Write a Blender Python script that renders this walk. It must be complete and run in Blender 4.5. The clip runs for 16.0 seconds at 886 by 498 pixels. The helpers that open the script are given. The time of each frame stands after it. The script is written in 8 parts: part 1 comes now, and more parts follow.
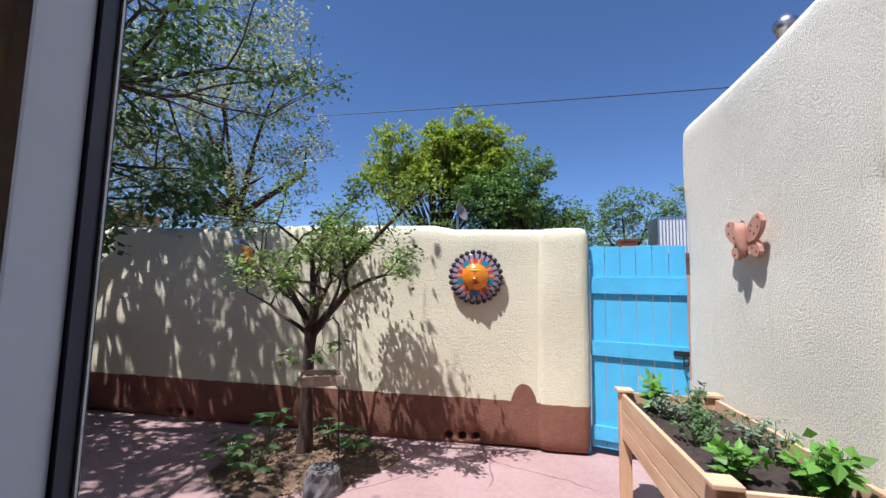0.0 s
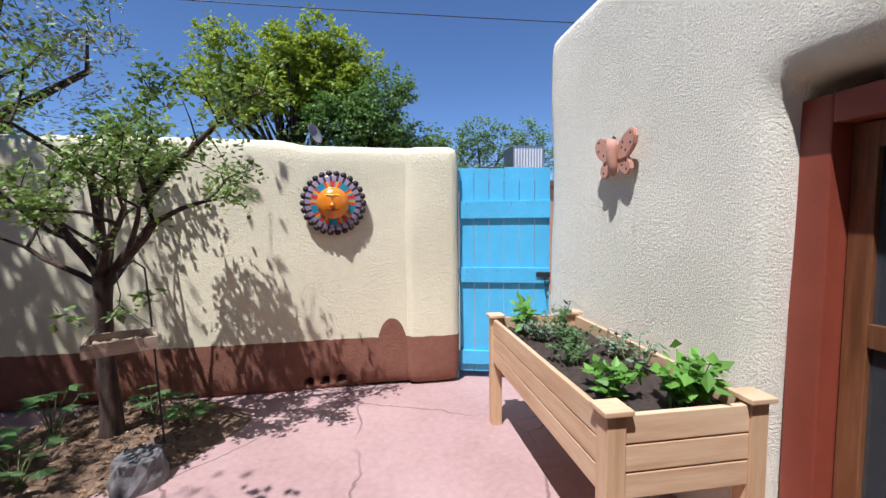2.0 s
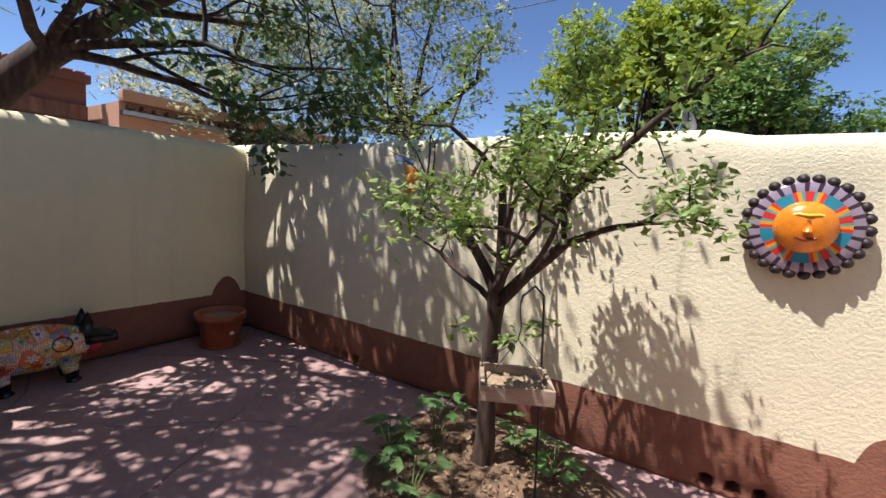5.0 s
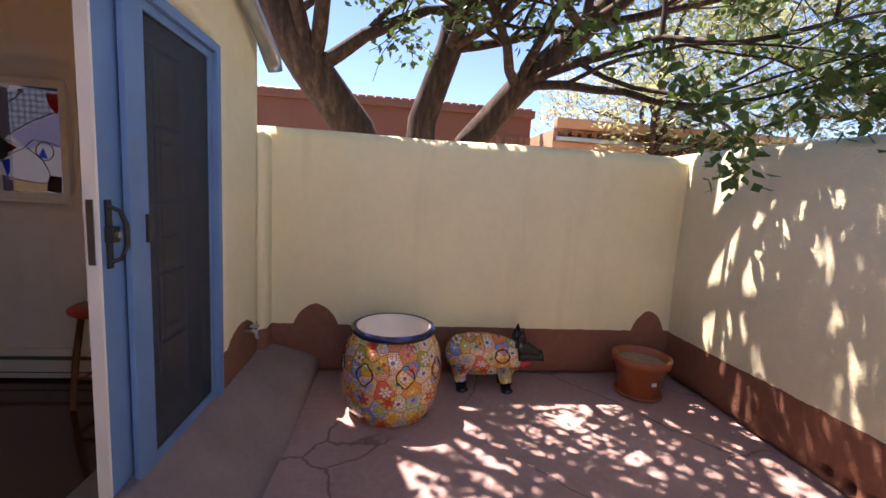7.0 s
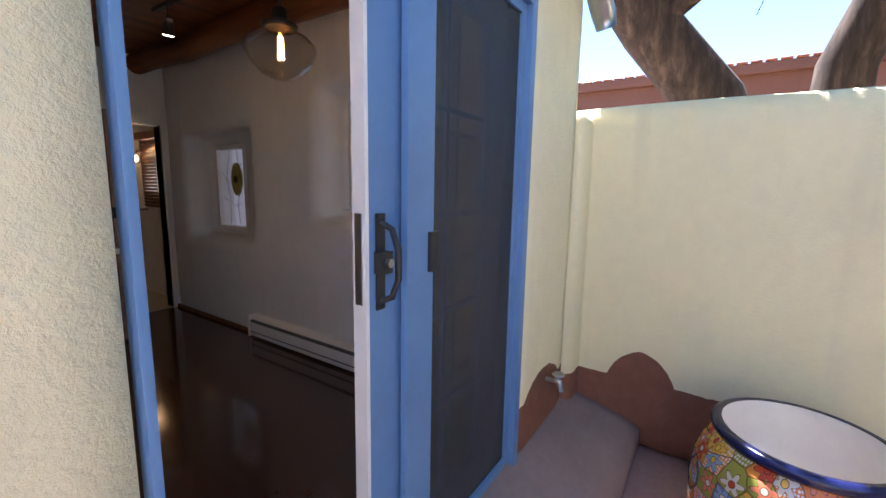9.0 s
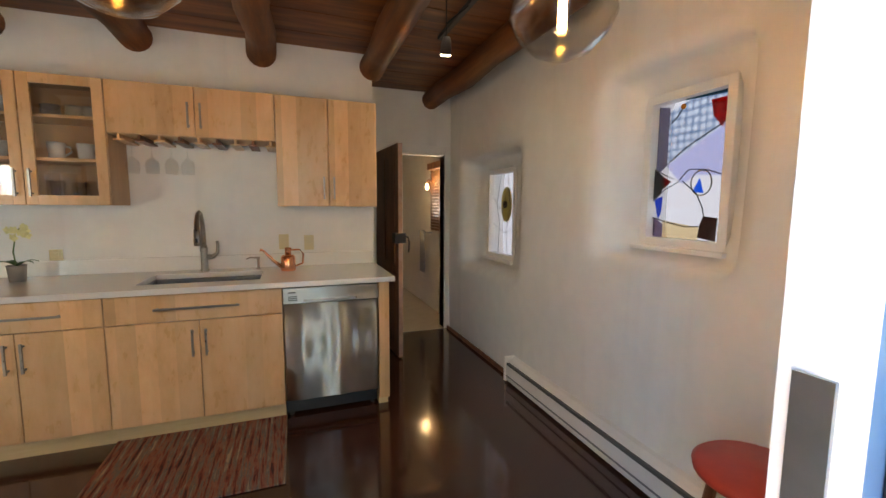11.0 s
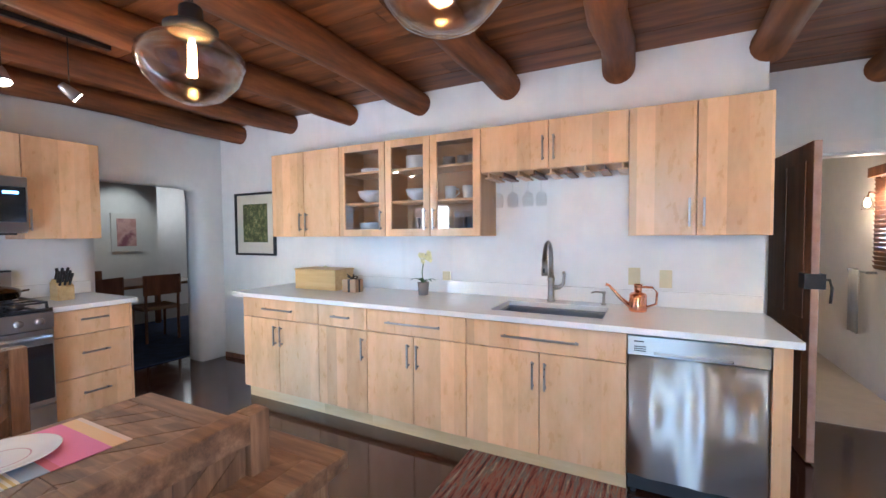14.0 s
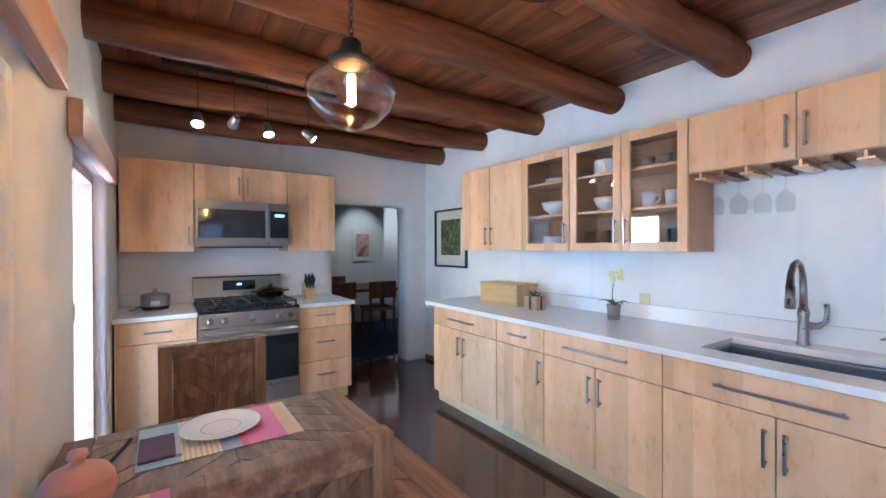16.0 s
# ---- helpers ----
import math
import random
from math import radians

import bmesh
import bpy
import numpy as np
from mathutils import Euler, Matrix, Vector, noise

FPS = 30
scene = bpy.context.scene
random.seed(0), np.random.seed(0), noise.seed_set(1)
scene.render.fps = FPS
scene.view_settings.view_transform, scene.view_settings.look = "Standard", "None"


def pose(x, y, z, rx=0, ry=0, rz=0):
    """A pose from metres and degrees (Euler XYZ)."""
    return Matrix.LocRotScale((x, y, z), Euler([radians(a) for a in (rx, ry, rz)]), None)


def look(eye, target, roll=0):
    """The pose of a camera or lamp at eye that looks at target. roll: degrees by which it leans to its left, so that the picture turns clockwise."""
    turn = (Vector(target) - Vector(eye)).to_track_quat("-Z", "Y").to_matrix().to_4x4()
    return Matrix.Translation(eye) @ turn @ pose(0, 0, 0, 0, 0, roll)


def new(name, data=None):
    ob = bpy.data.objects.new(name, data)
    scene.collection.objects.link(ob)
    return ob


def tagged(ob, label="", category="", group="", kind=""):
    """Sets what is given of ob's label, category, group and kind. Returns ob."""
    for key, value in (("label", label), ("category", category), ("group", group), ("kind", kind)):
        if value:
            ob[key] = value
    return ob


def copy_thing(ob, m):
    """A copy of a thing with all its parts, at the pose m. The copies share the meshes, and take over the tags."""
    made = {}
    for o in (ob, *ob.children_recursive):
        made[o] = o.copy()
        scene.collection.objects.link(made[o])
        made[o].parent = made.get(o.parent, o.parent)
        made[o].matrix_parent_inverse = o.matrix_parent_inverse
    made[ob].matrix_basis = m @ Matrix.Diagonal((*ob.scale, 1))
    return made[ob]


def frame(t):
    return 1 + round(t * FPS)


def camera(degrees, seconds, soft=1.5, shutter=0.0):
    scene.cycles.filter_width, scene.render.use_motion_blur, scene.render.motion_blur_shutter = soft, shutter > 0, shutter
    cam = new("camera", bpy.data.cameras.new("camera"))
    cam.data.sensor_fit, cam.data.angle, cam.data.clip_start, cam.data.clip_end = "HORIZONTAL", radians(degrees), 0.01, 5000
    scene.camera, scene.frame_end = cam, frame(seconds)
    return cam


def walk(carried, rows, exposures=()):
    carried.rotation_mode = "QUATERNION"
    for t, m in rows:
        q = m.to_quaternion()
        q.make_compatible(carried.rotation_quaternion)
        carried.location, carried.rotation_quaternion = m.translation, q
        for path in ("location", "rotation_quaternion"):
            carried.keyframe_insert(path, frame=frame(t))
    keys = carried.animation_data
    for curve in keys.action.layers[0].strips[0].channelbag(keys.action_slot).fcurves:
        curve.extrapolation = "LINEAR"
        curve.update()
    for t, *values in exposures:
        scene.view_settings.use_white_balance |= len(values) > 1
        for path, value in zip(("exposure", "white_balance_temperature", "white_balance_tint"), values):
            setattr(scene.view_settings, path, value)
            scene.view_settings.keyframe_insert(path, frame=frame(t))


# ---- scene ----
cam = camera(94.5, 16.0)
PATH = [
    (0, (0.106, 0.126, 1.422), (-0.253, 2.084, 1.611), 1.2),
    (0.5, (0.105, 0.282, 1.41), (-0.043, 2.272, 1.537), 0.6),
    (1, (0.095, 0.385, 1.409), (0.147, 2.384, 1.446), -0.1),
    (1.5, (0.08, 0.474, 1.395), (0.302, 2.46, 1.33), -0.5),
    (2, (0.064, 0.591, 1.384), (0.376, 2.562, 1.246), -0.5),
    (2.5, (0.055, 0.842, 1.406), (0.349, 2.811, 1.221), -0.4),
    (3, (-0.062, 1.031, 1.42), (0.108, 3.014, 1.227), -0.0),
    (5.5, (-0.902, 1.37, 1.543), (-2.287, 2.796, 1.321), 4.1),
    (6, (-1.146, 1.43, 1.547), (-2.804, 2.524, 1.319), 4.1),
    (6.5, (-1.36, 1.473, 1.541), (-3.223, 2.158, 1.297), 3.8),
    (7, (-1.58, 1.428, 1.547), (-3.548, 1.672, 1.29), 3.4),
    (7.5, (-1.808, 1.363, 1.53), (-3.785, 1.225, 1.26), 2.9),
    (8, (-2.059, 1.355, 1.548), (-3.982, 0.882, 1.269), 2.5),
    (8.5, (-2.263, 1.27, 1.529), (-4.073, 0.469, 1.239), 1.8),
    (9, (-2.44, 1.104, 1.526), (-4.089, 0.01, 1.235), 1.0),
    (11.5, (-2.934, 0.366, 1.573), (-3.321, -1.588, 1.393), 0.2),
    (12, (-2.967, 0.241, 1.567), (-3.054, -1.751, 1.415), -0.1),
    (12.5, (-2.933, 0.18, 1.58), (-2.737, -1.806, 1.447), -0.2),
    (13, (-2.912, 0.173, 1.567), (-2.457, -1.771, 1.464), -0.2),
    (13.5, (-2.914, 0.163, 1.577), (-2.229, -1.714, 1.486), -0.3),
    (14, (-2.908, 0.118, 1.581), (-1.996, -1.661, 1.505), -0.4),
    (14.5, (-2.913, 0.046, 1.584), (-1.769, -1.594, 1.528), -0.4),
    (15, (-2.911, -0.035, 1.586), (-1.551, -1.501, 1.55), -0.4),
    (15.5, (-2.921, -0.096, 1.608), (-1.385, -1.376, 1.586), -0.4),
    (16, (-2.939, -0.143, 1.594), (-1.291, -1.276, 1.584), -0.2),
]
EXPOSURE = [(0.0, 0.40, 5600, 14), (3.0, 0.32, 5650, 14), (5.3, 0.75, 6300, 17), (7.0, 1.8, 7100, 24), (8.0, 2.2, 6700, 18), (9.2, 2.75, 6000, 12), (11.0, 4.2, 6700, 0), (12.0, 4.95, 5350, 2), (13.5, 5.25, 4900, 4), (16.0, 5.2, 4450, 2)]
walk(cam, [(t, look(eye, target, roll)) for t, eye, target, roll in PATH], EXPOSURE)


# ---------- world, sun, lamps in the openings ----------
TO_SUN = Vector((-0.29, -0.36, 1.0)).normalized()
world = bpy.data.worlds.new("sky")
scene.world = world
world.use_nodes = True
wn = world.node_tree.nodes
wn.clear()
sky = wn.new("ShaderNodeTexSky")
sky.sky_type = "NISHITA"
sky.sun_disc = False
sky.sun_elevation = math.asin(TO_SUN.z)
sky.sun_rotation = math.atan2(TO_SUN.x, TO_SUN.y)
sky.altitude = 2100
sky.air_density = 1.0
sky.dust_density = 0.0
sky.ozone_density = 5.0
bg = wn.new("ShaderNodeBackground")
bg.inputs["Strength"].default_value = 0.10
wo = wn.new("ShaderNodeOutputWorld")
world.node_tree.links.new(sky.outputs[0], bg.inputs[0])
world.node_tree.links.new(bg.outputs[0], wo.inputs[0])
sun_data = bpy.data.lights.new("sun", "SUN")
sun_data.energy = 5.4
sun_data.angle = radians(0.53)
sun_data.color = (1.0, 0.95, 0.86)
sun = new("sun", sun_data)
sun.matrix_world = look((0, 0, 20), Vector((0, 0, 20)) - TO_SUN)


def opening_lamp(name, eye, target, w, h, watts, colour=(0.82, 0.91, 1.0)):
    d = bpy.data.lights.new(name, "AREA")
    d.shape, d.size, d.size_y, d.energy, d.color = "RECTANGLE", w, h, watts, colour
    o = new(name, d)
    o.matrix_world = look(eye, target)
    return o


opening_lamp("daylight_slider", (-3.03, 0.30, 1.30), (-3.03, -3, 1.2), 0.55, 1.9, 0.36)
opening_lamp("daylight_window", (-1.775, 0.412, 1.15), (-1.70, -3, 1.1), 0.84, 1.75, 1.4)
opening_lamp("daylight_door", (0.09, 0.425, 1.15), (0.1, -3, 1.1), 0.42, 1.7, 0.5)
opening_lamp("daylight_west_window", (-4.72, -1.0, 1.75), (0, -1.3, 1.2), 0.35, 0.6, 0.03)


def bulb_lamp(name, loc, watts, colour, radius=0.03):
    d = bpy.data.lights.new(name, "POINT")
    d.energy, d.color, d.shadow_soft_size = watts, colour, radius
    o = new(name, d)
    o.location = loc
    return o


def spot_lamp(name, eye, target, watts, colour, angle=70):
    d = bpy.data.lights.new(name, "SPOT")
    d.energy, d.color, d.spot_size, d.spot_blend, d.shadow_soft_size = watts, colour, radians(angle), 0.7, 0.03
    o = new(name, d)
    o.matrix_world = look(eye, target)
    return o


# ---------- helpers for meshes ----------
def obj(name, bm, material, smooth=False):
    me = bpy.data.meshes.new(name)
    bm.to_mesh(me)
    bm.free()
    if material is not None:
        for m in (material if isinstance(material, (list, tuple)) else [material]):
            me.materials.append(m)
    if smooth:
        me.polygons.foreach_set("use_smooth", [True] * len(me.polygons))
    return new(name, me)


def part(name, bm, material, parent, label="", smooth=False):
    ob = obj(name, bm, material, smooth)
    ob.parent = parent
    if label:
        ob["label"] = label
    return ob


def split_parts(bm, name, material, parent, m=None):
    """Each separate piece of the bmesh becomes a part of its own."""
    bm.verts.ensure_lookup_table()
    seen = set()
    for v0 in bm.verts:
        if v0 in seen:
            continue
        todo, piece = [v0], []
        seen.add(v0)
        while todo:
            v = todo.pop()
            piece.append(v)
            for e in v.link_edges:
                w = e.other_vert(v)
                if w not in seen:
                    seen.add(w)
                    todo.append(w)
        one = bmesh.new()
        made = {v: one.verts.new(v.co) for v in piece}
        for f in {f for v in piece for f in v.link_faces}:
            one.faces.new([made[v] for v in f.verts])
        o = part(name, one, material, parent)
        if m is not None:
            o.matrix_local = m
    bm.free()


def thing(name, label, category, loc=(0, 0, 0), rz=0.0, group=""):
    ob = new(name, None)
    ob.empty_display_size = 0.1
    ob.location = loc
    ob.rotation_euler = (0, 0, radians(rz))
    return tagged(ob, label, category, group)


def box(bm, x0, x1, y0, y1, z0, z1, bev=0.0, seg=2):
    r = bmesh.ops.create_cube(bm, size=1.0)
    vs = r["verts"]
    bmesh.ops.scale(bm, vec=(abs(x1 - x0), abs(y1 - y0), abs(z1 - z0)), verts=vs)
    bmesh.ops.translate(bm, vec=((x0 + x1) / 2, (y0 + y1) / 2, (z0 + z1) / 2), verts=vs)
    if bev > 0:
        es = list({e for v in vs for e in v.link_edges})
        bmesh.ops.bevel(bm, geom=es, offset=bev, segments=seg, affect="EDGES", profile=0.7)
    return bm


def bx(*a, **k):
    return box(bmesh.new(), *a, **k)


def tube(bm, pts, radii, seg=10, cap=True):
    pts = [Vector(p) for p in pts]
    if not isinstance(radii, (list, tuple)):
        radii = [radii] * len(pts)
    rings = []
    ref = Vector((0, 0, 1))
    for i, p in enumerate(pts):
        t = (pts[min(i + 1, len(pts) - 1)] - pts[max(i - 1, 0)])
        t = t.normalized() if t.length > 1e-9 else Vector((0, 0, 1))
        if abs(t.dot(ref)) > 0.95:
            ref = Vector((1, 0, 0)) if abs(t.x) < 0.9 else Vector((0, 1, 0))
        u = t.cross(ref).normalized()
        w = t.cross(u).normalized()
        rings.append([bm.verts.new(p + (u * math.cos(a) + w * math.sin(a)) * radii[i]) for a in [2 * math.pi * k / seg for k in range(seg)]])
    for a, b in zip(rings[:-1], rings[1:]):
        for k in range(seg):
            bm.faces.new((a[k], a[(k + 1) % seg], b[(k + 1) % seg], b[k]))
    if cap:
        bm.faces.new(rings[0])
        bm.faces.new(rings[-1][::-1])
    return bm


def tb(pts, radii, seg=10, cap=True):
    return tube(bmesh.new(), pts, radii, seg, cap)


def lathe(profile, seg=32, centre=(0, 0, 0), cap_low=False, cap_high=False, bm=None):
    bm = bm or bmesh.new()
    cx, cy, cz = centre
    rings = []
    for r, z in profile:
        rings.append([bm.verts.new((cx + r * math.cos(2 * math.pi * k / seg), cy + r * math.sin(2 * math.pi * k / seg), cz + z)) for k in range(seg)])
    for a, b in zip(rings[:-1], rings[1:]):
        for k in range(seg):
            bm.faces.new((a[k], a[(k + 1) % seg], b[(k + 1) % seg], b[k]))
    if cap_low:
        bm.faces.new(rings[0][::-1])
    if cap_high:
        bm.faces.new(rings[-1])
    return bm


def prism(bm, pts, h, m=None):
    """A polygon in the xy plane raised by h, then moved by m."""
    m = m or Matrix.Identity(4)
    lo = [bm.verts.new(m @ Vector((x, y, 0))) for x, y in pts]
    hi = [bm.verts.new(m @ Vector((x, y, h))) for x, y in pts]
    n = len(pts)
    bm.faces.new(lo[::-1])
    bm.faces.new(hi)
    for k in range(n):
        bm.faces.new((lo[k], lo[(k + 1) % n], hi[(k + 1) % n], hi[k]))
    return bm


def steps(a, b, cuts, size):
    """Grid lines from a to b through all cuts, no more than size apart."""
    marks = sorted({round(c, 4) for c in [a, b, *cuts] if a - 1e-6 <= c <= b + 1e-6})
    out = []
    for p, q in zip(marks[:-1], marks[1:]):
        n = max(1, math.ceil((q - p) / size - 1e-6))
        out += [p + (q - p) * i / n for i in range(n)]
    return out + [marks[-1]]


def solid(x, y, z, holes, size=0.1, rounds=0, wave=0.0, wave_scale=1.5, top=None):
    """A wall block with rectangular holes through it, its edges rounded by hand-plaster smoothing."""
    gx = steps(x[0], x[1], [v for h in holes for v in h[0:2]], size)
    gy = steps(y[0], y[1], [v for h in holes for v in h[2:4]], size)
    gz = steps(z[0], z[1], [v for h in holes for v in h[4:6]], size)

    def filled(i, j, k):
        if not (0 <= i < len(gx) - 1 and 0 <= j < len(gy) - 1 and 0 <= k < len(gz) - 1):
            return False
        cx, cy, cz = (gx[i] + gx[i + 1]) / 2, (gy[j] + gy[j + 1]) / 2, (gz[k] + gz[k + 1]) / 2
        return not any(h[0] < cx < h[1] and h[2] < cy < h[3] and h[4] < cz < h[5] for h in holes)

    bm = bmesh.new()
    made = {}

    def v(i, j, k):
        if (i, j, k) not in made:
            made[i, j, k] = bm.verts.new((gx[i], gy[j], gz[k]))
        return made[i, j, k]

    sides = {(1, 0, 0): ((1, 0, 0), (1, 1, 0), (1, 1, 1), (1, 0, 1)), (-1, 0, 0): ((0, 0, 0), (0, 0, 1), (0, 1, 1), (0, 1, 0)),
             (0, 1, 0): ((0, 1, 0), (0, 1, 1), (1, 1, 1), (1, 1, 0)), (0, -1, 0): ((0, 0, 0), (1, 0, 0), (1, 0, 1), (0, 0, 1)),
             (0, 0, 1): ((0, 0, 1), (1, 0, 1), (1, 1, 1), (0, 1, 1)), (0, 0, -1): ((0, 0, 0), (0, 1, 0), (1, 1, 0), (1, 0, 0))}
    for i in range(len(gx) - 1):
        for j in range(len(gy) - 1):
            for k in range(len(gz) - 1):
                if filled(i, j, k):
                    for d, q in sides.items():
                        if not filled(i + d[0], j + d[1], k + d[2]):
                            bm.faces.new([v(i + a, j + b, k + c) for a, b, c in q])
    for _ in range(rounds):
        bmesh.ops.smooth_vert(bm, verts=bm.verts, factor=0.5, use_axis_x=True, use_axis_y=True, use_axis_z=True)
    if wave or top:
        for p in bm.verts:
            if wave:
                p.co += noise.noise_vector(p.co * wave_scale + Vector((7, 3, 1))) * wave
            if top and p.co.z > z[1] - 0.9:
                p.co.z += top(p.co) * (p.co.z - z[1] + 0.9) / 0.9
    return bm


# ---------- materials ----------
def mat(name):
    m = bpy.data.materials.new(name)
    m.use_nodes = True
    t = m.node_tree
    b = t.nodes["Principled BSDF"]
    return m, t, b


def node(t, kind, **inputs):
    n = t.nodes.new("ShaderNode" + kind)
    for k, val in inputs.items():
        n.inputs[k.replace("_", " ")].default_value = val
    return n


def ramp(t, fac, stops):
    r = t.nodes.new("ShaderNodeValToRGB")
    e = r.color_ramp.elements
    while len(e) < len(stops):
        e.new(0.5)
    for el, (p, c) in zip(e, stops):
        el.position, el.color = p, (*c, 1)
    t.links.new(fac, r.inputs[0])
    return r.outputs[0]


def mix(t, a, b, fac, mode="MIX"):
    n = t.nodes.new("ShaderNodeMix")
    n.data_type, n.blend_type = "RGBA", mode
    for s, val in ((n.inputs[6], a), (n.inputs[7], b), (n.inputs[0], fac)):
        if isinstance(val, (int, float)):
            s.default_value = val
        elif isinstance(val, tuple):
            s.default_value = (*val, 1)
        else:
            t.links.new(val, s)
    return n.outputs[2]


def maths(t, op, a, b=0.0, clamp=False):
    n = t.nodes.new("ShaderNodeMath")
    n.operation, n.use_clamp = op, clamp
    for s, val in zip(n.inputs, (a, b)):
        if isinstance(val, (int, float)):
            s.default_value = val
        else:
            t.links.new(val, s)
    return n.outputs[0]


def coords(t, scale=(1, 1, 1), kind="Object"):
    c = t.nodes.new("ShaderNodeTexCoord")
    m = t.nodes.new("ShaderNodeMapping")
    m.inputs["Scale"].default_value = scale
    t.links.new(c.outputs[kind], m.inputs[0])
    return m.outputs[0]


def noise_tex(t, vec, scale, detail=4.0, rough=0.55):
    n = node(t, "TexNoise", Scale=scale, Detail=detail, Roughness=rough)
    t.links.new(vec, n.inputs["Vector"])
    return n.outputs["Fac"]


def bump(t, b, height, strength=0.3, dist=0.01):
    n = node(t, "Bump", Strength=strength, Distance=dist)
    t.links.new(height, n.inputs["Height"])
    t.links.new(n.outputs[0], b.inputs["Normal"])


def plain(name, colour, rough=0.5, metal=0.0, vary=0.12, scale=8.0, bumpy=0.05, spec=0.5):
    m, t, b = mat(name)
    co = coords(t)
    f = noise_tex(t, co, scale)
    f2 = noise_tex(t, co, scale * 9, 3.0)
    lo = tuple(c * (1 - vary) for c in colour)
    hi = tuple(min(1, c * (1 + vary)) for c in colour)
    t.links.new(ramp(t, maths(t, "ADD", maths(t, "MULTIPLY", f, 0.7), maths(t, "MULTIPLY", f2, 0.3)), [(0.3, lo), (0.7, hi)]), b.inputs["Base Color"])
    r = maths(t, "ADD", maths(t, "MULTIPLY", f2, 0.16), rough - 0.08, True)
    t.links.new(r, b.inputs["Roughness"])
    b.inputs["Metallic"].default_value = metal
    b.inputs["Specular IOR Level"].default_value = spec
    if bumpy:
        bump(t, b, f2, bumpy, 0.004)
    return m


def wood(name, dark, mid, light, grain=(14, 14, 1.6), rough=0.42, contrast=1.0, staves=0.0, knots=True):
    m, t, b = mat(name)
    info = t.nodes.new("ShaderNodeObjectInfo")
    isl = t.nodes.new("ShaderNodeNewGeometry")
    off = maths(t, "ADD", maths(t, "MULTIPLY", info.outputs["Random"], 37.0), maths(t, "MULTIPLY", isl.outputs["Random Per Island"], 53.0))
    c = t.nodes.new("ShaderNodeTexCoord")
    add = t.nodes.new("ShaderNodeVectorMath")
    add.operation = "ADD"
    comb = t.nodes.new("ShaderNodeCombineXYZ")
    for s in comb.inputs:
        t.links.new(off, s)
    t.links.new(c.outputs["Object"], add.inputs[0])
    t.links.new(comb.outputs[0], add.inputs[1])
    mp = t.nodes.new("ShaderNodeMapping")
    mp.inputs["Scale"].default_value = grain
    t.links.new(add.outputs[0], mp.inputs[0])
    f = noise_tex(t, mp.outputs[0], 1.0, 6.0, 0.62)
    mp2 = t.nodes.new("ShaderNodeMapping")
    mp2.inputs["Scale"].default_value = tuple(g * 6 for g in grain)
    t.links.new(add.outputs[0], mp2.inputs[0])
    f2 = noise_tex(t, mp2.outputs[0], 1.0, 3.0, 0.6)
    tone = maths(t, "ADD", maths(t, "MULTIPLY", f, 0.82), maths(t, "MULTIPLY", f2, 0.18))
    col = ramp(t, tone, [(0.5 - 0.17 / contrast, dark), (0.5, mid), (0.5 + 0.16 / contrast, light)])
    if knots:
        vo = node(t, "TexVoronoi", Scale=1.0)
        mp3 = t.nodes.new("ShaderNodeMapping")
        mp3.inputs["Scale"].default_value = tuple(g * 0.28 for g in grain)
        t.links.new(add.outputs[0], mp3.inputs[0])
        t.links.new(mp3.outputs[0], vo.inputs["Vector"])
        k = ramp(t, vo.outputs["Distance"], [(0.03, (1, 1, 1)), (0.11, (0, 0, 0))])
        col = mix(t, col, tuple(d * 0.55 for d in dark), maths(t, "MULTIPLY", k, 0.6))
    tint = maths(t, "ADD", maths(t, "MULTIPLY", info.outputs["Random"], 0.16), 0.92)
    if staves:
        # glued-up boards of slightly different tone
        sp = t.nodes.new("ShaderNodeSeparateXYZ")
        t.links.new(c.outputs["Object"], sp.inputs[0])
        u = maths(t, "ADD", maths(t, "MULTIPLY", maths(t, "ADD", sp.outputs[0], sp.outputs[1]), staves), maths(t, "MULTIPLY", info.outputs["Random"], 91.0))
        wn_ = t.nodes.new("ShaderNodeTexWhiteNoise")
        wn_.noise_dimensions = "1D"
        t.links.new(maths(t, "FLOOR", u), wn_.inputs["W"])
        tint = maths(t, "MULTIPLY", tint, maths(t, "ADD", maths(t, "MULTIPLY", wn_.outputs["Value"], 0.26), 0.86))
    hsv = t.nodes.new("ShaderNodeHueSaturation")
    t.links.new(tint, hsv.inputs["Value"])
    t.links.new(col, hsv.inputs["Color"])
    t.links.new(hsv.outputs[0], b.inputs["Base Color"])
    t.links.new(maths(t, "ADD", maths(t, "MULTIPLY", f2, 0.2), rough - 0.1, True), b.inputs["Roughness"])
    bump(t, b, tone, 0.08, 0.004)
    return m


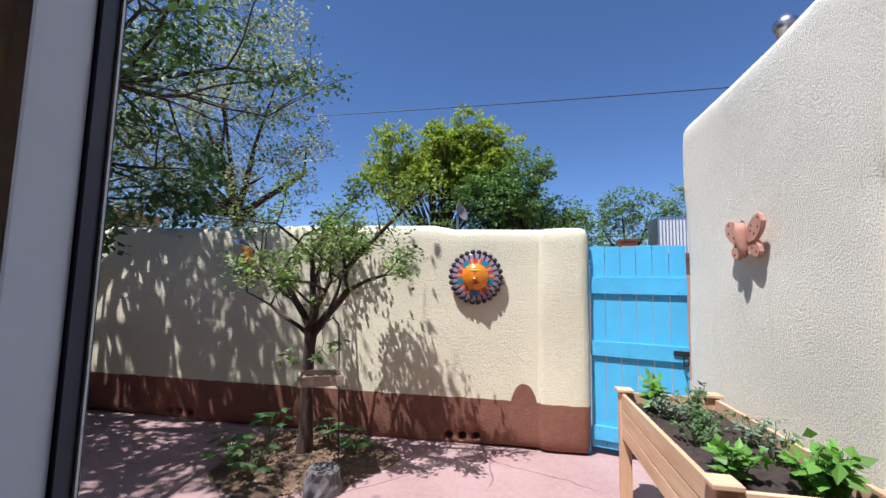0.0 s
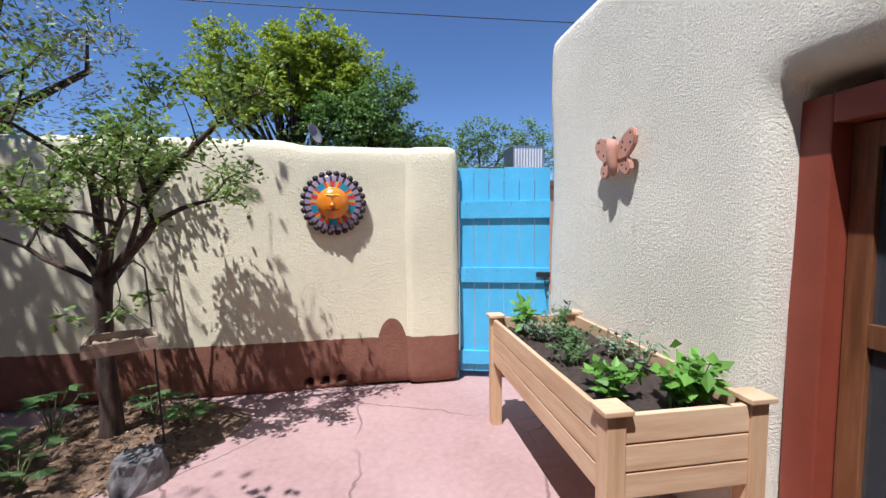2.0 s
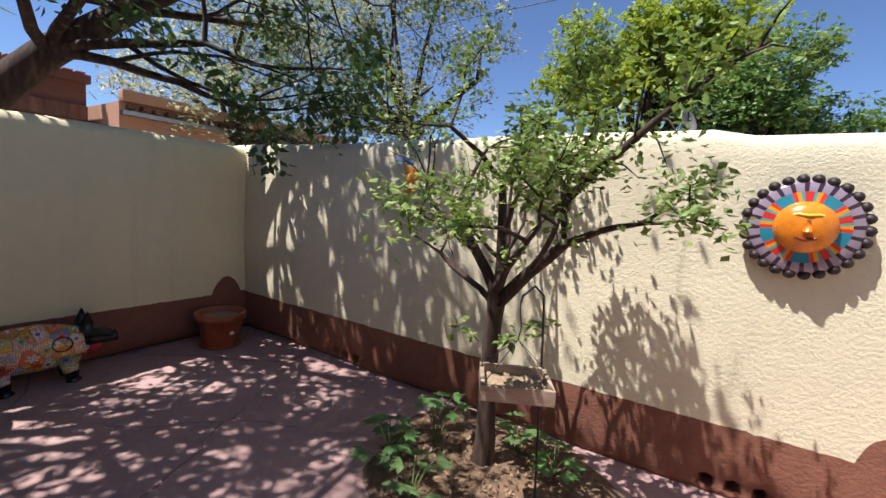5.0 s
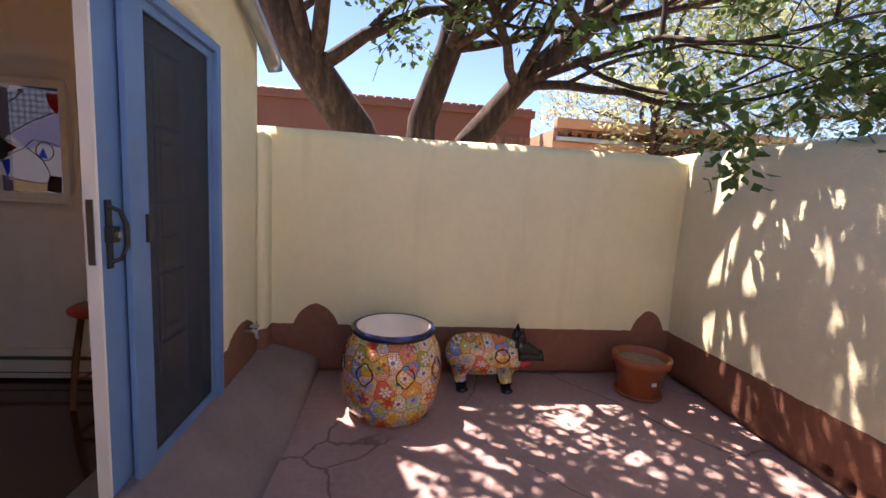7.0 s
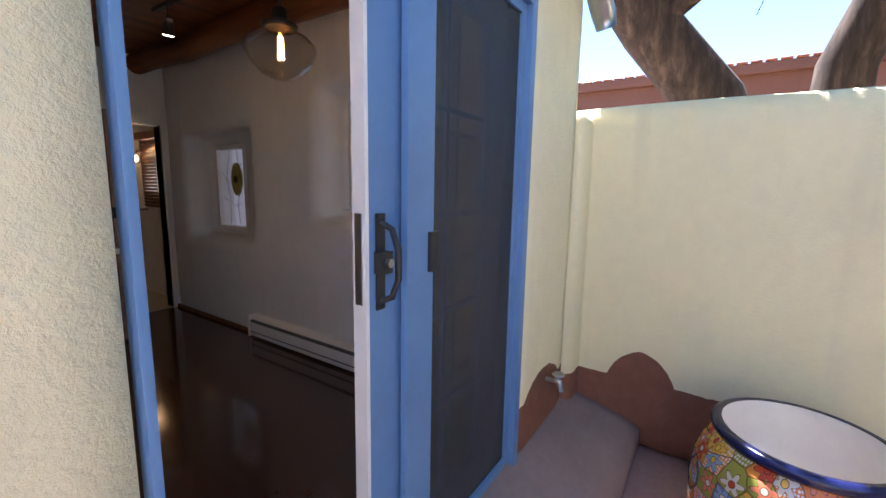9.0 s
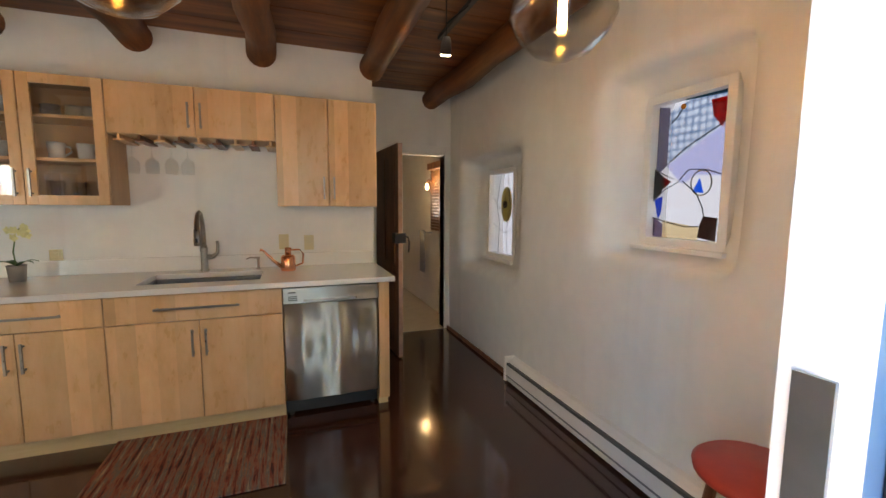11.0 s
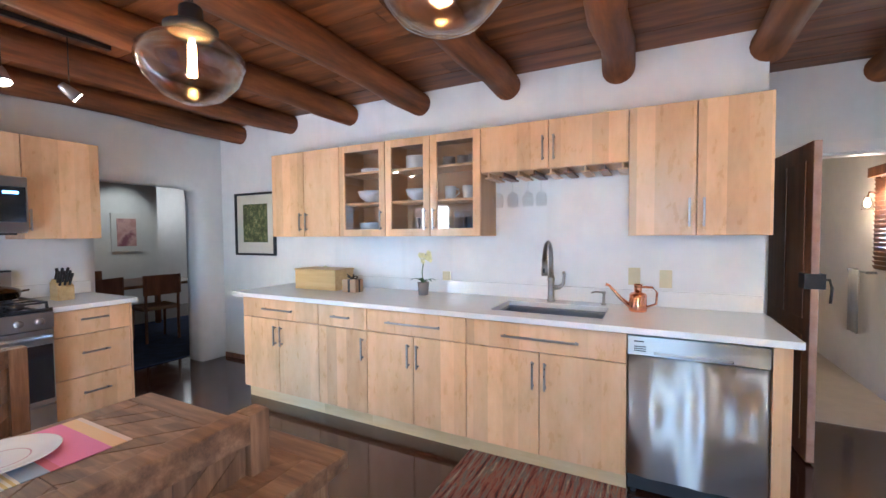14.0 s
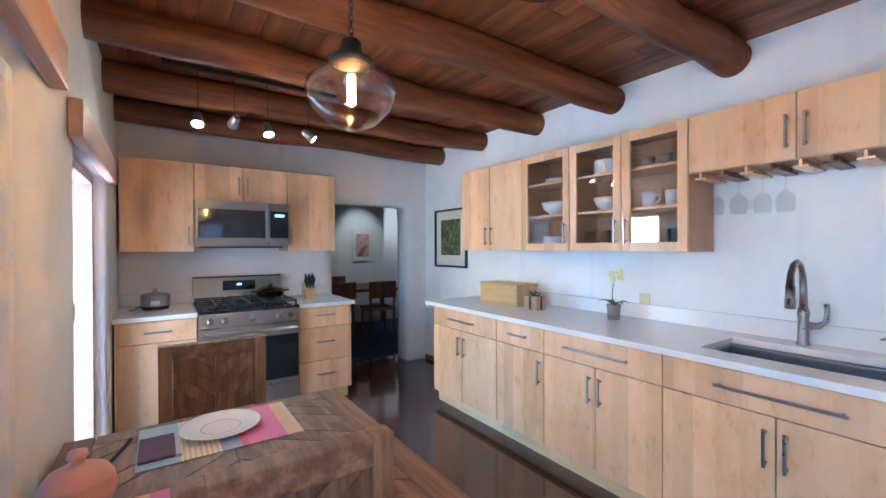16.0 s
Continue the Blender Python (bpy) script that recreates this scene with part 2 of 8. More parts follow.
def stucco(name, colour, bands=None, relief=0.6, band_colour=(0.235, 0.105, 0.07), grit=55.0):
    """Trowelled plaster. bands: (axis, height, [(place, half width, rise), ...]) of the painted base."""
    m, t, b = mat(name)
    co = coords(t)
    f = noise_tex(t, co, 1.3, 5.0)
    f2 = noise_tex(t, co, grit, 4.0, 0.7)
    f3 = noise_tex(t, co, grit * 0.28, 3.0, 0.6)
    col = ramp(t, maths(t, "ADD", maths(t, "MULTIPLY", f, 0.7), maths(t, "MULTIPLY", f3, 0.3)), [(0.3, tuple(c * 0.9 for c in colour)), (0.7, tuple(min(1, c * 1.05) for c in colour))])
    # faint run-down stains
    run = noise_tex(t, coords(t, (5, 5, 0.35)), 1.0, 3.0)
    col = mix(t, col, tuple(c * 0.72 for c in colour), maths(t, "MULTIPLY", ramp(t, run, [(0.58, (0, 0, 0)), (0.8, (1, 1, 1))]), 0.35))
    if bands:
        axis, height, bumps = bands
        g = t.nodes.new("ShaderNodeNewGeometry")
        s = t.nodes.new("ShaderNodeSeparateXYZ")
        t.links.new(g.outputs["Position"], s.inputs[0])
        u = s.outputs[0] if axis == "x" else s.outputs[1]
        line = maths(t, "ADD", height, maths(t, "MULTIPLY", maths(t, "SUBTRACT", f3, 0.5), 0.03))
        for place, half, rise in bumps:
            q = maths(t, "DIVIDE", maths(t, "SUBTRACT", u, place), half)
            hump = maths(t, "SUBTRACT", 1.0, maths(t, "MULTIPLY", q, q), True)
            line = maths(t, "ADD", line, maths(t, "MULTIPLY", maths(t, "POWER", hump, 0.8), rise))
        below = maths(t, "LESS_THAN", s.outputs[2], line)
        bc = ramp(t, maths(t, "ADD", maths(t, "MULTIPLY", f, 0.6), maths(t, "MULTIPLY", f3, 0.4)), [(0.3, tuple(c * 0.8 for c in band_colour)), (0.7, tuple(c * 1.25 for c in band_colour))])
        col = mix(t, col, bc, below)
    t.links.new(col, b.inputs["Base Color"])
    b.inputs["Roughness"].default_value = 0.9
    b.inputs["Specular IOR Level"].default_value = 0.2
    bump(t, b, maths(t, "ADD", f2, maths(t, "MULTIPLY", f3, 0.22)), relief, 0.012)
    return m


def leafy(name, colour, vary=0.35, through_light=0.35):
    m, t, b = mat(name)
    g = t.nodes.new("ShaderNodeNewGeometry")
    col = ramp(t, g.outputs["Random Per Island"], [(0.0, tuple(c * (1 - vary) for c in colour)), (0.55, colour), (1.0, tuple(min(1, c * (1 + vary)) for c in colour))])
    t.links.new(col, b.inputs["Base Color"])
    b.inputs["Roughness"].default_value = 0.5
    tr = t.nodes.new("ShaderNodeBsdfTranslucent")
    t.links.new(mix(t, col, (1.0, 1.0, 0.35), 0.25, "MULTIPLY"), tr.inputs[0])
    mx = t.nodes.new("ShaderNodeMixShader")
    mx.inputs[0].default_value = through_light
    out = t.nodes["Material Output"]
    t.links.new(b.outputs[0], mx.inputs[1])
    t.links.new(tr.outputs[0], mx.inputs[2])
    t.links.new(mx.outputs[0], out.inputs[0])
    return m


def glass(name, tint=(1, 1, 1), rough=0.0, ior=1.45, edge=0.75):
    """Thin pane: clear, with a real surface reflection."""
    m, t, b = mat(name)
    t.nodes.remove(b)
    tr = t.nodes.new("ShaderNodeBsdfTransparent")
    tr.inputs[0].default_value = (*tint, 1)
    gl = t.nodes.new("ShaderNodeBsdfGlossy")
    gl.inputs["Roughness"].default_value = rough
    fr = t.nodes.new("ShaderNodeLayerWeight")
    fr.inputs["Blend"].default_value = 0.5
    sheen = maths(t, "ADD", maths(t, "MULTIPLY", maths(t, "POWER", fr.outputs["Facing"], 3.5), edge), (ior - 1) ** 2 / (ior + 1) ** 2)
    mx = t.nodes.new("ShaderNodeMixShader")
    t.links.new(sheen, mx.inputs[0])
    t.links.new(tr.outputs[0], mx.inputs[1])
    t.links.new(gl.outputs[0], mx.inputs[2])
    t.links.new(mx.outputs[0], t.nodes["Material Output"].inputs[0])
    return m


def glow(name, colour, strength, body=1.0):
    m, t, b = mat(name)
    b.inputs["Base Color"].default_value = (*(c * body for c in colour), 1)
    b.inputs["Emission Color"].default_value = (*colour, 1)
    b.inputs["Emission Strength"].default_value = strength
    return m


def talavera(name, round_body=False, scale=11.0):
    """Hand-painted majolica glaze: rows of flower cells, each with petals, a centre and a dotted or striped field."""
    m, t, b = mat(name)
    c = t.nodes.new("ShaderNodeTexCoord")
    s = t.nodes.new("ShaderNodeSeparateXYZ")
    t.links.new(c.outputs["Object"], s.inputs[0])
    uv = t.nodes.new("ShaderNodeCombineXYZ")
    if round_body:
        t.links.new(maths(t, "MULTIPLY", maths(t, "ARCTAN2", s.outputs[1], s.outputs[0]), 0.32), uv.inputs[0])
    else:
        t.links.new(s.outputs[0], uv.inputs[0])
    t.links.new(s.outputs[2], uv.inputs[1])
    v1 = node(t, "TexVoronoi", Scale=scale, Randomness=0.9)
    v1.voronoi_dimensions = "2D"
    t.links.new(uv.outputs[0], v1.inputs["Vector"])
    sep = t.nodes.new("ShaderNodeSeparateColor")
    t.links.new(v1.outputs["Color"], sep.inputs[0])
    sub = t.nodes.new("ShaderNodeVectorMath")
    sub.operation = "SUBTRACT"
    t.links.new(uv.outputs[0], sub.inputs[0])
    t.links.new(v1.outputs["Position"], sub.inputs[1])
    rel = t.nodes.new("ShaderNodeSeparateXYZ")
    t.links.new(sub.outputs[0], rel.inputs[0])
    ang = maths(t, "ARCTAN2", rel.outputs[1], rel.outputs[0])
    far = v1.outputs["Distance"]
    field = stepped(t, sep.outputs[0], [(0.72, 0.20, 0.03), (0.78, 0.42, 0.05), (0.10, 0.24, 0.55), (0.70, 0.28, 0.06), (0.30, 0.36, 0.06), (0.75, 0.14, 0.07), (0.76, 0.28, 0.04), (0.80, 0.46, 0.08)])
    petal = stepped(t, sep.outputs[1], [(0.80, 0.45, 0.05), (0.72, 0.68, 0.60), (0.62, 0.06, 0.03), (0.22, 0.42, 0.66), (0.76, 0.22, 0.12), (0.45, 0.50, 0.08)])
    heart = stepped(t, sep.outputs[2], [(0.75, 0.72, 0.66), (0.55, 0.05, 0.03), (0.06, 0.10, 0.35), (0.80, 0.52, 0.06)])
    # dotted fields
    v2 = node(t, "TexVoronoi", Scale=scale * 7.5, Randomness=0.3)
    v2.voronoi_dimensions = "2D"
    t.links.new(uv.outputs[0], v2.inputs["Vector"])
    dots = ramp(t, v2.outputs["Distance"], [(0.30, (1, 1, 1)), (0.36, (0, 0, 0))])
    col = mix(t, field, (0.78, 0.78, 0.74), maths(t, "MULTIPLY", dots, maths(t, "GREATER_THAN", sep.outputs[2], 0.55)))
    # petals
    lobe = maths(t, "ADD", 0.34, maths(t, "MULTIPLY", maths(t, "SINE", maths(t, "MULTIPLY", ang, 6.0)), 0.13))
    gap = maths(t, "SUBTRACT", lobe, far)
    col = mix(t, col, (0.05, 0.02, 0.02), maths(t, "GREATER_THAN", gap, -0.035))
    col = mix(t, col, petal, maths(t, "GREATER_THAN", gap, 0.0))
    col = mix(t, col, (0.05, 0.02, 0.02), maths(t, "LESS_THAN", far, 0.145))
    col = mix(t, col, heart, maths(t, "LESS_THAN", far, 0.115))
    v3 = node(t, "TexVoronoi", Scale=scale, Randomness=0.9)
    v3.voronoi_dimensions = "2D"
    v3.feature = "DISTANCE_TO_EDGE"
    t.links.new(uv.outputs[0], v3.inputs["Vector"])
    line = ramp(t, v3.outputs["Distance"], [(0.015, (1, 1, 1)), (0.035, (0, 0, 0))])
    col = mix(t, col, (0.06, 0.02, 0.02), maths(t, "MULTIPLY", line, 0.8))
    worn = noise_tex(t, coords(t), 9.0, 3.0)
    col = mix(t, col, (0.60, 0.20, 0.04), maths(t, "MULTIPLY", worn, 0.30))
    t.links.new(col, b.inputs["Base Color"])
    b.inputs["Roughness"].default_value = 0.16
    b.inputs["Coat Weight"].default_value = 0.5
    return m


def stepped(t, sock, cols):
    r = ramp(t, sock, [(k / len(cols), c) for k, c in enumerate(cols)])
    r.node.color_ramp.interpolation = "CONSTANT"
    return r


def steel(name, colour, rough):
    """Sheet steel brushed sideways, so that its reflections draw out into upright streaks."""
    m, t, b = mat(name)
    b.inputs["Base Color"].default_value = (*colour, 1)
    b.inputs["Metallic"].default_value = 1.0
    f = noise_tex(t, coords(t, (3, 3, 400)), 1.0, 2.0)
    t.links.new(maths(t, "ADD", maths(t, "MULTIPLY", f, 0.10), rough - 0.05), b.inputs["Roughness"])
    tan = t.nodes.new("ShaderNodeTangent")
    tan.direction_type, tan.axis = "RADIAL", "Z"
    t.links.new(tan.outputs[0], b.inputs["Tangent"])
    b.inputs["Anisotropic"].default_value = 1.0
    b.inputs["Anisotropic Rotation"].default_value = 0.25
    bump(t, b, noise_tex(t, coords(t, (2, 2, 900)), 1.0, 1.0), 0.15, 0.002)
    return m


M_CREAM = stucco("cream_stucco", (0.77, 0.70, 0.50), ("x", 0.42, [(0.165, 0.115, 0.155)]))
M_CREAM_W = stucco("cream_stucco_west", (0.86, 0.77, 0.50), ("y", 0.43, [(0.82, 0.18, 0.17), (3.78, 0.16, 0.18)]), relief=0.3)
M_HOUSE = stucco("house_stucco", (0.86, 0.78, 0.53), ("x", 0.50, [(-4.45, 0.25, 0.10)]), relief=0.55)
M_WING = stucco("wing_stucco", (0.86, 0.80, 0.66), None, relief=0.9, grit=95.0)
M_PLASTER = stucco("white_plaster", (0.80, 0.80, 0.79), None, relief=0.10, grit=30)
M_NEIGHBOUR = stucco("neighbour_stucco", (0.18, 0.085, 0.062), None, relief=0.4)
M_NEIGHBOUR2 = stucco("neighbour_stucco_light", (0.52, 0.30, 0.20), None, relief=0.4)
M_MAPLE = wood("maple", (0.57, 0.33, 0.155), (0.71, 0.445, 0.235), (0.79, 0.535, 0.315), grain=(4.2, 4.2, 1.5), rough=0.30, contrast=0.85, staves=10.5)
# same maple made darker: the shade inside the cabinets is in its colour
M_MAPLE_SHADED = wood("maple_shaded_inside", (0.36, 0.20, 0.10), (0.45, 0.27, 0.14), (0.52, 0.33, 0.18), grain=(7, 7, 0.8), rough=0.45, contrast=0.8, knots=False)
M_KICK = wood("pine_kick", (0.55, 0.40, 0.20), (0.64, 0.49, 0.27), (0.70, 0.56, 0.33), grain=(1.2, 9, 9), rough=0.5, knots=False)
M_CEDAR_X = wood("cedar_along_x", (0.50, 0.29, 0.16), (0.63, 0.41, 0.245), (0.72, 0.51, 0.33), grain=(1.6, 16, 16), rough=0.6)
M_CEDAR_Y = wood("cedar_along_y", (0.50, 0.29, 0.16), (0.63, 0.41, 0.245), (0.72, 0.51, 0.33), grain=(16, 1.6, 16), rough=0.6)
M_CEDAR_Z = wood("cedar_upright", (0.50, 0.28, 0.15), (0.62, 0.39, 0.22), (0.70, 0.48, 0.30), grain=(16, 16, 1.6), rough=0.6)
M_VIGA = wood("viga_wood", (0.04, 0.012, 0.004), (0.145, 0.048, 0.013), (0.26, 0.098, 0.028), grain=(9, 1.0, 9), rough=0.5)
M_DECK = wood("ceiling_board", (0.05, 0.015, 0.005), (0.155, 0.050, 0.013), (0.28, 0.10, 0.029), grain=(1.1, 9, 9), rough=0.5)
M_TABLE = wood("reclaimed_wood", (0.06, 0.030, 0.015), (0.17, 0.090, 0.045), (0.32, 0.19, 0.105), grain=(2.0, 22, 22), rough=0.5, contrast=0.85)
M_TABLE_Z = wood("reclaimed_wood_upright", (0.10, 0.052, 0.026), (0.21, 0.115, 0.058), (0.33, 0.20, 0.11), grain=(22, 22, 2.0), rough=0.5)
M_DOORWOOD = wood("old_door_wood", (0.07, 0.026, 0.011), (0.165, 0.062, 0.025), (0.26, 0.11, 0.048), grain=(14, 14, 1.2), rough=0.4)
M_LINTEL = wood("painted_lintel", (0.36, 0.22, 0.17), (0.44, 0.28, 0.22), (0.50, 0.33, 0.26), grain=(1.2, 14, 14), rough=0.5)
M_FEEDER = wood("grey_weathered_wood", (0.20, 0.13, 0.09), (0.33, 0.24, 0.17), (0.45, 0.35, 0.26), grain=(3, 14, 14), rough=0.8)
M_BOX = wood("bamboo", (0.50, 0.32, 0.12), (0.58, 0.39, 0.16), (0.64, 0.45, 0.21), grain=(2, 30, 30), rough=0.4, knots=False)
M_BARK = wood("bark", (0.012, 0.007, 0.005), (0.048, 0.028, 0.020), (0.11, 0.07, 0.052), grain=(16, 16, 3), rough=0.9, knots=False)
M_QUARTZ = plain("white_quartz", (0.78, 0.77, 0.76), 0.15, vary=0.03, scale=40, bumpy=0)
M_STEEL = steel("brushed_steel", (0.55, 0.55, 0.56), 0.48)
M_NICKEL = plain("brushed_nickel", (0.33, 0.31, 0.29), 0.3, 1.0, vary=0.05, bumpy=0)
M_COPPER = plain("copper", (0.80, 0.36, 0.20), 0.16, 1.0, vary=0.08, bumpy=0)
M_BLACK = plain("black_iron", (0.02, 0.02, 0.022), 0.45, 0.0, vary=0.2)
M_BLACKGLASS = plain("black_glass", (0.012, 0.012, 0.014), 0.06, 0.0, vary=0.05, bumpy=0)
M_WHITE = plain("white_paint", (0.80, 0.79, 0.77), 0.4, vary=0.04, bumpy=0.02)
M_BLUE = plain("blue_frame_paint", (0.13, 0.25, 0.47), 0.42, vary=0.10, scale=4)
M_GREYPAINT = plain("blue_grey_paint", (0.74, 0.78, 0.86), 0.5, vary=0.05, scale=3)
M_NAVY = plain("navy_seal", (0.012, 0.02, 0.05), 0.4, vary=0.2)
M_GATE = plain("turquoise_paint", (0.10, 0.46, 0.74), 0.5, vary=0.10, scale=5, bumpy=0.12)
M_RED = plain("red_oxide_paint", (0.26, 0.055, 0.03), 0.45, vary=0.15, scale=5)
M_SEATRED = plain("red_seat_paint", (0.42, 0.045, 0.03), 0.4, vary=0.12, scale=6)
M_TERRA = plain("terracotta", (0.50, 0.20, 0.10), 0.75, vary=0.14, scale=6)
M_TERRA_G = plain("glazed_terracotta", (0.30, 0.088, 0.038), 0.35, vary=0.2, scale=6)
M_BUTTER = plain("butterfly_clay", (0.58, 0.30, 0.21), 0.8, vary=0.18, scale=9, bumpy=0.1)
M_PORCELAIN = plain("white_porcelain", (0.72, 0.74, 0.76), 0.12, vary=0.03, bumpy=0)
M_GREYPOT = plain("grey_pot", (0.22, 0.20, 0.19), 0.6, vary=0.08)
M_IVORY = plain("ivory_plastic", (0.62, 0.55, 0.34), 0.4, vary=0.04, bumpy=0)
M_SOIL = plain("soil", (0.045, 0.03, 0.022), 0.95, vary=0.5, scale=30, bumpy=0.8)
M_MULCH = plain("leaf_mulch", (0.16, 0.10, 0.062), 0.95, vary=0.5, scale=26, bumpy=0.9)
M_STUMP = plain("grey_stump", (0.16, 0.15, 0.145), 0.9, vary=0.5, scale=10, bumpy=0.6)
M_GALV = plain("galvanised", (0.42, 0.43, 0.44), 0.35, 1.0, vary=0.12)
M_SEED = plain("bird_seed", (0.34, 0.24, 0.15), 0.9, vary=0.5, scale=60, bumpy=0.8)
M_SINK = plain("sink_steel", (0.30, 0.32, 0.36), 0.35, 1.0, vary=0.05, bumpy=0)
M_BATH = plain("bath_wall", (0.78, 0.74, 0.68), 0.8, vary=0.04)
M_BATHFLOOR = plain("bath_floor", (0.50, 0.44, 0.37), 0.5, vary=0.1)
M_GLASS = glass("window_glass")
# tint added to dim the overbright daylight seen through these panes
M_DIM_GLASS = glass("daylight_dimming_glass", (0.10, 0.155, 0.185))
M_PANE = glass("cabinet_glass", (0.97, 0.97, 0.97), 0.0, 1.85)
M_CLEAR = glass("clear_glass", (0.965, 0.955, 0.94), 0.0, 1.6, 0.95)
M_RIM = glass("goblet_glass", (0.98, 0.985, 0.985), 0.0, 1.4, 0.3)
M_FILAMENT = glow("filament", (1.0, 0.42, 0.08), 14)
M_SPOT = glow("spot_face", (1.0, 0.80, 0.52), 9)
M_BULB = glow("warm_bulb", (1.0, 0.60, 0.25), 2)
M_DISPLAY = glow("blue_display", (0.25, 0.5, 1.0), 0.2)
M_POT = talavera("talavera_glaze", round_body=True)
M_PIG = talavera("talavera_pig_glaze", scale=12.0)
M_POTIN = plain("pot_inside", (0.62, 0.58, 0.56), 0.35, vary=0.06)
M_COBALT = plain("cobalt_rim", (0.01, 0.012, 0.06), 0.12, vary=0.2, bumpy=0)


def screen_mesh():
    m, t, b = mat("insect_screen")
    b.inputs["Base Color"].default_value = (0.045, 0.05, 0.055, 1)
    b.inputs["Roughness"].default_value = 0.7
    tr = t.nodes.new("ShaderNodeBsdfTransparent")
    mx = t.nodes.new("ShaderNodeMixShader")
    mx.inputs[0].default_value = 0.62
    t.links.new(tr.outputs[0], mx.inputs[1])
    t.links.new(b.outputs[0], mx.inputs[2])
    t.links.new(mx.outputs[0], t.nodes["Material Output"].inputs[0])
    return m


def floor_glossy():
    m, t, b = mat("oxblood_concrete")
    co = coords(t)
    f = noise_tex(t, co, 1.7, 6.0, 0.6)
    f2 = noise_tex(t, co, 14.0, 5.0, 0.6)
    col = ramp(t, maths(t, "ADD", maths(t, "MULTIPLY", f, 0.65), maths(t, "MULTIPLY", f2, 0.35)), [(0.32, (0.026, 0.008, 0.005)), (0.5, (0.050, 0.017, 0.010)), (0.68, (0.08, 0.031, 0.018))])
    t.links.new(col, b.inputs["Base Color"])
    t.links.new(maths(t, "ADD", maths(t, "MULTIPLY", f2, 0.12), 0.08), b.inputs["Roughness"])
    b.inputs["Coat Weight"].default_value = 0.5
    b.inputs["Coat Roughness"].default_value = 0.06
    bump(t, b, f2, 0.02, 0.004)
    return m


def paving():
    m, t, b = mat("pink_flagstone_concrete")
    co = coords(t)
    f = noise_tex(t, co, 1.1, 6.0, 0.6)
    f2 = noise_tex(t, co, 24.0, 5.0, 0.65)
    col = ramp(t, maths(t, "ADD", maths(t, "MULTIPLY", f, 0.6), maths(t, "MULTIPLY", f2, 0.4)), [(0.3, (0.30, 0.178, 0.162)), (0.5, (0.395, 0.252, 0.232)), (0.7, (0.47, 0.318, 0.298))])
    warp = node(t, "TexNoise", Scale=3.0, Detail=4.0)
    t.links.new(co, warp.inputs["Vector"])
    wv = mix(t, co, warp.outputs["Color"], 0.16)
    v = node(t, "TexVoronoi", Scale=0.95)
    v.feature = "DISTANCE_TO_EDGE"
    t.links.new(wv, v.inputs["Vector"])
    crack = ramp(t, v.outputs["Distance"], [(0.002, (1, 1, 1)), (0.007, (0, 0, 0))])
    some = ramp(t, noise_tex(t, co, 0.9, 2.0), [(0.42, (0, 0, 0)), (0.5, (1, 1, 1))])
    crack = maths(t, "MULTIPLY", crack, some)
    col = mix(t, col, (0.12, 0.07, 0.06), maths(t, "MULTIPLY", crack, 0.75))
    t.links.new(col, b.inputs["Base Color"])
    b.inputs["Roughness"].default_value = 0.85
    bump(t, b, maths(t, "SUBTRACT", maths(t, "MULTIPLY", f2, 0.4), crack), 0.35, 0.008)
    return m


M_SCREEN = screen_mesh()
M_FLOOR = floor_glossy()
M_PAVE = paving()
M_RAMP = plain("trowelled_concrete", (0.285, 0.205, 0.19), 0.9, vary=0.2, scale=3, bumpy=0.35)
M_EARTH = plain("dry_earth", (0.30, 0.22, 0.15), 0.95, vary=0.25, scale=2, bumpy=0.4)


# ---------- structure ----------
FL = 0.19     # kitchen floor above the patio
WALL_Y = -2.90
CEIL = 2.76


def structure(name, bm, material, label, category, smooth=False):
    return tagged(obj(name, bm, material, smooth), label, category, kind="structure")


# ground and patio floor
structure("ground", bx(-400, 400, -400, 400, -0.6, -0.10), M_EARTH, "dry brown earth all round the houses", "ground")
structure("patio_floor", bx(-5.3, 3.2, 0.0, 4.6, -0.10, 0.0), M_PAVE, "cracked pink flagstone concrete patio floor", "floor")
# apron along the house
def patio_ramp():
    """A cast apron that falls from the door sill to the patio and stands proud at its west end."""
    bm = bmesh.new()
    nx, ny = 24, 8
    top, low = [], []
    for i in range(nx + 1):
        x = -5.02 + 2.52 * i / nx
        lip = max(0.006, 0.15 * (1 - (x + 4.95) / 1.15)) if x > -4.95 else 0.15
        lip = min(lip, 0.15)
        front = 0.845 + 0.012 * noise.noise((x * 2.2, 0, 0))
        row, under = [], []
        for j in range(ny + 1):
            u = j / ny
            y = 0.36 + (front - 0.36) * u
            z = 0.285 + (lip - 0.285) * u ** 1.15 - (0.012 if j == ny else 0)
            row.append(bm.verts.new((x, y, z + 0.004 * noise.noise((x * 3, y * 3, 2)))))
            under.append(bm.verts.new((x, y, 0.0005)))
        top.append(row)
        low.append(under)
    for i in range(nx):
        for j in range(ny):
            bm.faces.new((top[i][j], top[i + 1][j], top[i + 1][j + 1], top[i][j + 1]))
        bm.faces.new((top[i][ny], top[i + 1][ny], low[i + 1][ny], low[i][ny]))
        bm.faces.new((top[i][0], low[i][0], low[i + 1][0], top[i + 1][0]))
    for k in (0, nx):
        for j in range(ny):
            bm.faces.new((top[k][j], top[k][j + 1], low[k][j + 1], low[k][j]))
    bmesh.ops.recalc_face_normals(bm, faces=bm.faces)
    return bm


structure("patio_ramp", patio_ramp(), M_RAMP, "sloping pink concrete apron below the patio door", "ramp", True)

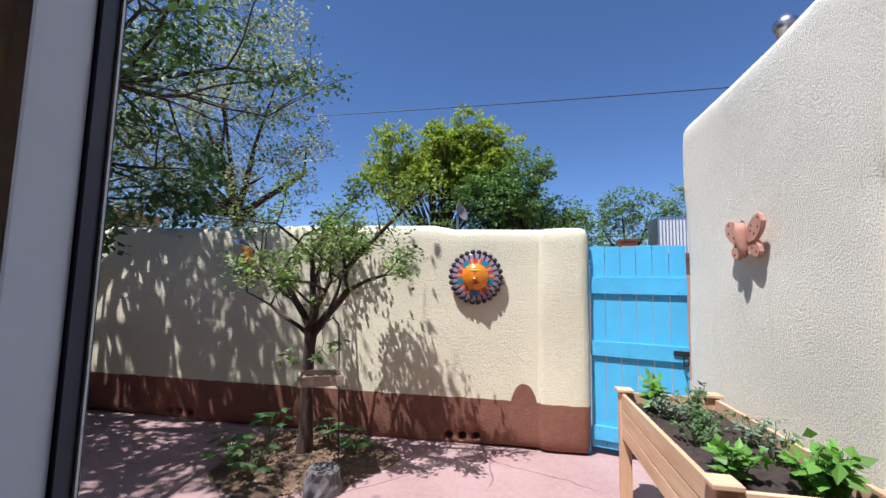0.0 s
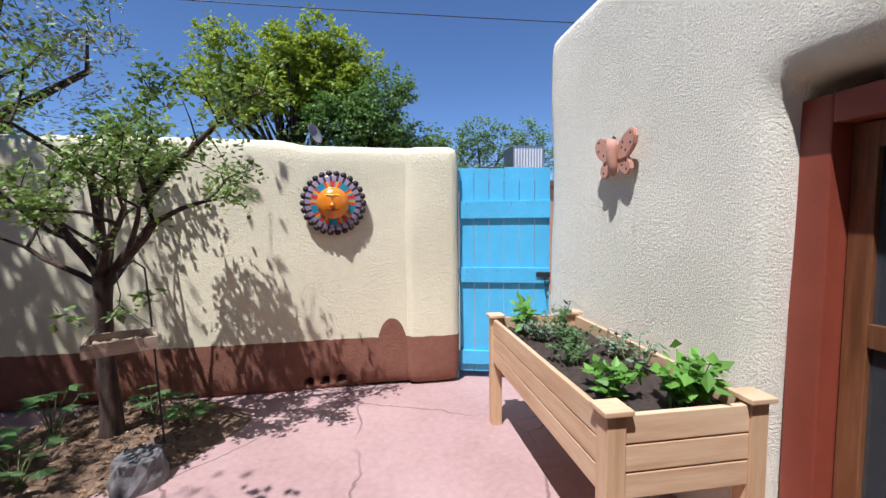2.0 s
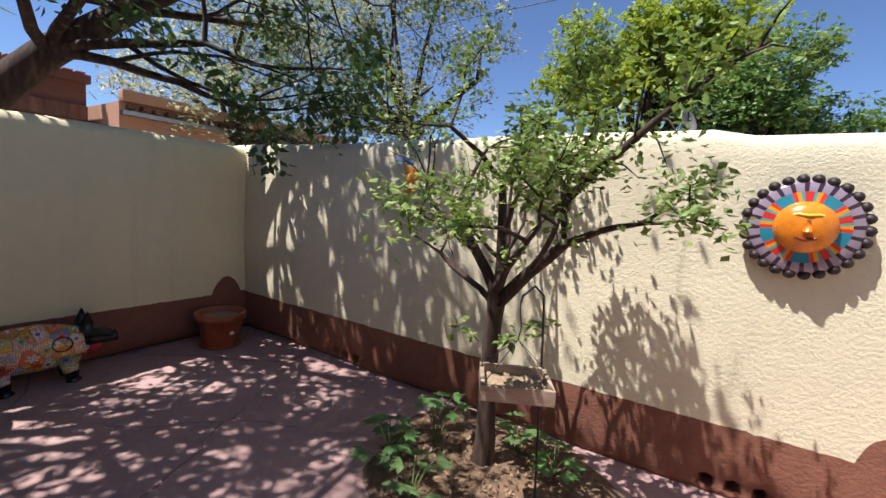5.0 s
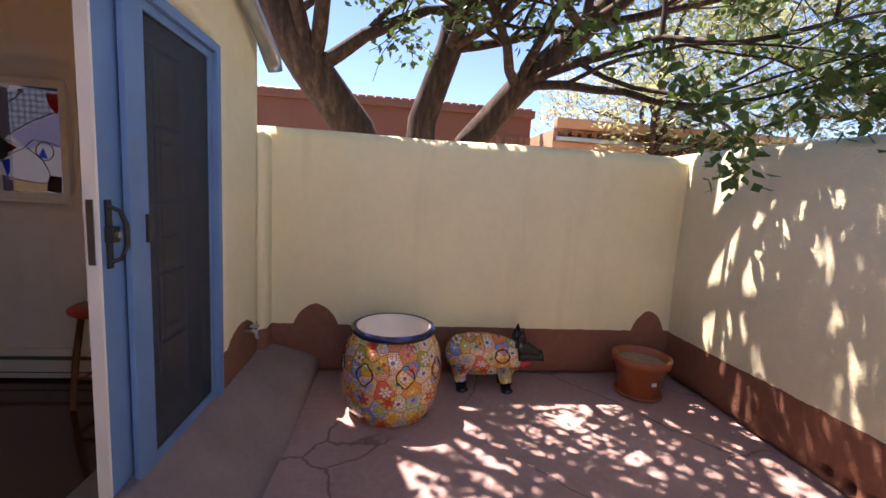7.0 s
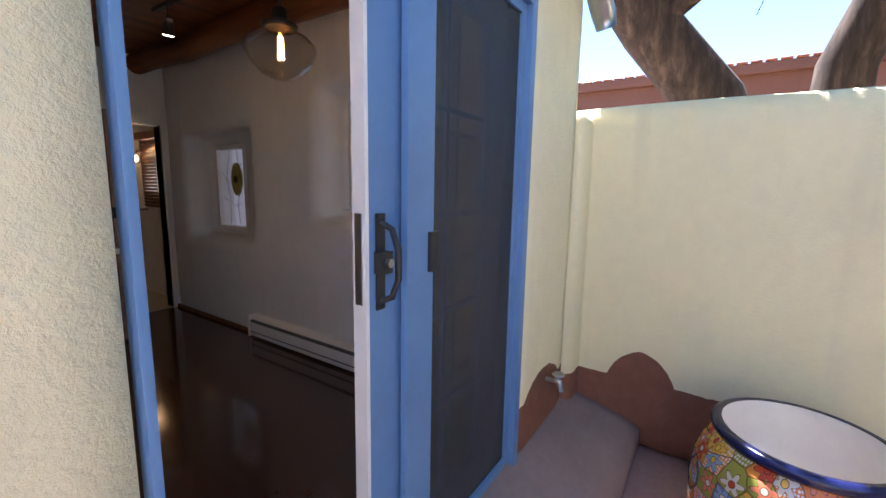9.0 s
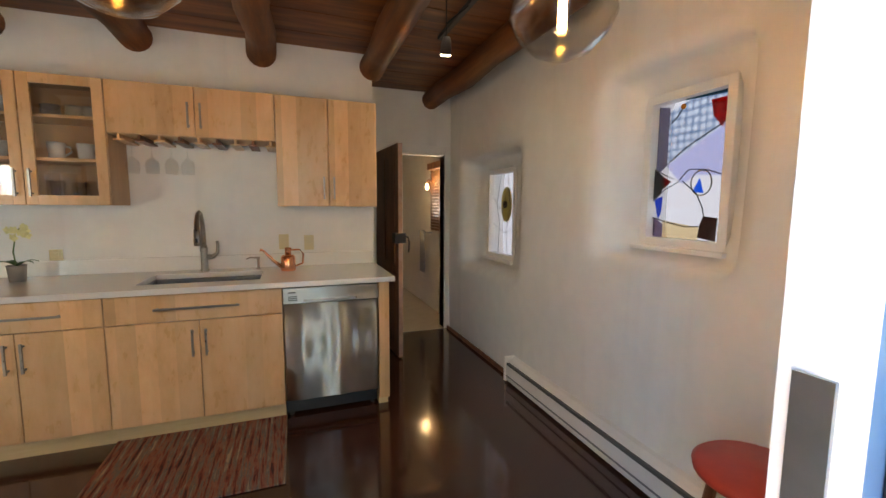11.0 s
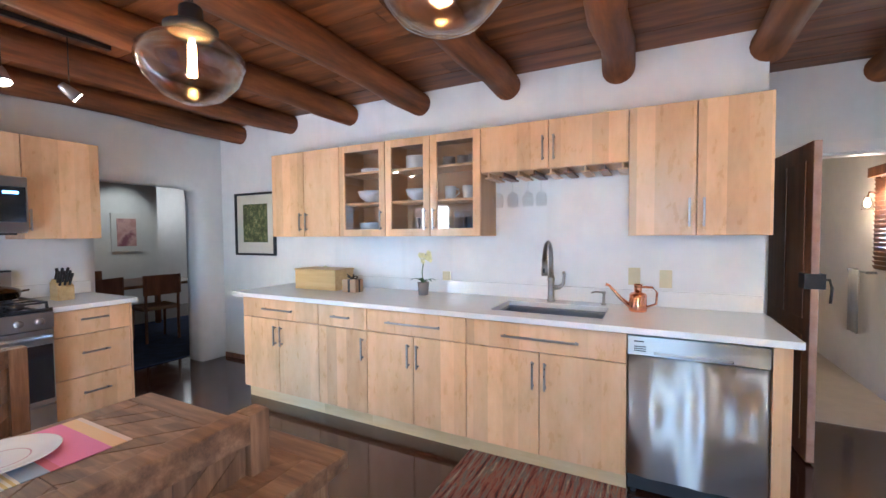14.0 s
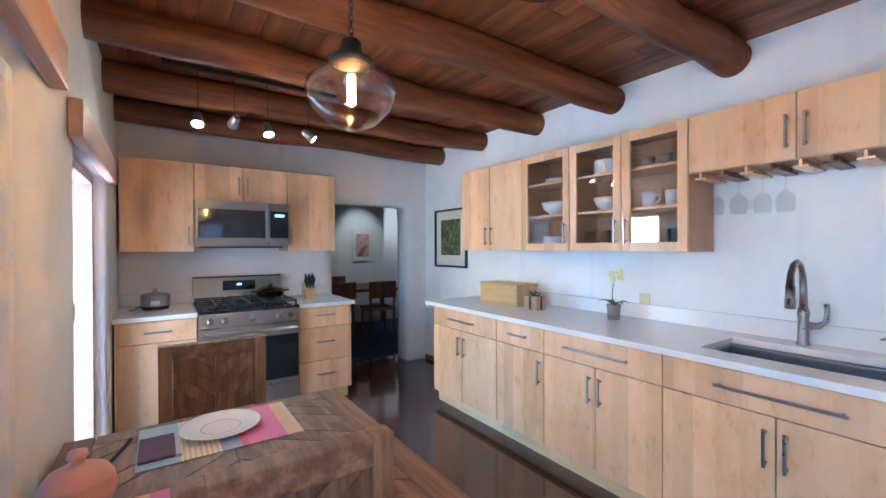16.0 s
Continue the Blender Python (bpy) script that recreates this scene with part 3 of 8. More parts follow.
# garden wall with the tiled drain vents
vents = [(-0.56 + 0.125 * i, -0.56 + 0.125 * i + 0.095, 3.8, 4.6, 0.035, 0.105) for i in range(3)]
vents += [(-3.56 + 0.125 * i, -3.56 + 0.125 * i + 0.095, 3.8, 4.6, 0.035, 0.105) for i in range(3)]
structure("wall_north", solid((-5.4, 0.72), (3.99, 4.30), (0.0, 2.0), vents, 0.075, 4, 0.03, 0.8, lambda c: 0.05 * (c.x < -0.5) * min(1, (-0.5 - c.x) / 0.2) * 0.8), M_CREAM,
          "cream stucco garden wall with brown painted base", "wall", True)
structure("wall_pier", solid((0.28, 0.74), (3.95, 4.40), (0.0, 2.0), [], 0.07, 4, 0.012), M_CREAM, "rounded cream stucco pier at the gate", "wall", True)
structure("wall_west", solid((-5.32, -4.97), (0.1, 4.25), (0.0, 2.02), [], 0.08, 4, 0.03, 0.9), M_CREAM_W, "shaded cream stucco garden wall with brown painted base", "wall", True)

structure("wall_corner", solid((-5.10, -4.80), (0.22, 0.468), (0.0, 1.97), [], 0.06, 4), M_CREAM_W, "rounded cream stucco corner where the garden wall meets the house", "wall", True)

# house wall between kitchen and patio: sliding door, window, second sliding door
SL = (-4.12, -2.67, -0.5, 1.0, FL, 2.30)
WA = (-2.25, -1.30, -0.5, 1.0, FL, 2.10)
WB = (-0.66, 0.44, -0.5, 1.0, FL, 2.04)
structure("wall_house", solid((-4.80, 1.44), (0.30, 0.42), (0.0, 3.05), [SL, WA, WB], 0.11, 1, 0.0), M_HOUSE, "pale yellow stucco house wall on the patio", "wall", True)
structure("wall_kitchen_north", solid((-4.44, 1.46), (0.15, 0.296), (FL - 0.05, 2.95), [SL, WA, WB], 0.12, 1, 0.0), M_PLASTER, "white plaster kitchen wall with glazed doors", "wall", True)
# right-hand wing with the recessed red door
structure("wall_wing", solid((1.47, 1.95), (0.42, 3.84), (0.0, 2.82), [(1.0, 2.4, 0.80, 1.90, -0.5, 1.86)], 0.075, 4, 0.04, 0.9, lambda c: 0.18 * max(0, (2.6 - c.y) / 2.2)), M_WING,
          "thick hand-trowelled cream adobe wall with rounded edges", "wall", True)
structure("wall_wing_back", bx(1.95, 5.8, 3.45, 3.75, 0.0, 2.7), M_WING, "cream stucco end wall of the wing", "wall")
structure("wing_roof", bx(1.7, 5.8, 0.4, 3.5, 2.55, 2.68), M_NEIGHBOUR, "flat roof of the wing", "roof")
# dark sheet added in place of the unlit room behind the red door
structure("wall_wing_room", bx(2.5, 2.6, 0.42, 3.3, 0.0, 2.55), M_DOORWOOD, "dark sheet put in for the shade of the wing behind the red door", "wall")

# kitchen shell
structure("floor_kitchen", bx(-4.9, 1.72, -3.75, 0.45, FL - 0.12, FL), M_FLOOR, "polished oxblood-brown kitchen floor", "floor")
wins = [(-5.5, -3.5, -3.26, -2.70, 1.07, 1.92), (-5.5, -3.5, -1.30, -0.80, 1.36, 2.16)]
deep = [(-4.70, -3.5, -3.40, -2.28, 1.00, 2.02), (-4.70, -3.5, -1.42, -0.62, 1.29, 2.24)]
structure("wall_kitchen_west", solid((-4.95, -4.49), (-3.80, 0.296), (FL - 0.05, 2.95), wins + deep, 0.085, 3, 0.015, 0.8), M_PLASTER, "thick white plaster wall with deep rounded window recesses", "wall", True)
structure("wall_kitchen_south", solid((-3.50, 1.95), (-3.20, WALL_Y), (FL - 0.05, 2.95), [], 0.3, 0), M_PLASTER, "white plaster wall behind the sink counter", "wall")
structure("wall_kitchen_recess", solid((-4.95, -3.2), (-3.90, -3.76), (FL - 0.05, 2.95), [(-4.44, -3.72, -4.5, -3.0, FL - 0.1, 2.13)], 0.2, 0), M_PLASTER, "white plaster wall with the bathroom doorway", "wall")
structure("wall_recess_side", bx(-3.50, -3.30, -3.76, -3.20, FL - 0.05, 2.95), M_PLASTER, "white plaster return wall beside the bathroom door", "wall")
structure("wall_kitchen_east", solid((1.46, 1.72), (-3.2, 0.42), (FL - 0.05, 2.95), [(1.0, 2.2, -2.62, -1.70, 0.0, 2.08)], 0.12, 1), M_PLASTER, "white plaster wall with the dining room doorway", "wall", True)
structure("house_roof", bx(-4.82, 1.95, -5.5, 0.41, 2.952, 3.02), M_NEIGHBOUR, "flat house roof", "roof")


def ceiling_boards():
    bm = bmesh.new()
    y = 0.16
    k = 0
    while y > -3.8:
        w = 0.135 + 0.02 * ((k * 7) % 3)
        cut = -2.0 + 1.7 * ((k * 13) % 5) / 4
        for a, b in ((-4.9, cut - 0.002), (cut + 0.002, 1.6)):
            box(bm, a, b, y - w + 0.004, y, CEIL + 0.002 * (k % 2), CEIL + 0.03)
        y -= w
        k += 1
    box(bm, -4.95, 1.7, -3.9, 0.3, CEIL + 0.03, 2.94)
    return bm


structure("ceiling", ceiling_boards(), M_DECK, "dark brown stained board ceiling", "ceiling")

VIGA_X = [-4.27, -3.50, -2.70, -1.93, -1.16, -0.40, 0.36, 1.12]
for i, vx in enumerate(VIGA_X):
    end = -3.79 if vx < -3.6 else -2.93
    pts = [(vx + 0.015 * math.sin(3 * s + i), 0.19 + (end - 0.19) * s / 8, CEIL - 0.085 + 0.012 * math.sin(5 * s + 2 * i)) for s in range(9)]
    bm = tb(pts, [0.098 + 0.006 * math.sin(2.3 * s + i) for s in range(9)], 18)
    tagged(obj("viga", bm, M_VIGA, True), "dark brown round peeled-log ceiling beam", "beam", "ceiling beams")

# dining room beyond the stove wall
structure("wall_dining", solid((5.6, 5.8), (-6.0, 0.4), (0.0, 2.9), [], 0.6, 0), M_PLASTER, "grey-white dining room wall", "wall")
structure("wall_dining_south", bx(1.72, 5.6, -6.2, -6.0, 0.0, 2.9), M_PLASTER, "grey-white dining room side wall", "wall")
structure("wall_dining_partition", bx(4.3, 4.42, -3.72, -1.2, FL, 2.9), M_PLASTER, "white partition wall in the dining room", "wall")
structure("wall_dining_west", bx(1.72, 1.95, -6.0, -3.2, 0.0, 2.9), M_PLASTER, "plain white dining room wall behind the kitchen", "wall")
structure("wall_dining_north", bx(1.72, 5.8, 0.3, 0.418, 0.0, 2.9), M_PLASTER, "grey-white dining room wall towards the wing", "wall")
structure("floor_dining", bx(1.72, 5.8, -6.2, 0.3, FL - 0.12, FL - 0.003), M_FLOOR, "dark polished dining room floor", "floor")
structure("ceiling_dining", bx(1.72, 5.8, -6.2, 0.42, 2.75, 2.94), M_DECK, "dark board dining room ceiling", "ceiling")
# bathroom
structure("wall_bath_west", solid((-4.72, -4.6), (-6.2, -3.90), (FL, 2.6), [(-5, -4, -4.62, -4.12, 1.42, 2.02)], 0.3, 0), M_BATH, "warm white bathroom wall with a small window", "wall")
structure("wall_bath_south", bx(-4.72, -2.6, -6.3, -6.2, FL, 2.6), M_BATH, "warm white bathroom end wall", "wall")
structure("wall_bath_east", bx(-2.7, -2.6, -6.2, -3.90, FL, 2.6), M_BATH, "warm white bathroom side wall", "wall")
structure("floor_bath", bx(-4.72, -2.6, -6.2, -3.74, FL - 0.1, FL + 0.004), M_BATHFLOOR, "beige tile bathroom floor", "floor")
structure("ceiling_bath", bx(-4.72, -2.6, -6.3, -3.90, 2.6, 2.7), M_BATH, "white bathroom ceiling", "ceiling")
structure("wall_back_south", bx(-5.0, 1.72, -6.4, -6.3, 0, 2.95), M_PLASTER, "plain outer wall", "wall")

# baseboards
for nm, b in (("baseboard_west", (-4.487, -4.472, -3.74, 0.14, FL, FL + 0.035)), ("baseboard_south", (0.20, 1.45, -2.90, -2.885, FL, FL + 0.05))):
    structure(nm, bx(*b), M_DOORWOOD, "thin dark wooden baseboard", "baseboard")


# ---------- glazed doors of the house wall ----------
def glazed_leaf(root, name, x0, x1, y, z0, z1, fmat, stile=0.09, muntins=(1, 4), pane=None, lab=""):
    """One door leaf: frame, real muntin bars and a pane."""
    bm = bmesh.new()
    box(bm, x0, x0 + stile, y - 0.022, y + 0.022, z0, z1, 0.004)
    box(bm, x1 - stile, x1, y - 0.022, y + 0.022, z0, z1, 0.004)
    box(bm, x0 + stile, x1 - stile, y - 0.021, y + 0.021, z0, z0 + stile * 1.3, 0.004)
    box(bm, x0 + stile, x1 - stile, y - 0.021, y + 0.021, z1 - stile, z1, 0.004)
    leaf = part(name, bm, fmat, root, lab)
    a, b, c, d = x0 + stile, x1 - stile, z0 + stile * 1.3, z1 - stile
    nv, nh = muntins
    for i in range(nv):
        u = a + (b - a) * (i + 1) / (nv + 1)
        part("muntin", bx(u - 0.009, u + 0.009, y - 0.012, y + 0.012, c, d), fmat, leaf)
    for i in range(nh):
        w = c + (d - c) * (i + 1) / (nh + 1)
        part("muntin", bx(a, b, y - 0.0115, y + 0.0115, w - 0.009, w + 0.009), fmat, leaf)
    part("pane", bx(a - 0.01, b + 0.01, y - 0.003, y + 0.003, c - 0.01, d + 0.01), pane or M_GLASS, leaf).visible_shadow = False
    return leaf


def pull_handle(parent, x, y, z0, z1, side):
    bm = bmesh.new()
    box(bm, x - 0.016, x + 0.016, y, y + side * 0.008, z0, z1, 0.003)
    box(bm, x - 0.022, x + 0.022, y, y + side * 0.03, (z0 + z1) / 2 - 0.03, (z0 + z1) / 2 + 0.03, 0.004)
    h = part("handle", bm, M_BLACK, parent, "black iron pull handle")
    r = z1 - z0
    pts = [(x, y + side * 0.008, z0 + 0.025), (x, y + side * 0.045, z0 + 0.04), (x, y + side * 0.066, z0 + r * 0.35), (x, y + side * 0.066, z0 + r * 0.65), (x, y + side * 0.045, z1 - 0.04), (x, y + side * 0.008, z1 - 0.025)]
    part("grip", tb(pts, 0.009, 10), M_BLACK, h, smooth=True)
    part("lock", lathe([(0.012, 0), (0.012, 0.012), (0.0, 0.012)], 12, (0, 0, 0)), M_GALV, h).matrix_local = pose(x, y + side * 0.03, (z0 + z1) / 2, -90 * side, 0, 0)
    return h


def patio_slider():
    root = tagged(new("door_1"), "half-open blue-framed sliding patio door with insect screen", "sliding door", kind="structure")
    root.location = (0, 0, 0)
    x0, x1, z0, z1 = -4.12, -2.67, FL + 0.06, 2.30
    bm = bmesh.new()
    box(bm, x0, x0 + 0.05, 0.27, 0.43, z0, z1, 0.005)
    box(bm, x1 - 0.016, x1, 0.385, 0.426, z0, z1, 0.004)
    box(bm, x0 + 0.05, x1 - 0.07, 0.27, 0.43, z1 - 0.05, z1, 0.005)
    part("outer_frame", bm, M_BLUE, root, "blue painted door frame")
    bm = bmesh.new()
    box(bm, x0 + 0.01, x1 - 0.01, 0.15, 0.44, FL - 0.01, FL + 0.05, 0.006)
    for yy in (0.30, 0.345, 0.385):
        box(bm, x0 + 0.05, x1 - 0.07, yy - 0.004, yy + 0.004, FL + 0.05, FL + 0.062)
    part("sill_track", bm, M_GALV, root, "worn metal sill track")
    fixed = glazed_leaf(root, "fixed_panel", -4.07, -3.36, 0.30, z0 + 0.005, z1 - 0.05, M_BLUE, 0.075, (1, 3))
    slide = glazed_leaf(root, "sliding_panel", -3.96, -3.205, 0.345, z0 + 0.005, z1 - 0.05, M_BLUE, 0.135, (1, 4))
    part("edge_strip", bx(-3.2045, -3.192, 0.322, 0.368, z0 + 0.005, z1 - 0.05), M_WHITE, slide, "white door edge")
    part("strike_plate", bx(-3.1915, -3.188, 0.333, 0.357, 1.22, 1.46), M_GALV, slide, "metal latch plate in the door edge")
    pull_handle(slide, -3.243, 0.368, 1.20, 1.46, 1)
    bm = bmesh.new()
    sx0, sx1, sy = -4.07, -3.318, 0.392
    for a in ((sx0, sx0 + 0.04, z0 + 0.01, z1 - 0.05), (sx1 - 0.125, sx1, z0 + 0.01, z1 - 0.05), (sx0 + 0.04, sx1 - 0.125, z0 + 0.01, z0 + 0.06), (sx0 + 0.04, sx1 - 0.125, z1 - 0.09, z1 - 0.05)):
        box(bm, a[0], a[1], sy - 0.012, sy + 0.012, a[2], a[3], 0.003)
    screen = part("screen_frame", bm, M_BLUE, root, "blue screen door frame")
    part("screen", bx(sx0 + 0.03, sx1 - 0.115, sy - 0.001, sy + 0.001, z0 + 0.05, z1 - 0.08), M_SCREEN, screen, "grey insect screen").visible_shadow = False
    part("screen_latch", bx(sx1 - 0.135, sx1 - 0.095, sy + 0.012, sy + 0.024, 1.28, 1.40, bev=0.003), M_BLACK, screen, "black latch plate")
    return root


patio_slider()


def inner_doors():
    root = tagged(new("window_1"), "tall white-framed glazed panels in the kitchen wall", "window", kind="structure")
    bm = bmesh.new()
    for a in ((-2.25, -2.20, FL, 2.10), (-1.35, -1.30, FL, 2.10), (-2.20, -1.35, 2.05, 2.10), (-2.20, -1.35, FL, FL + 0.06)):
        box(bm, a[0], a[1], 0.20, 0.40, a[2], a[3], 0.004)
    part("window_frame", bm, M_WHITE, root, "white painted frame")
    glazed_leaf(root, "left_panel", -2.195, -1.775, 0.25, FL + 0.06, 2.05, M_LINTEL, 0.06, (1, 4), M_DIM_GLASS)
    glazed_leaf(root, "right_panel", -1.775, -1.355, 0.25, FL + 0.06, 2.05, M_LINTEL, 0.06, (1, 4), M_DIM_GLASS)
    root = tagged(new("door_2"), "open white sliding door in a pinkish brown frame", "sliding door", kind="structure")
    bm = bmesh.new()
    for a in ((-0.66, -0.61, FL, 2.04), (0.39, 0.44, FL, 2.04), (-0.61, 0.39, 1.99, 2.04), (-0.61, 0.39, FL - 0.01, FL + 0.03)):
        box(bm, a[0], a[1], 0.21, 0.42, a[2], a[3], 0.004)
    part("outer_frame", bm, M_LINTEL, root, "pinkish brown painted door frame")
    slide = glazed_leaf(root, "sliding_panel", -0.61, -0.162, 0.312, FL + 0.03, 1.99, M_WHITE, 0.075, (1, 4), M_DIM_GLASS)
    part("edge_strip", bx(-0.1615, -0.150, 0.289, 0.322, FL + 0.03, 1.99, bev=0.002), M_GREYPAINT, slide, "blue-grey painted door edge")
    part("edge_seal", bx(-0.1615, -0.147, 0.3225, 0.337, FL + 0.03, 1.99), M_NAVY, slide, "dark navy weather seal")
    part("edge_bead", bx(-0.147, -0.145, 0.333, 0.3345, FL + 0.03, 1.99), M_WHITE, slide, "thin pale sealing bead")
    pull_handle(slide, -0.22, 0.289, 1.15, 1.40, -1)
    for nm, a, b, z in (("lintel_1", -2.45, -1.16, 2.10), ("lintel_2", -0.86, 0.60, 2.02)):
        tagged(obj(nm, bx(a, b, 0.10, 0.148, z, z + 0.15, bev=0.012), M_LINTEL), "pinkish brown painted wooden lintel over the glazing", "lintel", kind="structure")


inner_doors()


def red_door():
    root = tagged(new("door_3"), "recessed dark red wooden door frame in thick adobe", "door", kind="structure")
    bm = bmesh.new()
    for a in ((1.77, 1.89, 0.0, 1.80), (0.81, 0.93, 0.0, 1.80), (0.93, 1.77, 1.70, 1.80)):
        box(bm, 1.58, 1.72, a[0], a[1], a[2], a[3], 0.008)
    part("door_frame", bm, M_RED, root, "dark red painted frame")
    bm = bmesh.new()
    for a in ((1.69, 1.765, 0.06, 1.695), (0.935, 1.01, 0.06, 1.695), (1.01, 1.69, 0.06, 0.30), (1.01, 1.69, 1.61, 1.695), (1.01, 1.69, 0.95, 1.03)):
        box(bm, 1.66, 1.70, a[0], a[1], a[2], a[3], 0.004)
    part("screen_door", bm, M_DOORWOOD, root, "dark wooden screen door")
    part("screen", bx(1.678, 1.682, 1.0, 1.70, 0.28, 1.66), M_SCREEN, root).visible_shadow = False


red_door()


# ---------- west windows ----------
def lattice_glass():
    m = glass("lattice_glass", (0.80, 0.88, 1.0), 0.1)
    t = m.node_tree
    v = node(t, "TexVoronoi", Scale=26.0, Randomness=0.15)
    t.links.new(coords(t, (1, 1, 1)), v.inputs["Vector"])
    tr = next(n for n in t.nodes if n.type == "BSDF_TRANSPARENT")
    t.links.new(ramp(t, v.outputs["Distance"], [(0.25, (0.90, 0.95, 1.0)), (0.62, (0.48, 0.58, 0.72))]), tr.inputs[0])
    return m


def art_window(idx, y0, y1, z0, z1, disc):
    root = tagged(new("window_%d" % idx), "small white-framed window with hanging stained-glass art", "window", kind="structure")
    x = -4.74
    bm = bmesh.new()
    for a in ((y0, y0 + 0.045, z0, z1), (y1 - 0.045, y1, z0, z1), (y0 + 0.045, y1 - 0.045, z0, z0 + 0.045), (y0 + 0.045, y1 - 0.045, z1 - 0.045, z1)):
        box(bm, x - 0.05, x + 0.02, a[0], a[1], a[2], a[3], 0.004)
    part("window_frame", bm, M_WHITE, root, "white painted window frame")
    part("window_sill", bx(x + 0.02, x + 0.07, y0 - 0.02, y1 + 0.02, z0 - 0.02, z0 + 0.004, bev=0.006), M_WHITE, root)
    g = part("pane", bx(x - 0.02, x - 0.015, y0 + 0.04, y1 - 0.04, z0 + 0.04, z1 - 0.04), M_GLASS, root)
    g.visible_shadow = False
    ym, zm = (y0 + y1) / 2, (z0 + z1) / 2

    def wire(pts, r=0.0022):
        part("lead_line", tb([(x - 0.03, ym + a, zm + b) for a, b in pts], r, 6), M_BLACK, root)

    h, w = (z1 - z0) / 2 - 0.05, (y1 - y0) / 2 - 0.05
    if disc == "sun":
        wire([(-w, 0.15), (-0.05, 0.02), (0.02, 0.2), (w, 0.28)])
        wire([(-w, -0.1), (0.0, -0.18), (w, -0.12)])
        wire([(0.06, -h), (0.03, -0.15), (0.10, 0.05), (0.05, h)])
        wire([(-0.12, -h), (-0.10, -0.1), (-0.16, 0.1), (-0.08, h)])
    if disc == "sun":
        d = lathe([(0.0, 0.0), (0.13, 0.0), (0.145, 0.004), (0.13, 0.008), (0.0, 0.008)], 28)
        part("glass_disc", d, plain("amber_glass", (0.42, 0.36, 0.05), 0.15, vary=0.3, scale=20), root, "amber stained-glass half moon").matrix_local = pose(x - 0.04, ym + 0.02, zm + 0.09, 0, 90, 0) @ Matrix.Diagonal((1.15, 0.75, 1, 1))
        d = lathe([(0.0, 0.0), (0.035, 0.0), (0.035, 0.01), (0.0, 0.01)], 16)
        part("glass_eye", d, plain("dark_glass", (0.05, 0.03, 0.02), 0.15), root).matrix_local = pose(x - 0.028, ym + 0.02, zm + 0.09, 0, 90, 0)
    else:
        ya, za, wy, wz = y0 + 0.045, z0 + 0.045, y1 - y0 - 0.09, z1 - z0 - 0.09

        def piece(nm, pts, m, lab="", off=-0.036, h=0.006):
            bm = bmesh.new()
            prism(bm, [(ya + wy * a, za + wz * b) for a, b in pts], h)
            part(nm, bm, m, root, lab).matrix_local = Matrix(((0, 0, 1, x + off), (1, 0, 0, 0), (0, 1, 0, 0), (0, 0, 0, 1)))

        piece("glass_panel", [(0.16, 0.55), (0.95, 0.80), (0.97, 0.99), (0.45, 0.99), (0.16, 0.93)], lattice_glass(), "pale blue lattice-textured glass")
        piece("glass_panel", [(0.0, 0.47), (0.155, 0.545), (0.155, 0.97), (0.0, 0.99)], glass("mauve_glass", (0.42, 0.40, 0.50), 0.1), "smoky mauve glass")
        piece("glass_panel", [(0.16, 0.54), (0.40, 0.40), (0.60, 0.46), (0.96, 0.44), (0.95, 0.79)], glass("lavender_glass", (0.78, 0.80, 0.98), 0.1), "pale lavender glass")
        piece("glass_panel", [(0.15, 0.0), (0.66, 0.0), (0.66, 0.09), (0.15, 0.13)], glass("cream_glass", (0.95, 0.84, 0.62), 0.1), "cream speckled glass")
        piece("glass_panel", [(0.0, 0.0), (0.14, 0.0), (0.14, 0.10), (0.0, 0.15)], glass("violet_glass", (0.45, 0.36, 0.50), 0.1), "violet glass")
        piece("glass_panel", [(0.40, 0.99), (0.98, 0.97), (0.98, 0.995), (0.40, 0.998)], glass("teal_pane", (0.10, 0.22, 0.28), 0.1), "dark teal glass", -0.026)
        piece("glass_petal", [(0.74, 0.95), (0.92, 0.95), (0.95, 0.86), (0.89, 0.76), (0.78, 0.84)], glass("ruby_glass", (0.70, 0.01, 0.03), 0.1), "ruby glass petal", -0.028)
        piece("glass_leaf", [(0.0, 0.52), (0.12, 0.47), (0.16, 0.41), (0.10, 0.33), (0.0, 0.29)], plain("smoke_glass", (0.012, 0.008, 0.012), 0.2), "dark glass leaf", -0.026)
        piece("glass_leaf", [(0.14, 0.46), (0.26, 0.42), (0.15, 0.37)], glass("wine_glass_piece", (0.35, 0.02, 0.05), 0.1), "wine-red glass", -0.026)
        piece("glass_leaf", [(0.02, 0.29), (0.14, 0.31), (0.13, 0.20), (0.09, 0.14)], glass("cobalt_glass", (0.12, 0.25, 0.85), 0.1), "cobalt glass feather", -0.026)
        piece("glass_leaf", [(0.68, 0.02), (0.90, 0.0), (0.91, 0.16), (0.74, 0.17), (0.70, 0.11)], glass("umber_glass", (0.16, 0.09, 0.07), 0.1), "umber mottled glass", -0.026)
        piece("glass_bead", [(0.58, 0.34), (0.72, 0.33), (0.66, 0.43)], glass("azure_glass", (0.10, 0.35, 0.95), 0.1), "blue glass triangle", -0.024)
        cy, cz = ya + wy * 0.68, za + wz * 0.40
        part("glass_ring", tb([(x - 0.022, cy + 0.055 * math.cos(a), cz + 0.062 * math.sin(a)) for a in [2 * math.pi * k / 20 for k in range(21)]], 0.0035, 6), M_GREYPOT, root)
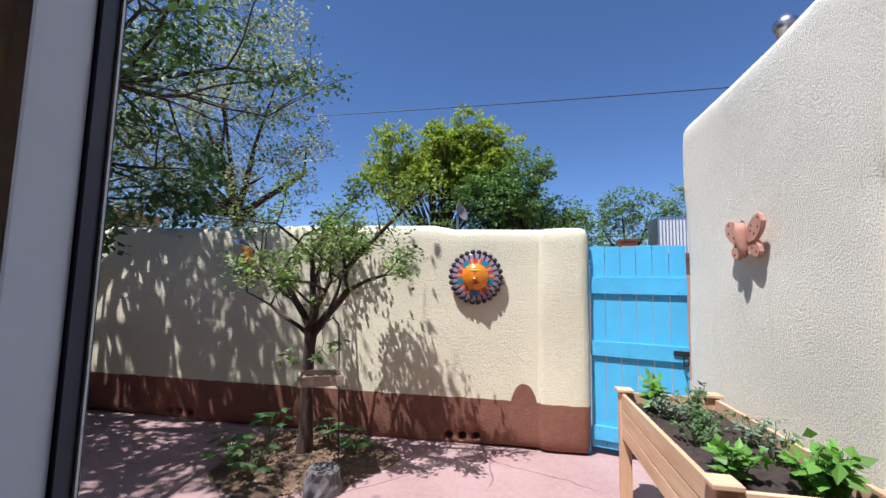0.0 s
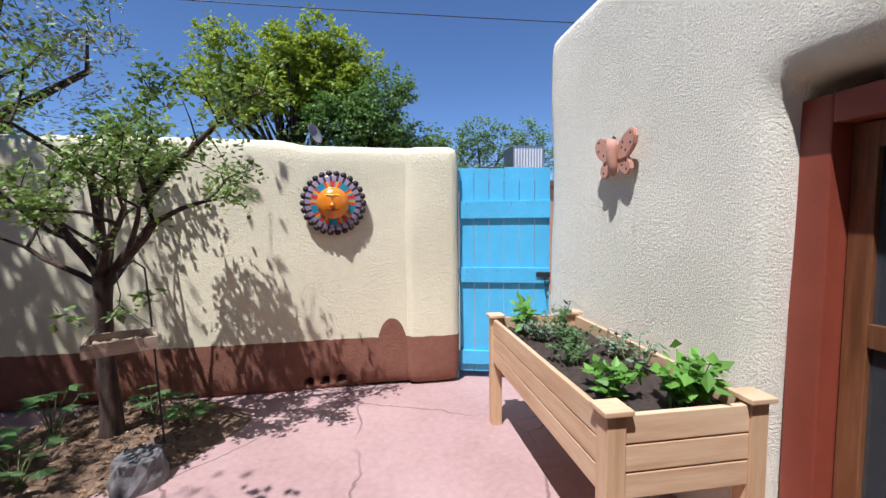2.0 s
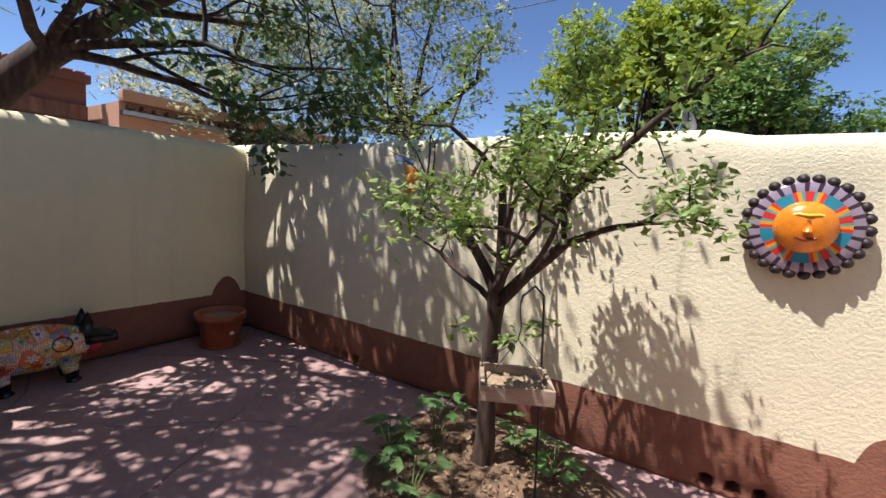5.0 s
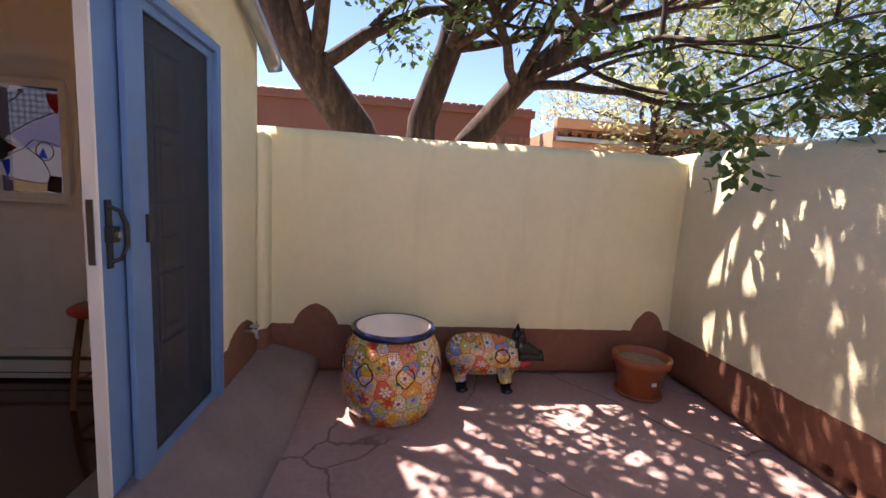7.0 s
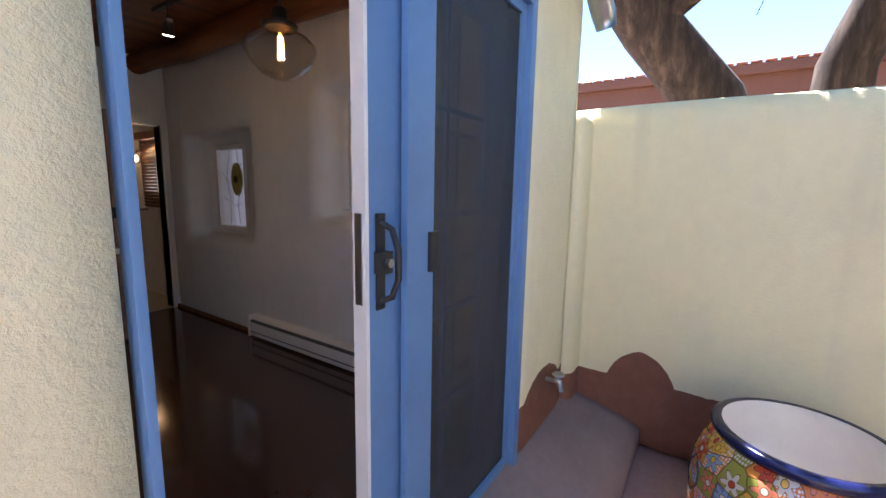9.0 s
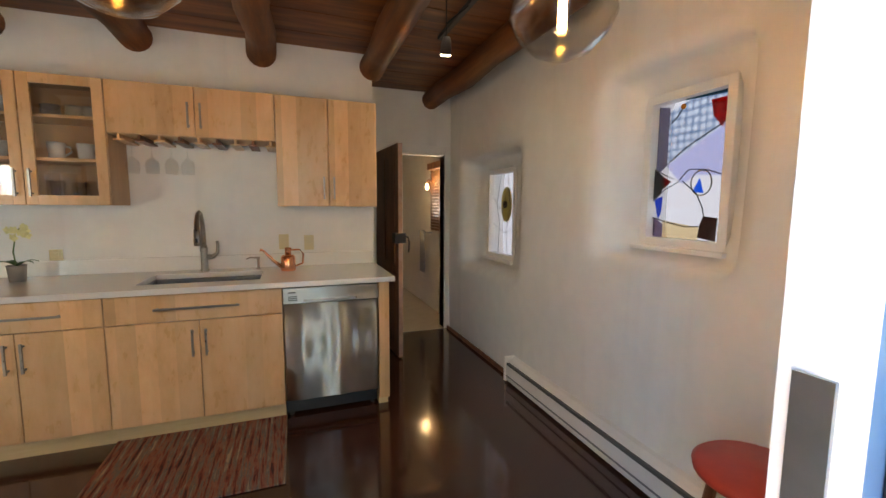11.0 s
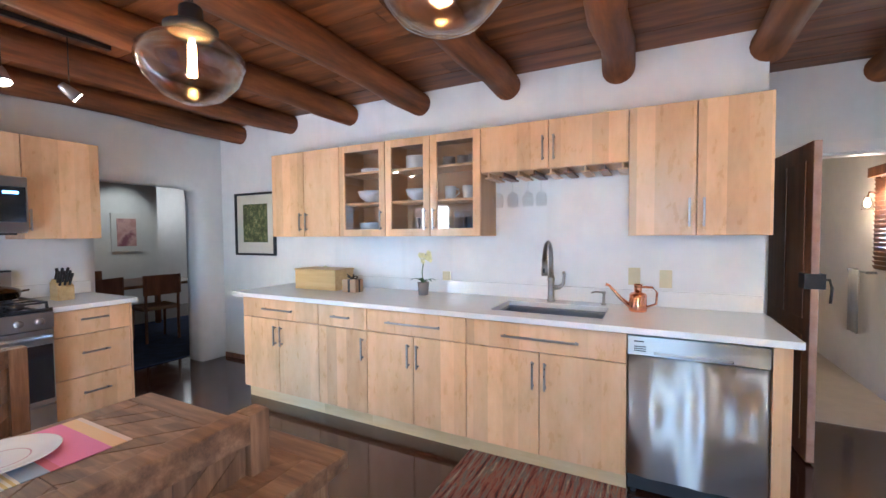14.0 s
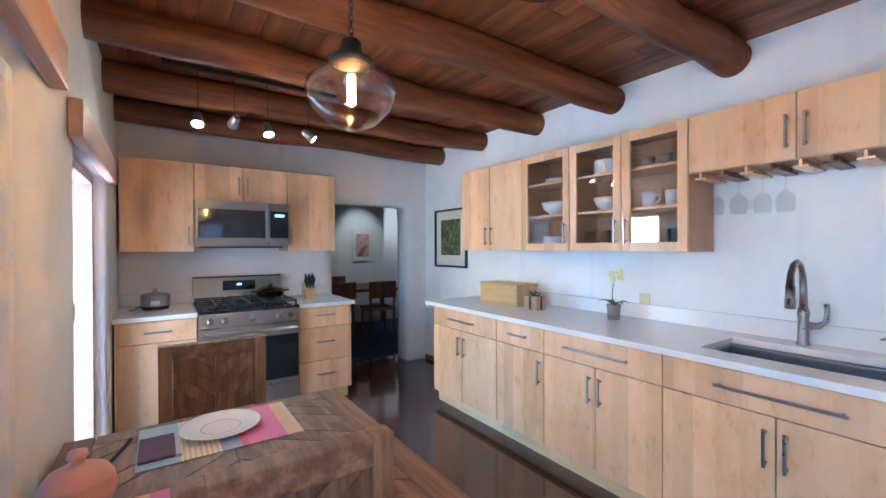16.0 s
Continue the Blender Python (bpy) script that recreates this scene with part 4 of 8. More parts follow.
        for pts in ([(0.16, 0.54), (0.45, 0.66), (0.95, 0.80)], [(0.0, 0.52), (0.2, 0.46), (0.38, 0.42), (0.16, 0.36), (0.0, 0.28)], [(0.38, 0.43), (0.5, 0.50), (0.72, 0.49), (0.98, 0.44)],
                    [(0.42, 0.42), (0.62, 0.33), (0.72, 0.22), (0.74, 0.16)], [(0.0, 0.15), (0.2, 0.12), (0.5, 0.09), (0.75, 0.10), (1.0, 0.12)], [(0.16, 0.83), (0.28, 0.88), (0.38, 0.95)]):
            part("lead_line", tb([(x - 0.024, ya + wy * a, za + wz * b) for a, b in pts], 0.003, 6), M_BLACK, root)
        part("glass_bead", lathe([(0, 0), (0.014, 0.002), (0.012, 0.01), (0, 0.012)], 12), plain("orange_bead", (0.5, 0.16, 0.03), 0.2), root).matrix_local = pose(x - 0.024, ya + wy * 0.38, za + wz * 0.95, 0, 90, 0)
    return root


art_window(2, -3.26, -2.70, 1.07, 1.92, "sun")
art_window(3, -1.30, -0.80, 1.36, 2.16, "bird")
# glowing sheet added to stand in for daylight; it shuts out the sky
structure("backdrop_west", bx(-5.0, -4.972, -3.6, 0.05, 0.9, 2.4), glow("backdrop_glow", (0.84, 0.80, 0.96), 0.045, 0.03), "pale glowing sheet that stands in for daylight outside the west windows", "backdrop")


# ---------- kitchen ----------
FACE = -2.195      # front of the base cabinets
CT = 1.095         # top of the counters
UF = -2.575        # front of the wall cabinets
GAP = 0.0025


def bar_pull(parent, cx, y, cz, length, upright, out=1, axis="y"):
    """A square steel bar on two feet; out is the way it stands proud."""
    bm = bmesh.new()
    h = length / 2

    def put(a0, a1, d0, d1, z0, z1, bev=0.0):
        lo, hi = min(y + out * d0, y + out * d1), max(y + out * d0, y + out * d1)
        if axis == "y":
            box(bm, cx + a0, cx + a1, lo, hi, cz + z0, cz + z1, bev)
        else:
            box(bm, lo, hi, cx + a0, cx + a1, cz + z0, cz + z1, bev)
    if upright:
        put(-0.006, 0.006, 0.022, 0.032, -h, h, 0.002)
        put(-0.005, 0.005, 0.0, 0.024, -h + 0.012, -h + 0.022)
        put(-0.005, 0.005, 0.0, 0.024, h - 0.022, h - 0.012)
    else:
        put(-h, h, 0.022, 0.032, -0.006, 0.006, 0.002)
        put(-h + 0.012, -h + 0.022, 0.0, 0.024, -0.005, 0.005)
        put(h - 0.022, h - 0.012, 0.0, 0.024, -0.005, 0.005)
    return part("handle", bm, M_NICKEL, parent, "brushed steel bar handle")


def front(root, name, x0, x1, z0, z1, y, handle=None):
    """A slab door or drawer front on the y side, with its handle: (x, z, length, upright)."""
    d = part(name, bx(x0 + GAP, x1 - GAP, y - 0.019, y, z0 + GAP, z1 - GAP, bev=0.0015, seg=1), M_MAPLE, root)
    if handle:
        bar_pull(d, handle[0], y, handle[1], handle[2], handle[3])
    return d


def base_unit(x0, x1, doors, drawer_handle, label, sink=False):
    root = thing("base_cabinet", label, "cabinet", group="sink wall base cabinets")
    bm = bmesh.new()
    for a in ((x0, x0 + 0.016), (x1 - 0.016, x1)):
        box(bm, a[0], a[1], WALL_Y + 0.004, FACE - 0.021, FL + 0.10, CT - 0.036)
    box(bm, x0 + 0.016, x1 - 0.016, WALL_Y + 0.004, FACE - 0.021, FL + 0.10, FL + 0.118)
    box(bm, x0 + 0.016, x1 - 0.016, WALL_Y + 0.004, WALL_Y + 0.012, FL + 0.118, CT - 0.036)
    part("body", bm, M_MAPLE_SHADED, root)
    part("toe_kick", bx(x0, x1, FACE - 0.07, FACE - 0.055, FL, FL + 0.10), M_KICK, root, "pale pine toe kick")
    top, split, low = CT - 0.04, CT - 0.20, FL + 0.105
    front(root, "drawer", x0, x1, split, top, FACE, ((x0 + x1) / 2, (top + split) / 2, drawer_handle, False))
    n = doors
    for i in range(n):
        a, b = x0 + (x1 - x0) * i / n, x0 + (x1 - x0) * (i + 1) / n
        hx = (b - 0.035 if i == 0 else a + 0.035) if n == 2 else x0 + 0.035
        front(root, "door", a, b, low, split, FACE, (hx, split - 0.13, 0.16, True))
    return root


X = [0.198, -0.652, -1.110, -1.878, -2.794, -3.395]
base_unit(X[1], X[0], 2, 0.33, "light maple base cabinet with two doors and a drawer")
base_unit(X[2], X[1], 1, 0.17, "narrow light maple base cabinet with one door and a drawer")
base_unit(X[3], X[2], 2, 0.42, "light maple base cabinet with two doors and a wide drawer")
base_unit(X[4], X[3], 2, 0.44, "light maple sink cabinet with two doors under the sink")
end = thing("end_panel", "light maple end panel beside the dishwasher", "panel")
part("panel", bx(-3.47, -3.40, WALL_Y + 0.004, FACE + 0.005, FL + 0.055, CT - 0.036, bev=0.002), M_MAPLE, end)
part("foot", bx(-3.465, -3.40, FACE - 0.10, FACE - 0.03, FL, FL + 0.055), M_KICK, end)


def worktop(name, x0, x1, y0, y1, hole=None, label=""):
    root = thing(name, label, "worktop")
    holes = [] if hole is None else [(*hole, CT - 1, CT + 1)]
    bm = solid((x0, x1), (y0, y1), (CT - 0.034, CT), holes, 5.0)
    top = part("slab", bm, M_QUARTZ, root)
    md = top.modifiers.new("edge", "BEVEL")
    md.width, md.segments = 0.003, 2
    return root


ctop = worktop("worktop", -3.505, 0.30, WALL_Y + 0.003, -2.165, (-2.66, -1.99, -2.72, -2.33), "long white quartz worktop with an undermount sink")
part("upstand", bx(-3.49, 0.20, WALL_Y + 0.003, WALL_Y + 0.022, CT + 0.0005, CT + 0.10, bev=0.002), M_QUARTZ, ctop, "white quartz upstand")


def sink():
    root = thing("sink", "stainless steel undermount sink in the white worktop", "sink")
    bm = solid((-2.68, -1.97), (-2.74, -2.31), (CT - 0.25, CT - 0.035), [(-2.655, -1.995, -2.715, -2.335, CT - 0.235, CT + 1)], 5.0)
    b = part("basin", bm, M_SINK, root)
    md = b.modifiers.new("edge", "BEVEL")
    md.width, md.segments = 0.012, 3
    part("drain", lathe([(0.0, 0.002), (0.04, 0.002), (0.045, 0.0)], 20, (-2.32, -2.55, CT - 0.235)), M_STEEL, root)


sink()


def faucet():
    root = thing("faucet", "brushed steel pull-down kitchen faucet behind the sink", "faucet", (-2.27, -2.80, CT))
    part("body", lathe([(0.030, 0), (0.030, 0.008), (0.024, 0.02), (0.022, 0.13), (0.026, 0.16), (0.020, 0.19)], 20, cap_low=True, cap_high=True), M_NICKEL, root, smooth=True)
    arc = [(0, 0, 0.18), (0, 0, 0.30), (0, 0.015, 0.36), (0, 0.05, 0.405), (0, 0.10, 0.42), (0, 0.15, 0.405), (0, 0.185, 0.36), (0, 0.195, 0.30)]
    part("spout", tb(arc, [0.018, 0.015, 0.014, 0.014, 0.014, 0.014, 0.015, 0.017], 14), M_NICKEL, root, smooth=True)
    part("spray_head", tb([(0, 0.195, 0.31), (0, 0.196, 0.25), (0, 0.196, 0.235), (0, 0.196, 0.20)], [0.019, 0.02, 0.022, 0.021], 14), M_NICKEL, root, smooth=True)
    part("spray_button", bx(-0.007, 0.007, 0.214, 0.219, 0.22, 0.25, bev=0.002), M_BLACK, root)
    part("lever", tb([(-0.02, 0, 0.10), (-0.06, 0, 0.105), (-0.085, 0, 0.13), (-0.09, 0, 0.19), (-0.086, 0, 0.215)], [0.020, 0.016, 0.012, 0.010, 0.011], 12), M_NICKEL, root, smooth=True)
    root = thing("soap_pump", "brushed steel soap pump beside the faucet", "soap dispenser", (-2.62, -2.80, CT))
    part("post", lathe([(0.018, 0), (0.018, 0.006), (0.010, 0.012), (0.009, 0.07), (0.012, 0.075), (0.012, 0.09)], 14, cap_low=True, cap_high=True), M_NICKEL, root, smooth=True)
    part("nozzle", tb([(0, 0, 0.083), (0.05, 0.03, 0.09), (0.075, 0.045, 0.082)], [0.007, 0.006, 0.005], 10), M_NICKEL, root, smooth=True)


faucet()


def dishwasher():
    x0, x1 = X[5] + 0.004, X[4] - 0.004
    root = thing("dishwasher", "stainless steel dishwasher between maple cabinets", "dishwasher")
    part("body", bx(x0, x1, WALL_Y + 0.05, FACE - 0.03, FL + 0.10, CT - 0.04), M_BLACK, root)
    bm = bmesh.new()
    n = 60
    for i in range(n + 1):
        u = i / n
        b = 0.010 * (1 - (2 * u - 1) ** 6) + 0.0035 * math.sin(17 * u + 0.6) + 0.0018 * math.sin(31 * u + 1)
        for z in (FL + 0.125, CT - 0.15):
            bm.verts.new((x0 + (x1 - x0) * u, FACE - 0.004 + b, z))
    bm.verts.ensure_lookup_table()
    for i in range(n):
        bm.faces.new((bm.verts[2 * i], bm.verts[2 * i + 2], bm.verts[2 * i + 3], bm.verts[2 * i + 1]))
    r = bmesh.ops.extrude_face_region(bm, geom=bm.faces[:])
    bmesh.ops.translate(bm, vec=(0, -0.03, 0), verts=[e for e in r["geom"] if isinstance(e, bmesh.types.BMVert)])
    bmesh.ops.recalc_face_normals(bm, faces=bm.faces)
    part("door", bm, M_STEEL, root, "brushed steel door", True)
    cp = part("control_panel", bx(x0, x1, FACE - 0.03, FACE + 0.014, CT - 0.142, CT - 0.045, bev=0.003), M_STEEL, root)
    part("pocket_handle", bx(x0 + 0.14, x1 - 0.12, FACE + 0.0145, FACE + 0.022, CT - 0.132, CT - 0.118, bev=0.003), M_NICKEL, cp)
    for k in range(3):
        part("vent_slot", bx(x1 - 0.085, x1 - 0.03, FACE + 0.0145, FACE + 0.016, CT - 0.122 + 0.011 * k, CT - 0.117 + 0.011 * k), M_BLACK, cp)
    part("nameplate", bx(x1 - 0.075, x1 - 0.03, FACE + 0.0145, FACE + 0.0155, CT - 0.075, CT - 0.068), M_BLACK, cp)
    part("toe_plate", bx(x0, x1, FACE - 0.08, FACE - 0.06, FL + 0.02, FL + 0.115), M_BLACK, root)
    for xx in (x0 + 0.03, x1 - 0.03):
        part("foot", lathe([(0.015, 0), (0.015, 0.02)], 10, (xx, FACE - 0.075, FL), True, True), M_BLACK, root)


dishwasher()

UB, UT = 1.56, 2.315


def wall_unit(x0, x1, z0, z1, doors, label, glassy=False, handles=True):
    root = thing("wall_cabinet", label, "cabinet", group="sink wall upper cabinets")
    bm = bmesh.new()
    t = 0.016
    box(bm, x0, x0 + t, WALL_Y + 0.003, UF - 0.021, z0, z1)
    box(bm, x1 - t, x1, WALL_Y + 0.003, UF - 0.021, z0, z1)
    box(bm, x0 + t, x1 - t, WALL_Y + 0.003, UF - 0.021, z0, z0 + t)
    box(bm, x0 + t, x1 - t, WALL_Y + 0.003, UF - 0.021, z1 - t, z1)
    box(bm, x0 + t, x1 - t, WALL_Y + 0.003, WALL_Y + 0.012, z0 + t, z1 - t)
    part("body", bm, M_MAPLE_SHADED if glassy else M_MAPLE, root)
    w = (x1 - x0) / doors
    for i in range(doors):
        a, b = x0 + w * i, x0 + w * (i + 1)
        right = (i % 2 == 0) if doors > 1 else True
        hx = b - 0.035 if right else a + 0.035
        if doors == 1:
            hx = a + 0.035
        if glassy:
            s = 0.058
            bm = bmesh.new()
            box(bm, a + GAP, a + s, UF - 0.019, UF, z0 + GAP, z1 - GAP, 0.0015, 1)
            box(bm, b - s, b - GAP, UF - 0.019, UF, z0 + GAP, z1 - GAP, 0.0015, 1)
            box(bm, a + s, b - s, UF - 0.0188, UF - 0.0002, z0 + GAP, z0 + s)
            box(bm, a + s, b - s, UF - 0.0188, UF - 0.0002, z1 - s, z1 - GAP)
            d = part("door", bm, M_MAPLE, root)
            part("pane", bx(a + s - 0.005, b - s + 0.005, UF - 0.012, UF - 0.008, z0 + s - 0.005, z1 - s + 0.005), M_PANE, d, "clear glass pane").visible_shadow = False
            bar_pull(d, hx, UF, z0 + 0.13, 0.16, True)
        else:
            front(root, "door", a, b, z0, z1, UF, (hx, z0 + 0.13, 0.16, True))
    if glassy:
        for k in (1, 2):
            z = z0 + (z1 - z0) * k / 3 + 0.01
            part("shelf", bx(x0 + t, x1 - t, WALL_Y + 0.014, UF - 0.035, z, z + 0.018), M_MAPLE, root)
    return root


wall_unit(-0.542, 0.265, UB, UT, 2, "light maple wall cabinet with two plain doors")
wall_unit(-1.012, -0.544, UB, UT, 1, "maple wall cabinet with one glass door and stacked dishes", True)
wall_unit(-1.825, -1.014, UB, UT, 2, "maple wall cabinet with two glass doors and glassware", True)
wall_unit(-2.774, -1.827, UB + 0.44, UT, 2, "short maple wall cabinet above a stemware rack")
wall_unit(-3.470, -2.776, UB, UT, 2, "light maple wall cabinet with two plain doors by the corner")


def dishes():
    z1, z2 = UB + (UT - UB) / 3 + 0.029, UB + 2 * (UT - UB) / 3 + 0.029

    def stack(x, y, z, r, n, dz, nm, lab):
        root = thing(nm, lab, "plates", (x, y, z))
        for k in range(n):
            part("plate", lathe([(r * 0.55, 0.0), (r * 0.62, 0.003), (r, 0.016), (r, 0.020), (r * 0.6, 0.008), (0.0, 0.006)], 24, (0, 0, k * dz), True), M_PORCELAIN, root, smooth=True)

    def bowl(x, y, z, r, h, lab):
        root = thing("bowl", lab, "bowl", (x, y, z))
        part("shell", lathe([(r * 0.4, 0.0), (r * 0.45, 0.01), (r * 0.85, h * 0.5), (r, h), (r * 0.97, h), (r * 0.8, h * 0.5), (r * 0.35, 0.02), (0.0, 0.018)], 28, (0, 0, 0), True), M_PORCELAIN, root, smooth=True)

    stack(-0.77, -2.74, UB + 0.017, 0.115, 7, 0.013, "plate_stack", "stack of white dinner plates in the cabinet")
    bowl(-0.77, -2.74, z1, 0.125, 0.10, "large white bowl on the cabinet shelf")
    stack(-0.79, -2.74, z2, 0.11, 2, 0.013, "plate_stack", "two white plates on the top cabinet shelf")
    stack(-1.22, -2.74, z2, 0.095, 7, 0.014, "plate_stack", "stack of patterned grey plates in the cabinet")
    bowl(-1.22, -2.74, z1, 0.10, 0.095, "white serving bowl on the cabinet shelf")
    for i, (x, y) in enumerate(((-1.10, -2.70), (-1.19, -2.76), (-1.28, -2.70), (-1.52, -2.70), (-1.60, -2.77), (-1.69, -2.70))):
        root = thing("tumbler", "clear glass tumbler in the cabinet", "glass", (x, y, UB + 0.017), group="tumblers")
        part("cup", lathe([(0.030, 0.0), (0.038, 0.13), (0.0355, 0.13), (0.028, 0.008), (0.0, 0.008)], 18, cap_low=True), M_RIM, root, smooth=True)
    for x, y in ((-1.52, -2.72), (-1.66, -2.74)):
        root = thing("mug", "pale grey mug on the cabinet shelf", "mug", (x, y, z1), group="mugs")
        part("cup", lathe([(0.038, 0.0), (0.045, 0.10), (0.042, 0.10), (0.036, 0.008), (0.0, 0.008)], 20, cap_low=True), M_PORCELAIN, root, smooth=True)
        part("ear", tb([(-0.042, 0, 0.08), (-0.07, 0, 0.075), (-0.075, 0, 0.045), (-0.041, 0, 0.02)], 0.006, 8), M_PORCELAIN, root, smooth=True)
    for x in (-1.50, -1.62, -1.71):
        root = thing("gravy_boat", "small grey ceramic pitcher on the top shelf", "pitcher", (x, -2.74, z2), group="pitchers")
        part("cup", lathe([(0.03, 0), (0.05, 0.03), (0.045, 0.06), (0.05, 0.075), (0.046, 0.075), (0.0, 0.02)], 18, cap_low=True), M_GREYPOT, root, smooth=True)


dishes()


def stemware():
    root = thing("stemware_rack", "maple stemware rack hanging under the short cabinet", "rack")
    z = UB + 0.44
    for i in range(9):
        x = -2.74 + 0.108 * i
        bm = bmesh.new()
        box(bm, x - 0.006, x + 0.006, WALL_Y + 0.02, UF - 0.03, z - 0.028, z - 0.0005)
        box(bm, x - 0.028, x + 0.028, WALL_Y + 0.02, UF - 0.03, z - 0.038, z - 0.0285)
        part("rail", bm, M_DOORWOOD if i % 2 else M_MAPLE, root)
    for i, x in enumerate((-1.90, -2.01, -2.12, -2.215)):
        g = thing("wine_glass", "clear wine glass hanging upside down in the rack", "wine glass", (x, -2.74, z - 0.032), group="hanging wine glasses")
        part("foot", lathe([(0.0, 0.0), (0.034, 0.0), (0.034, -0.002), (0.005, -0.008)], 20), M_RIM, g, smooth=True)
        part("stem", lathe([(0.0045, -0.008), (0.004, -0.08), (0.008, -0.09)], 10), M_RIM, g, smooth=True)
        part("cup", lathe([(0.008, -0.09), (0.034, -0.115), (0.041, -0.15), (0.034, -0.20), (0.032, -0.20), (0.039, -0.15), (0.032, -0.117), (0.0, -0.094)], 20), M_RIM, g, smooth=True)


stemware()


def counter_things():
    root = thing("wooden_bread_box", "plain blond bamboo bread box on the worktop", "box")
    part("body", bx(-0.50, -0.03, -2.80, -2.56, CT, CT + 0.165, bev=0.004), M_BOX, root)
    part("lid", bx(-0.505, -0.025, -2.805, -2.555, CT + 0.1655, CT + 0.18, bev=0.003), M_BOX, root)
    part("knob", lathe([(0.014, 0), (0.016, 0.012), (0.010, 0.02)], 14, (-0.26, -2.70, CT + 0.18), True, True), M_IVORY, root)
    root = thing("gift_box", "small brown paper gift box with a dark ribbon bow", "gift box", (-0.655, -2.60, CT))
    part("body", bx(-0.07, 0.07, -0.05, 0.05, 0, 0.105, bev=0.003), plain("kraft_paper", (0.42, 0.28, 0.17), 0.8), root)
    rib = plain("dark_ribbon", (0.03, 0.025, 0.025), 0.5)
    bm = bmesh.new()
    box(bm, -0.012, 0.012, -0.0515, 0.0515, 0.0, 0.1065)
    box(bm, -0.0715, 0.0715, -0.010, 0.010, 0.0, 0.1062)
    part("ribbon", bm, rib, root)
    for sx in (-1, 1):
        part("bow_loop", tb([(0, 0, 0.107), (sx * 0.03, 0.01, 0.135), (sx * 0.055, 0.0, 0.125), (sx * 0.03, -0.012, 0.112), (0, 0, 0.109)], 0.006, 6), rib, root, smooth=True)
        part("bow_tail", tb([(0, 0, 0.109), (sx * 0.035, 0.03, 0.15)], 0.005, 6), rib, root)
    # orchid
    root = thing("orchid", "small pale yellow orchid in a grey pot", "plant", (-1.285, -2.70, CT))
    part("pot", lathe([(0.038, 0), (0.046, 0.09), (0.048, 0.10), (0.043, 0.10), (0.04, 0.085), (0.0, 0.085)], 22, cap_low=True), M_GREYPOT, root, smooth=True)
    gr = leafy("orchid_leaf", (0.04, 0.10, 0.03), 0.2, 0.1)
    for a, ln in ((20, 0.10), (150, 0.13), (200, 0.10), (330, 0.07)):
        bm = bmesh.new()
        ca, sa = math.cos(radians(a)), math.sin(radians(a))
        prev = None
        for k in range(6):
            u = k / 5
            w = 0.020 * math.sin(math.pi * min(1, u * 0.9 + 0.12)) + 0.001
            p = Vector((ca * ln * u, sa * ln * u, 0.095 + 0.035 * math.sin(u * 2.4)))
            q = Vector((-sa, ca, 0)) * w
            row = (bm.verts.new(p + q), bm.verts.new(p - Vector((0, 0, 0.004))), bm.verts.new(p - q))
            if prev:
                bm.faces.new((prev[0], row[0], row[1], prev[1]))
                bm.faces.new((prev[1], row[1], row[2], prev[2]))
            prev = row
        part("leaf", bm, gr, root, smooth=True)
    part("stem", tb([(0, 0, 0.09), (0.01, 0.0, 0.18), (-0.01, 0.01, 0.26), (-0.02, 0.02, 0.31), (-0.06, 0.02, 0.335)], 0.0035, 6), leafy("orchid_stem", (0.08, 0.15, 0.04), 0.1, 0.0), root, smooth=True)
    fl = leafy("orchid_petal", (0.75, 0.72, 0.40), 0.12, 0.3)
    rnd = random.Random(3)
    for k in range(9):
        c = Vector((rnd.uniform(-0.085, 0.035), 0.02 + rnd.uniform(-0.03, 0.03), 0.30 + rnd.uniform(-0.035, 0.04)))
        bm = bmesh.new()
        for j in range(5):
            a = 2 * math.pi * j / 5 + k
            d = Vector((math.cos(a), 0.4 * math.sin(k + j), math.sin(a)))
            s = Vector((-math.sin(a), 0.3, math.cos(a))) * 0.011
            v0 = bm.verts.new(c)
            bm.faces.new((v0, bm.verts.new(c + d * 0.014 + s), bm.verts.new(c + d * 0.027), bm.verts.new(c + d * 0.014 - s)))
        part("flower", bm, fl, root)
    # copper watering can
    root = thing("watering_can", "polished copper watering can on the worktop", "watering can", (-2.83, -2.66, CT), 0)
    part("body", lathe([(0.050, 0), (0.052, 0.01), (0.049, 0.10), (0.040, 0.112), (0.022, 0.116), (0.022, 0.16), (0.026, 0.165)], 24, cap_low=True), M_COPPER, root, smooth=True)
    part("spout", tb([(0.045, 0, 0.03), (0.10, 0, 0.075), (0.165, 0, 0.15), (0.185, 0, 0.155)], [0.016, 0.011, 0.007, 0.011], 12), M_COPPER, root, smooth=True)
    part("grip", tb([(-0.02, 0, 0.15), (-0.08, 0, 0.15), (-0.105, 0, 0.12), (-0.10, 0, 0.05), (-0.05, 0, 0.03)], 0.007, 10), M_COPPER, root, smooth=True)
    # outlets
    for x, z in ((-1.395, 1.21), (-2.80, 1.285), (-2.985, 1.275)):
        root = thing("wall_outlet", "ivory electrical outlet plate on the white wall", "outlet", (x, WALL_Y, z), group="outlets")
        part("plate", bx(-0.036, 0.036, 0.0005, 0.007, -0.058, 0.058, bev=0.003), M_IVORY, root)
        for dz in (-0.022, 0.022):
            part("socket", bx(-0.014, 0.014, 0.0072, 0.0095, dz - 0.014, dz + 0.014, bev=0.002), M_IVORY, root)
    # framed picture
    root = thing("framed_picture", "framed garden photograph with cream mat and black frame", "picture")
    y = WALL_Y
    x0, x1, z0, z1 = 0.59, 1.21, 1.36, 2.03
    bm = bmesh.new()
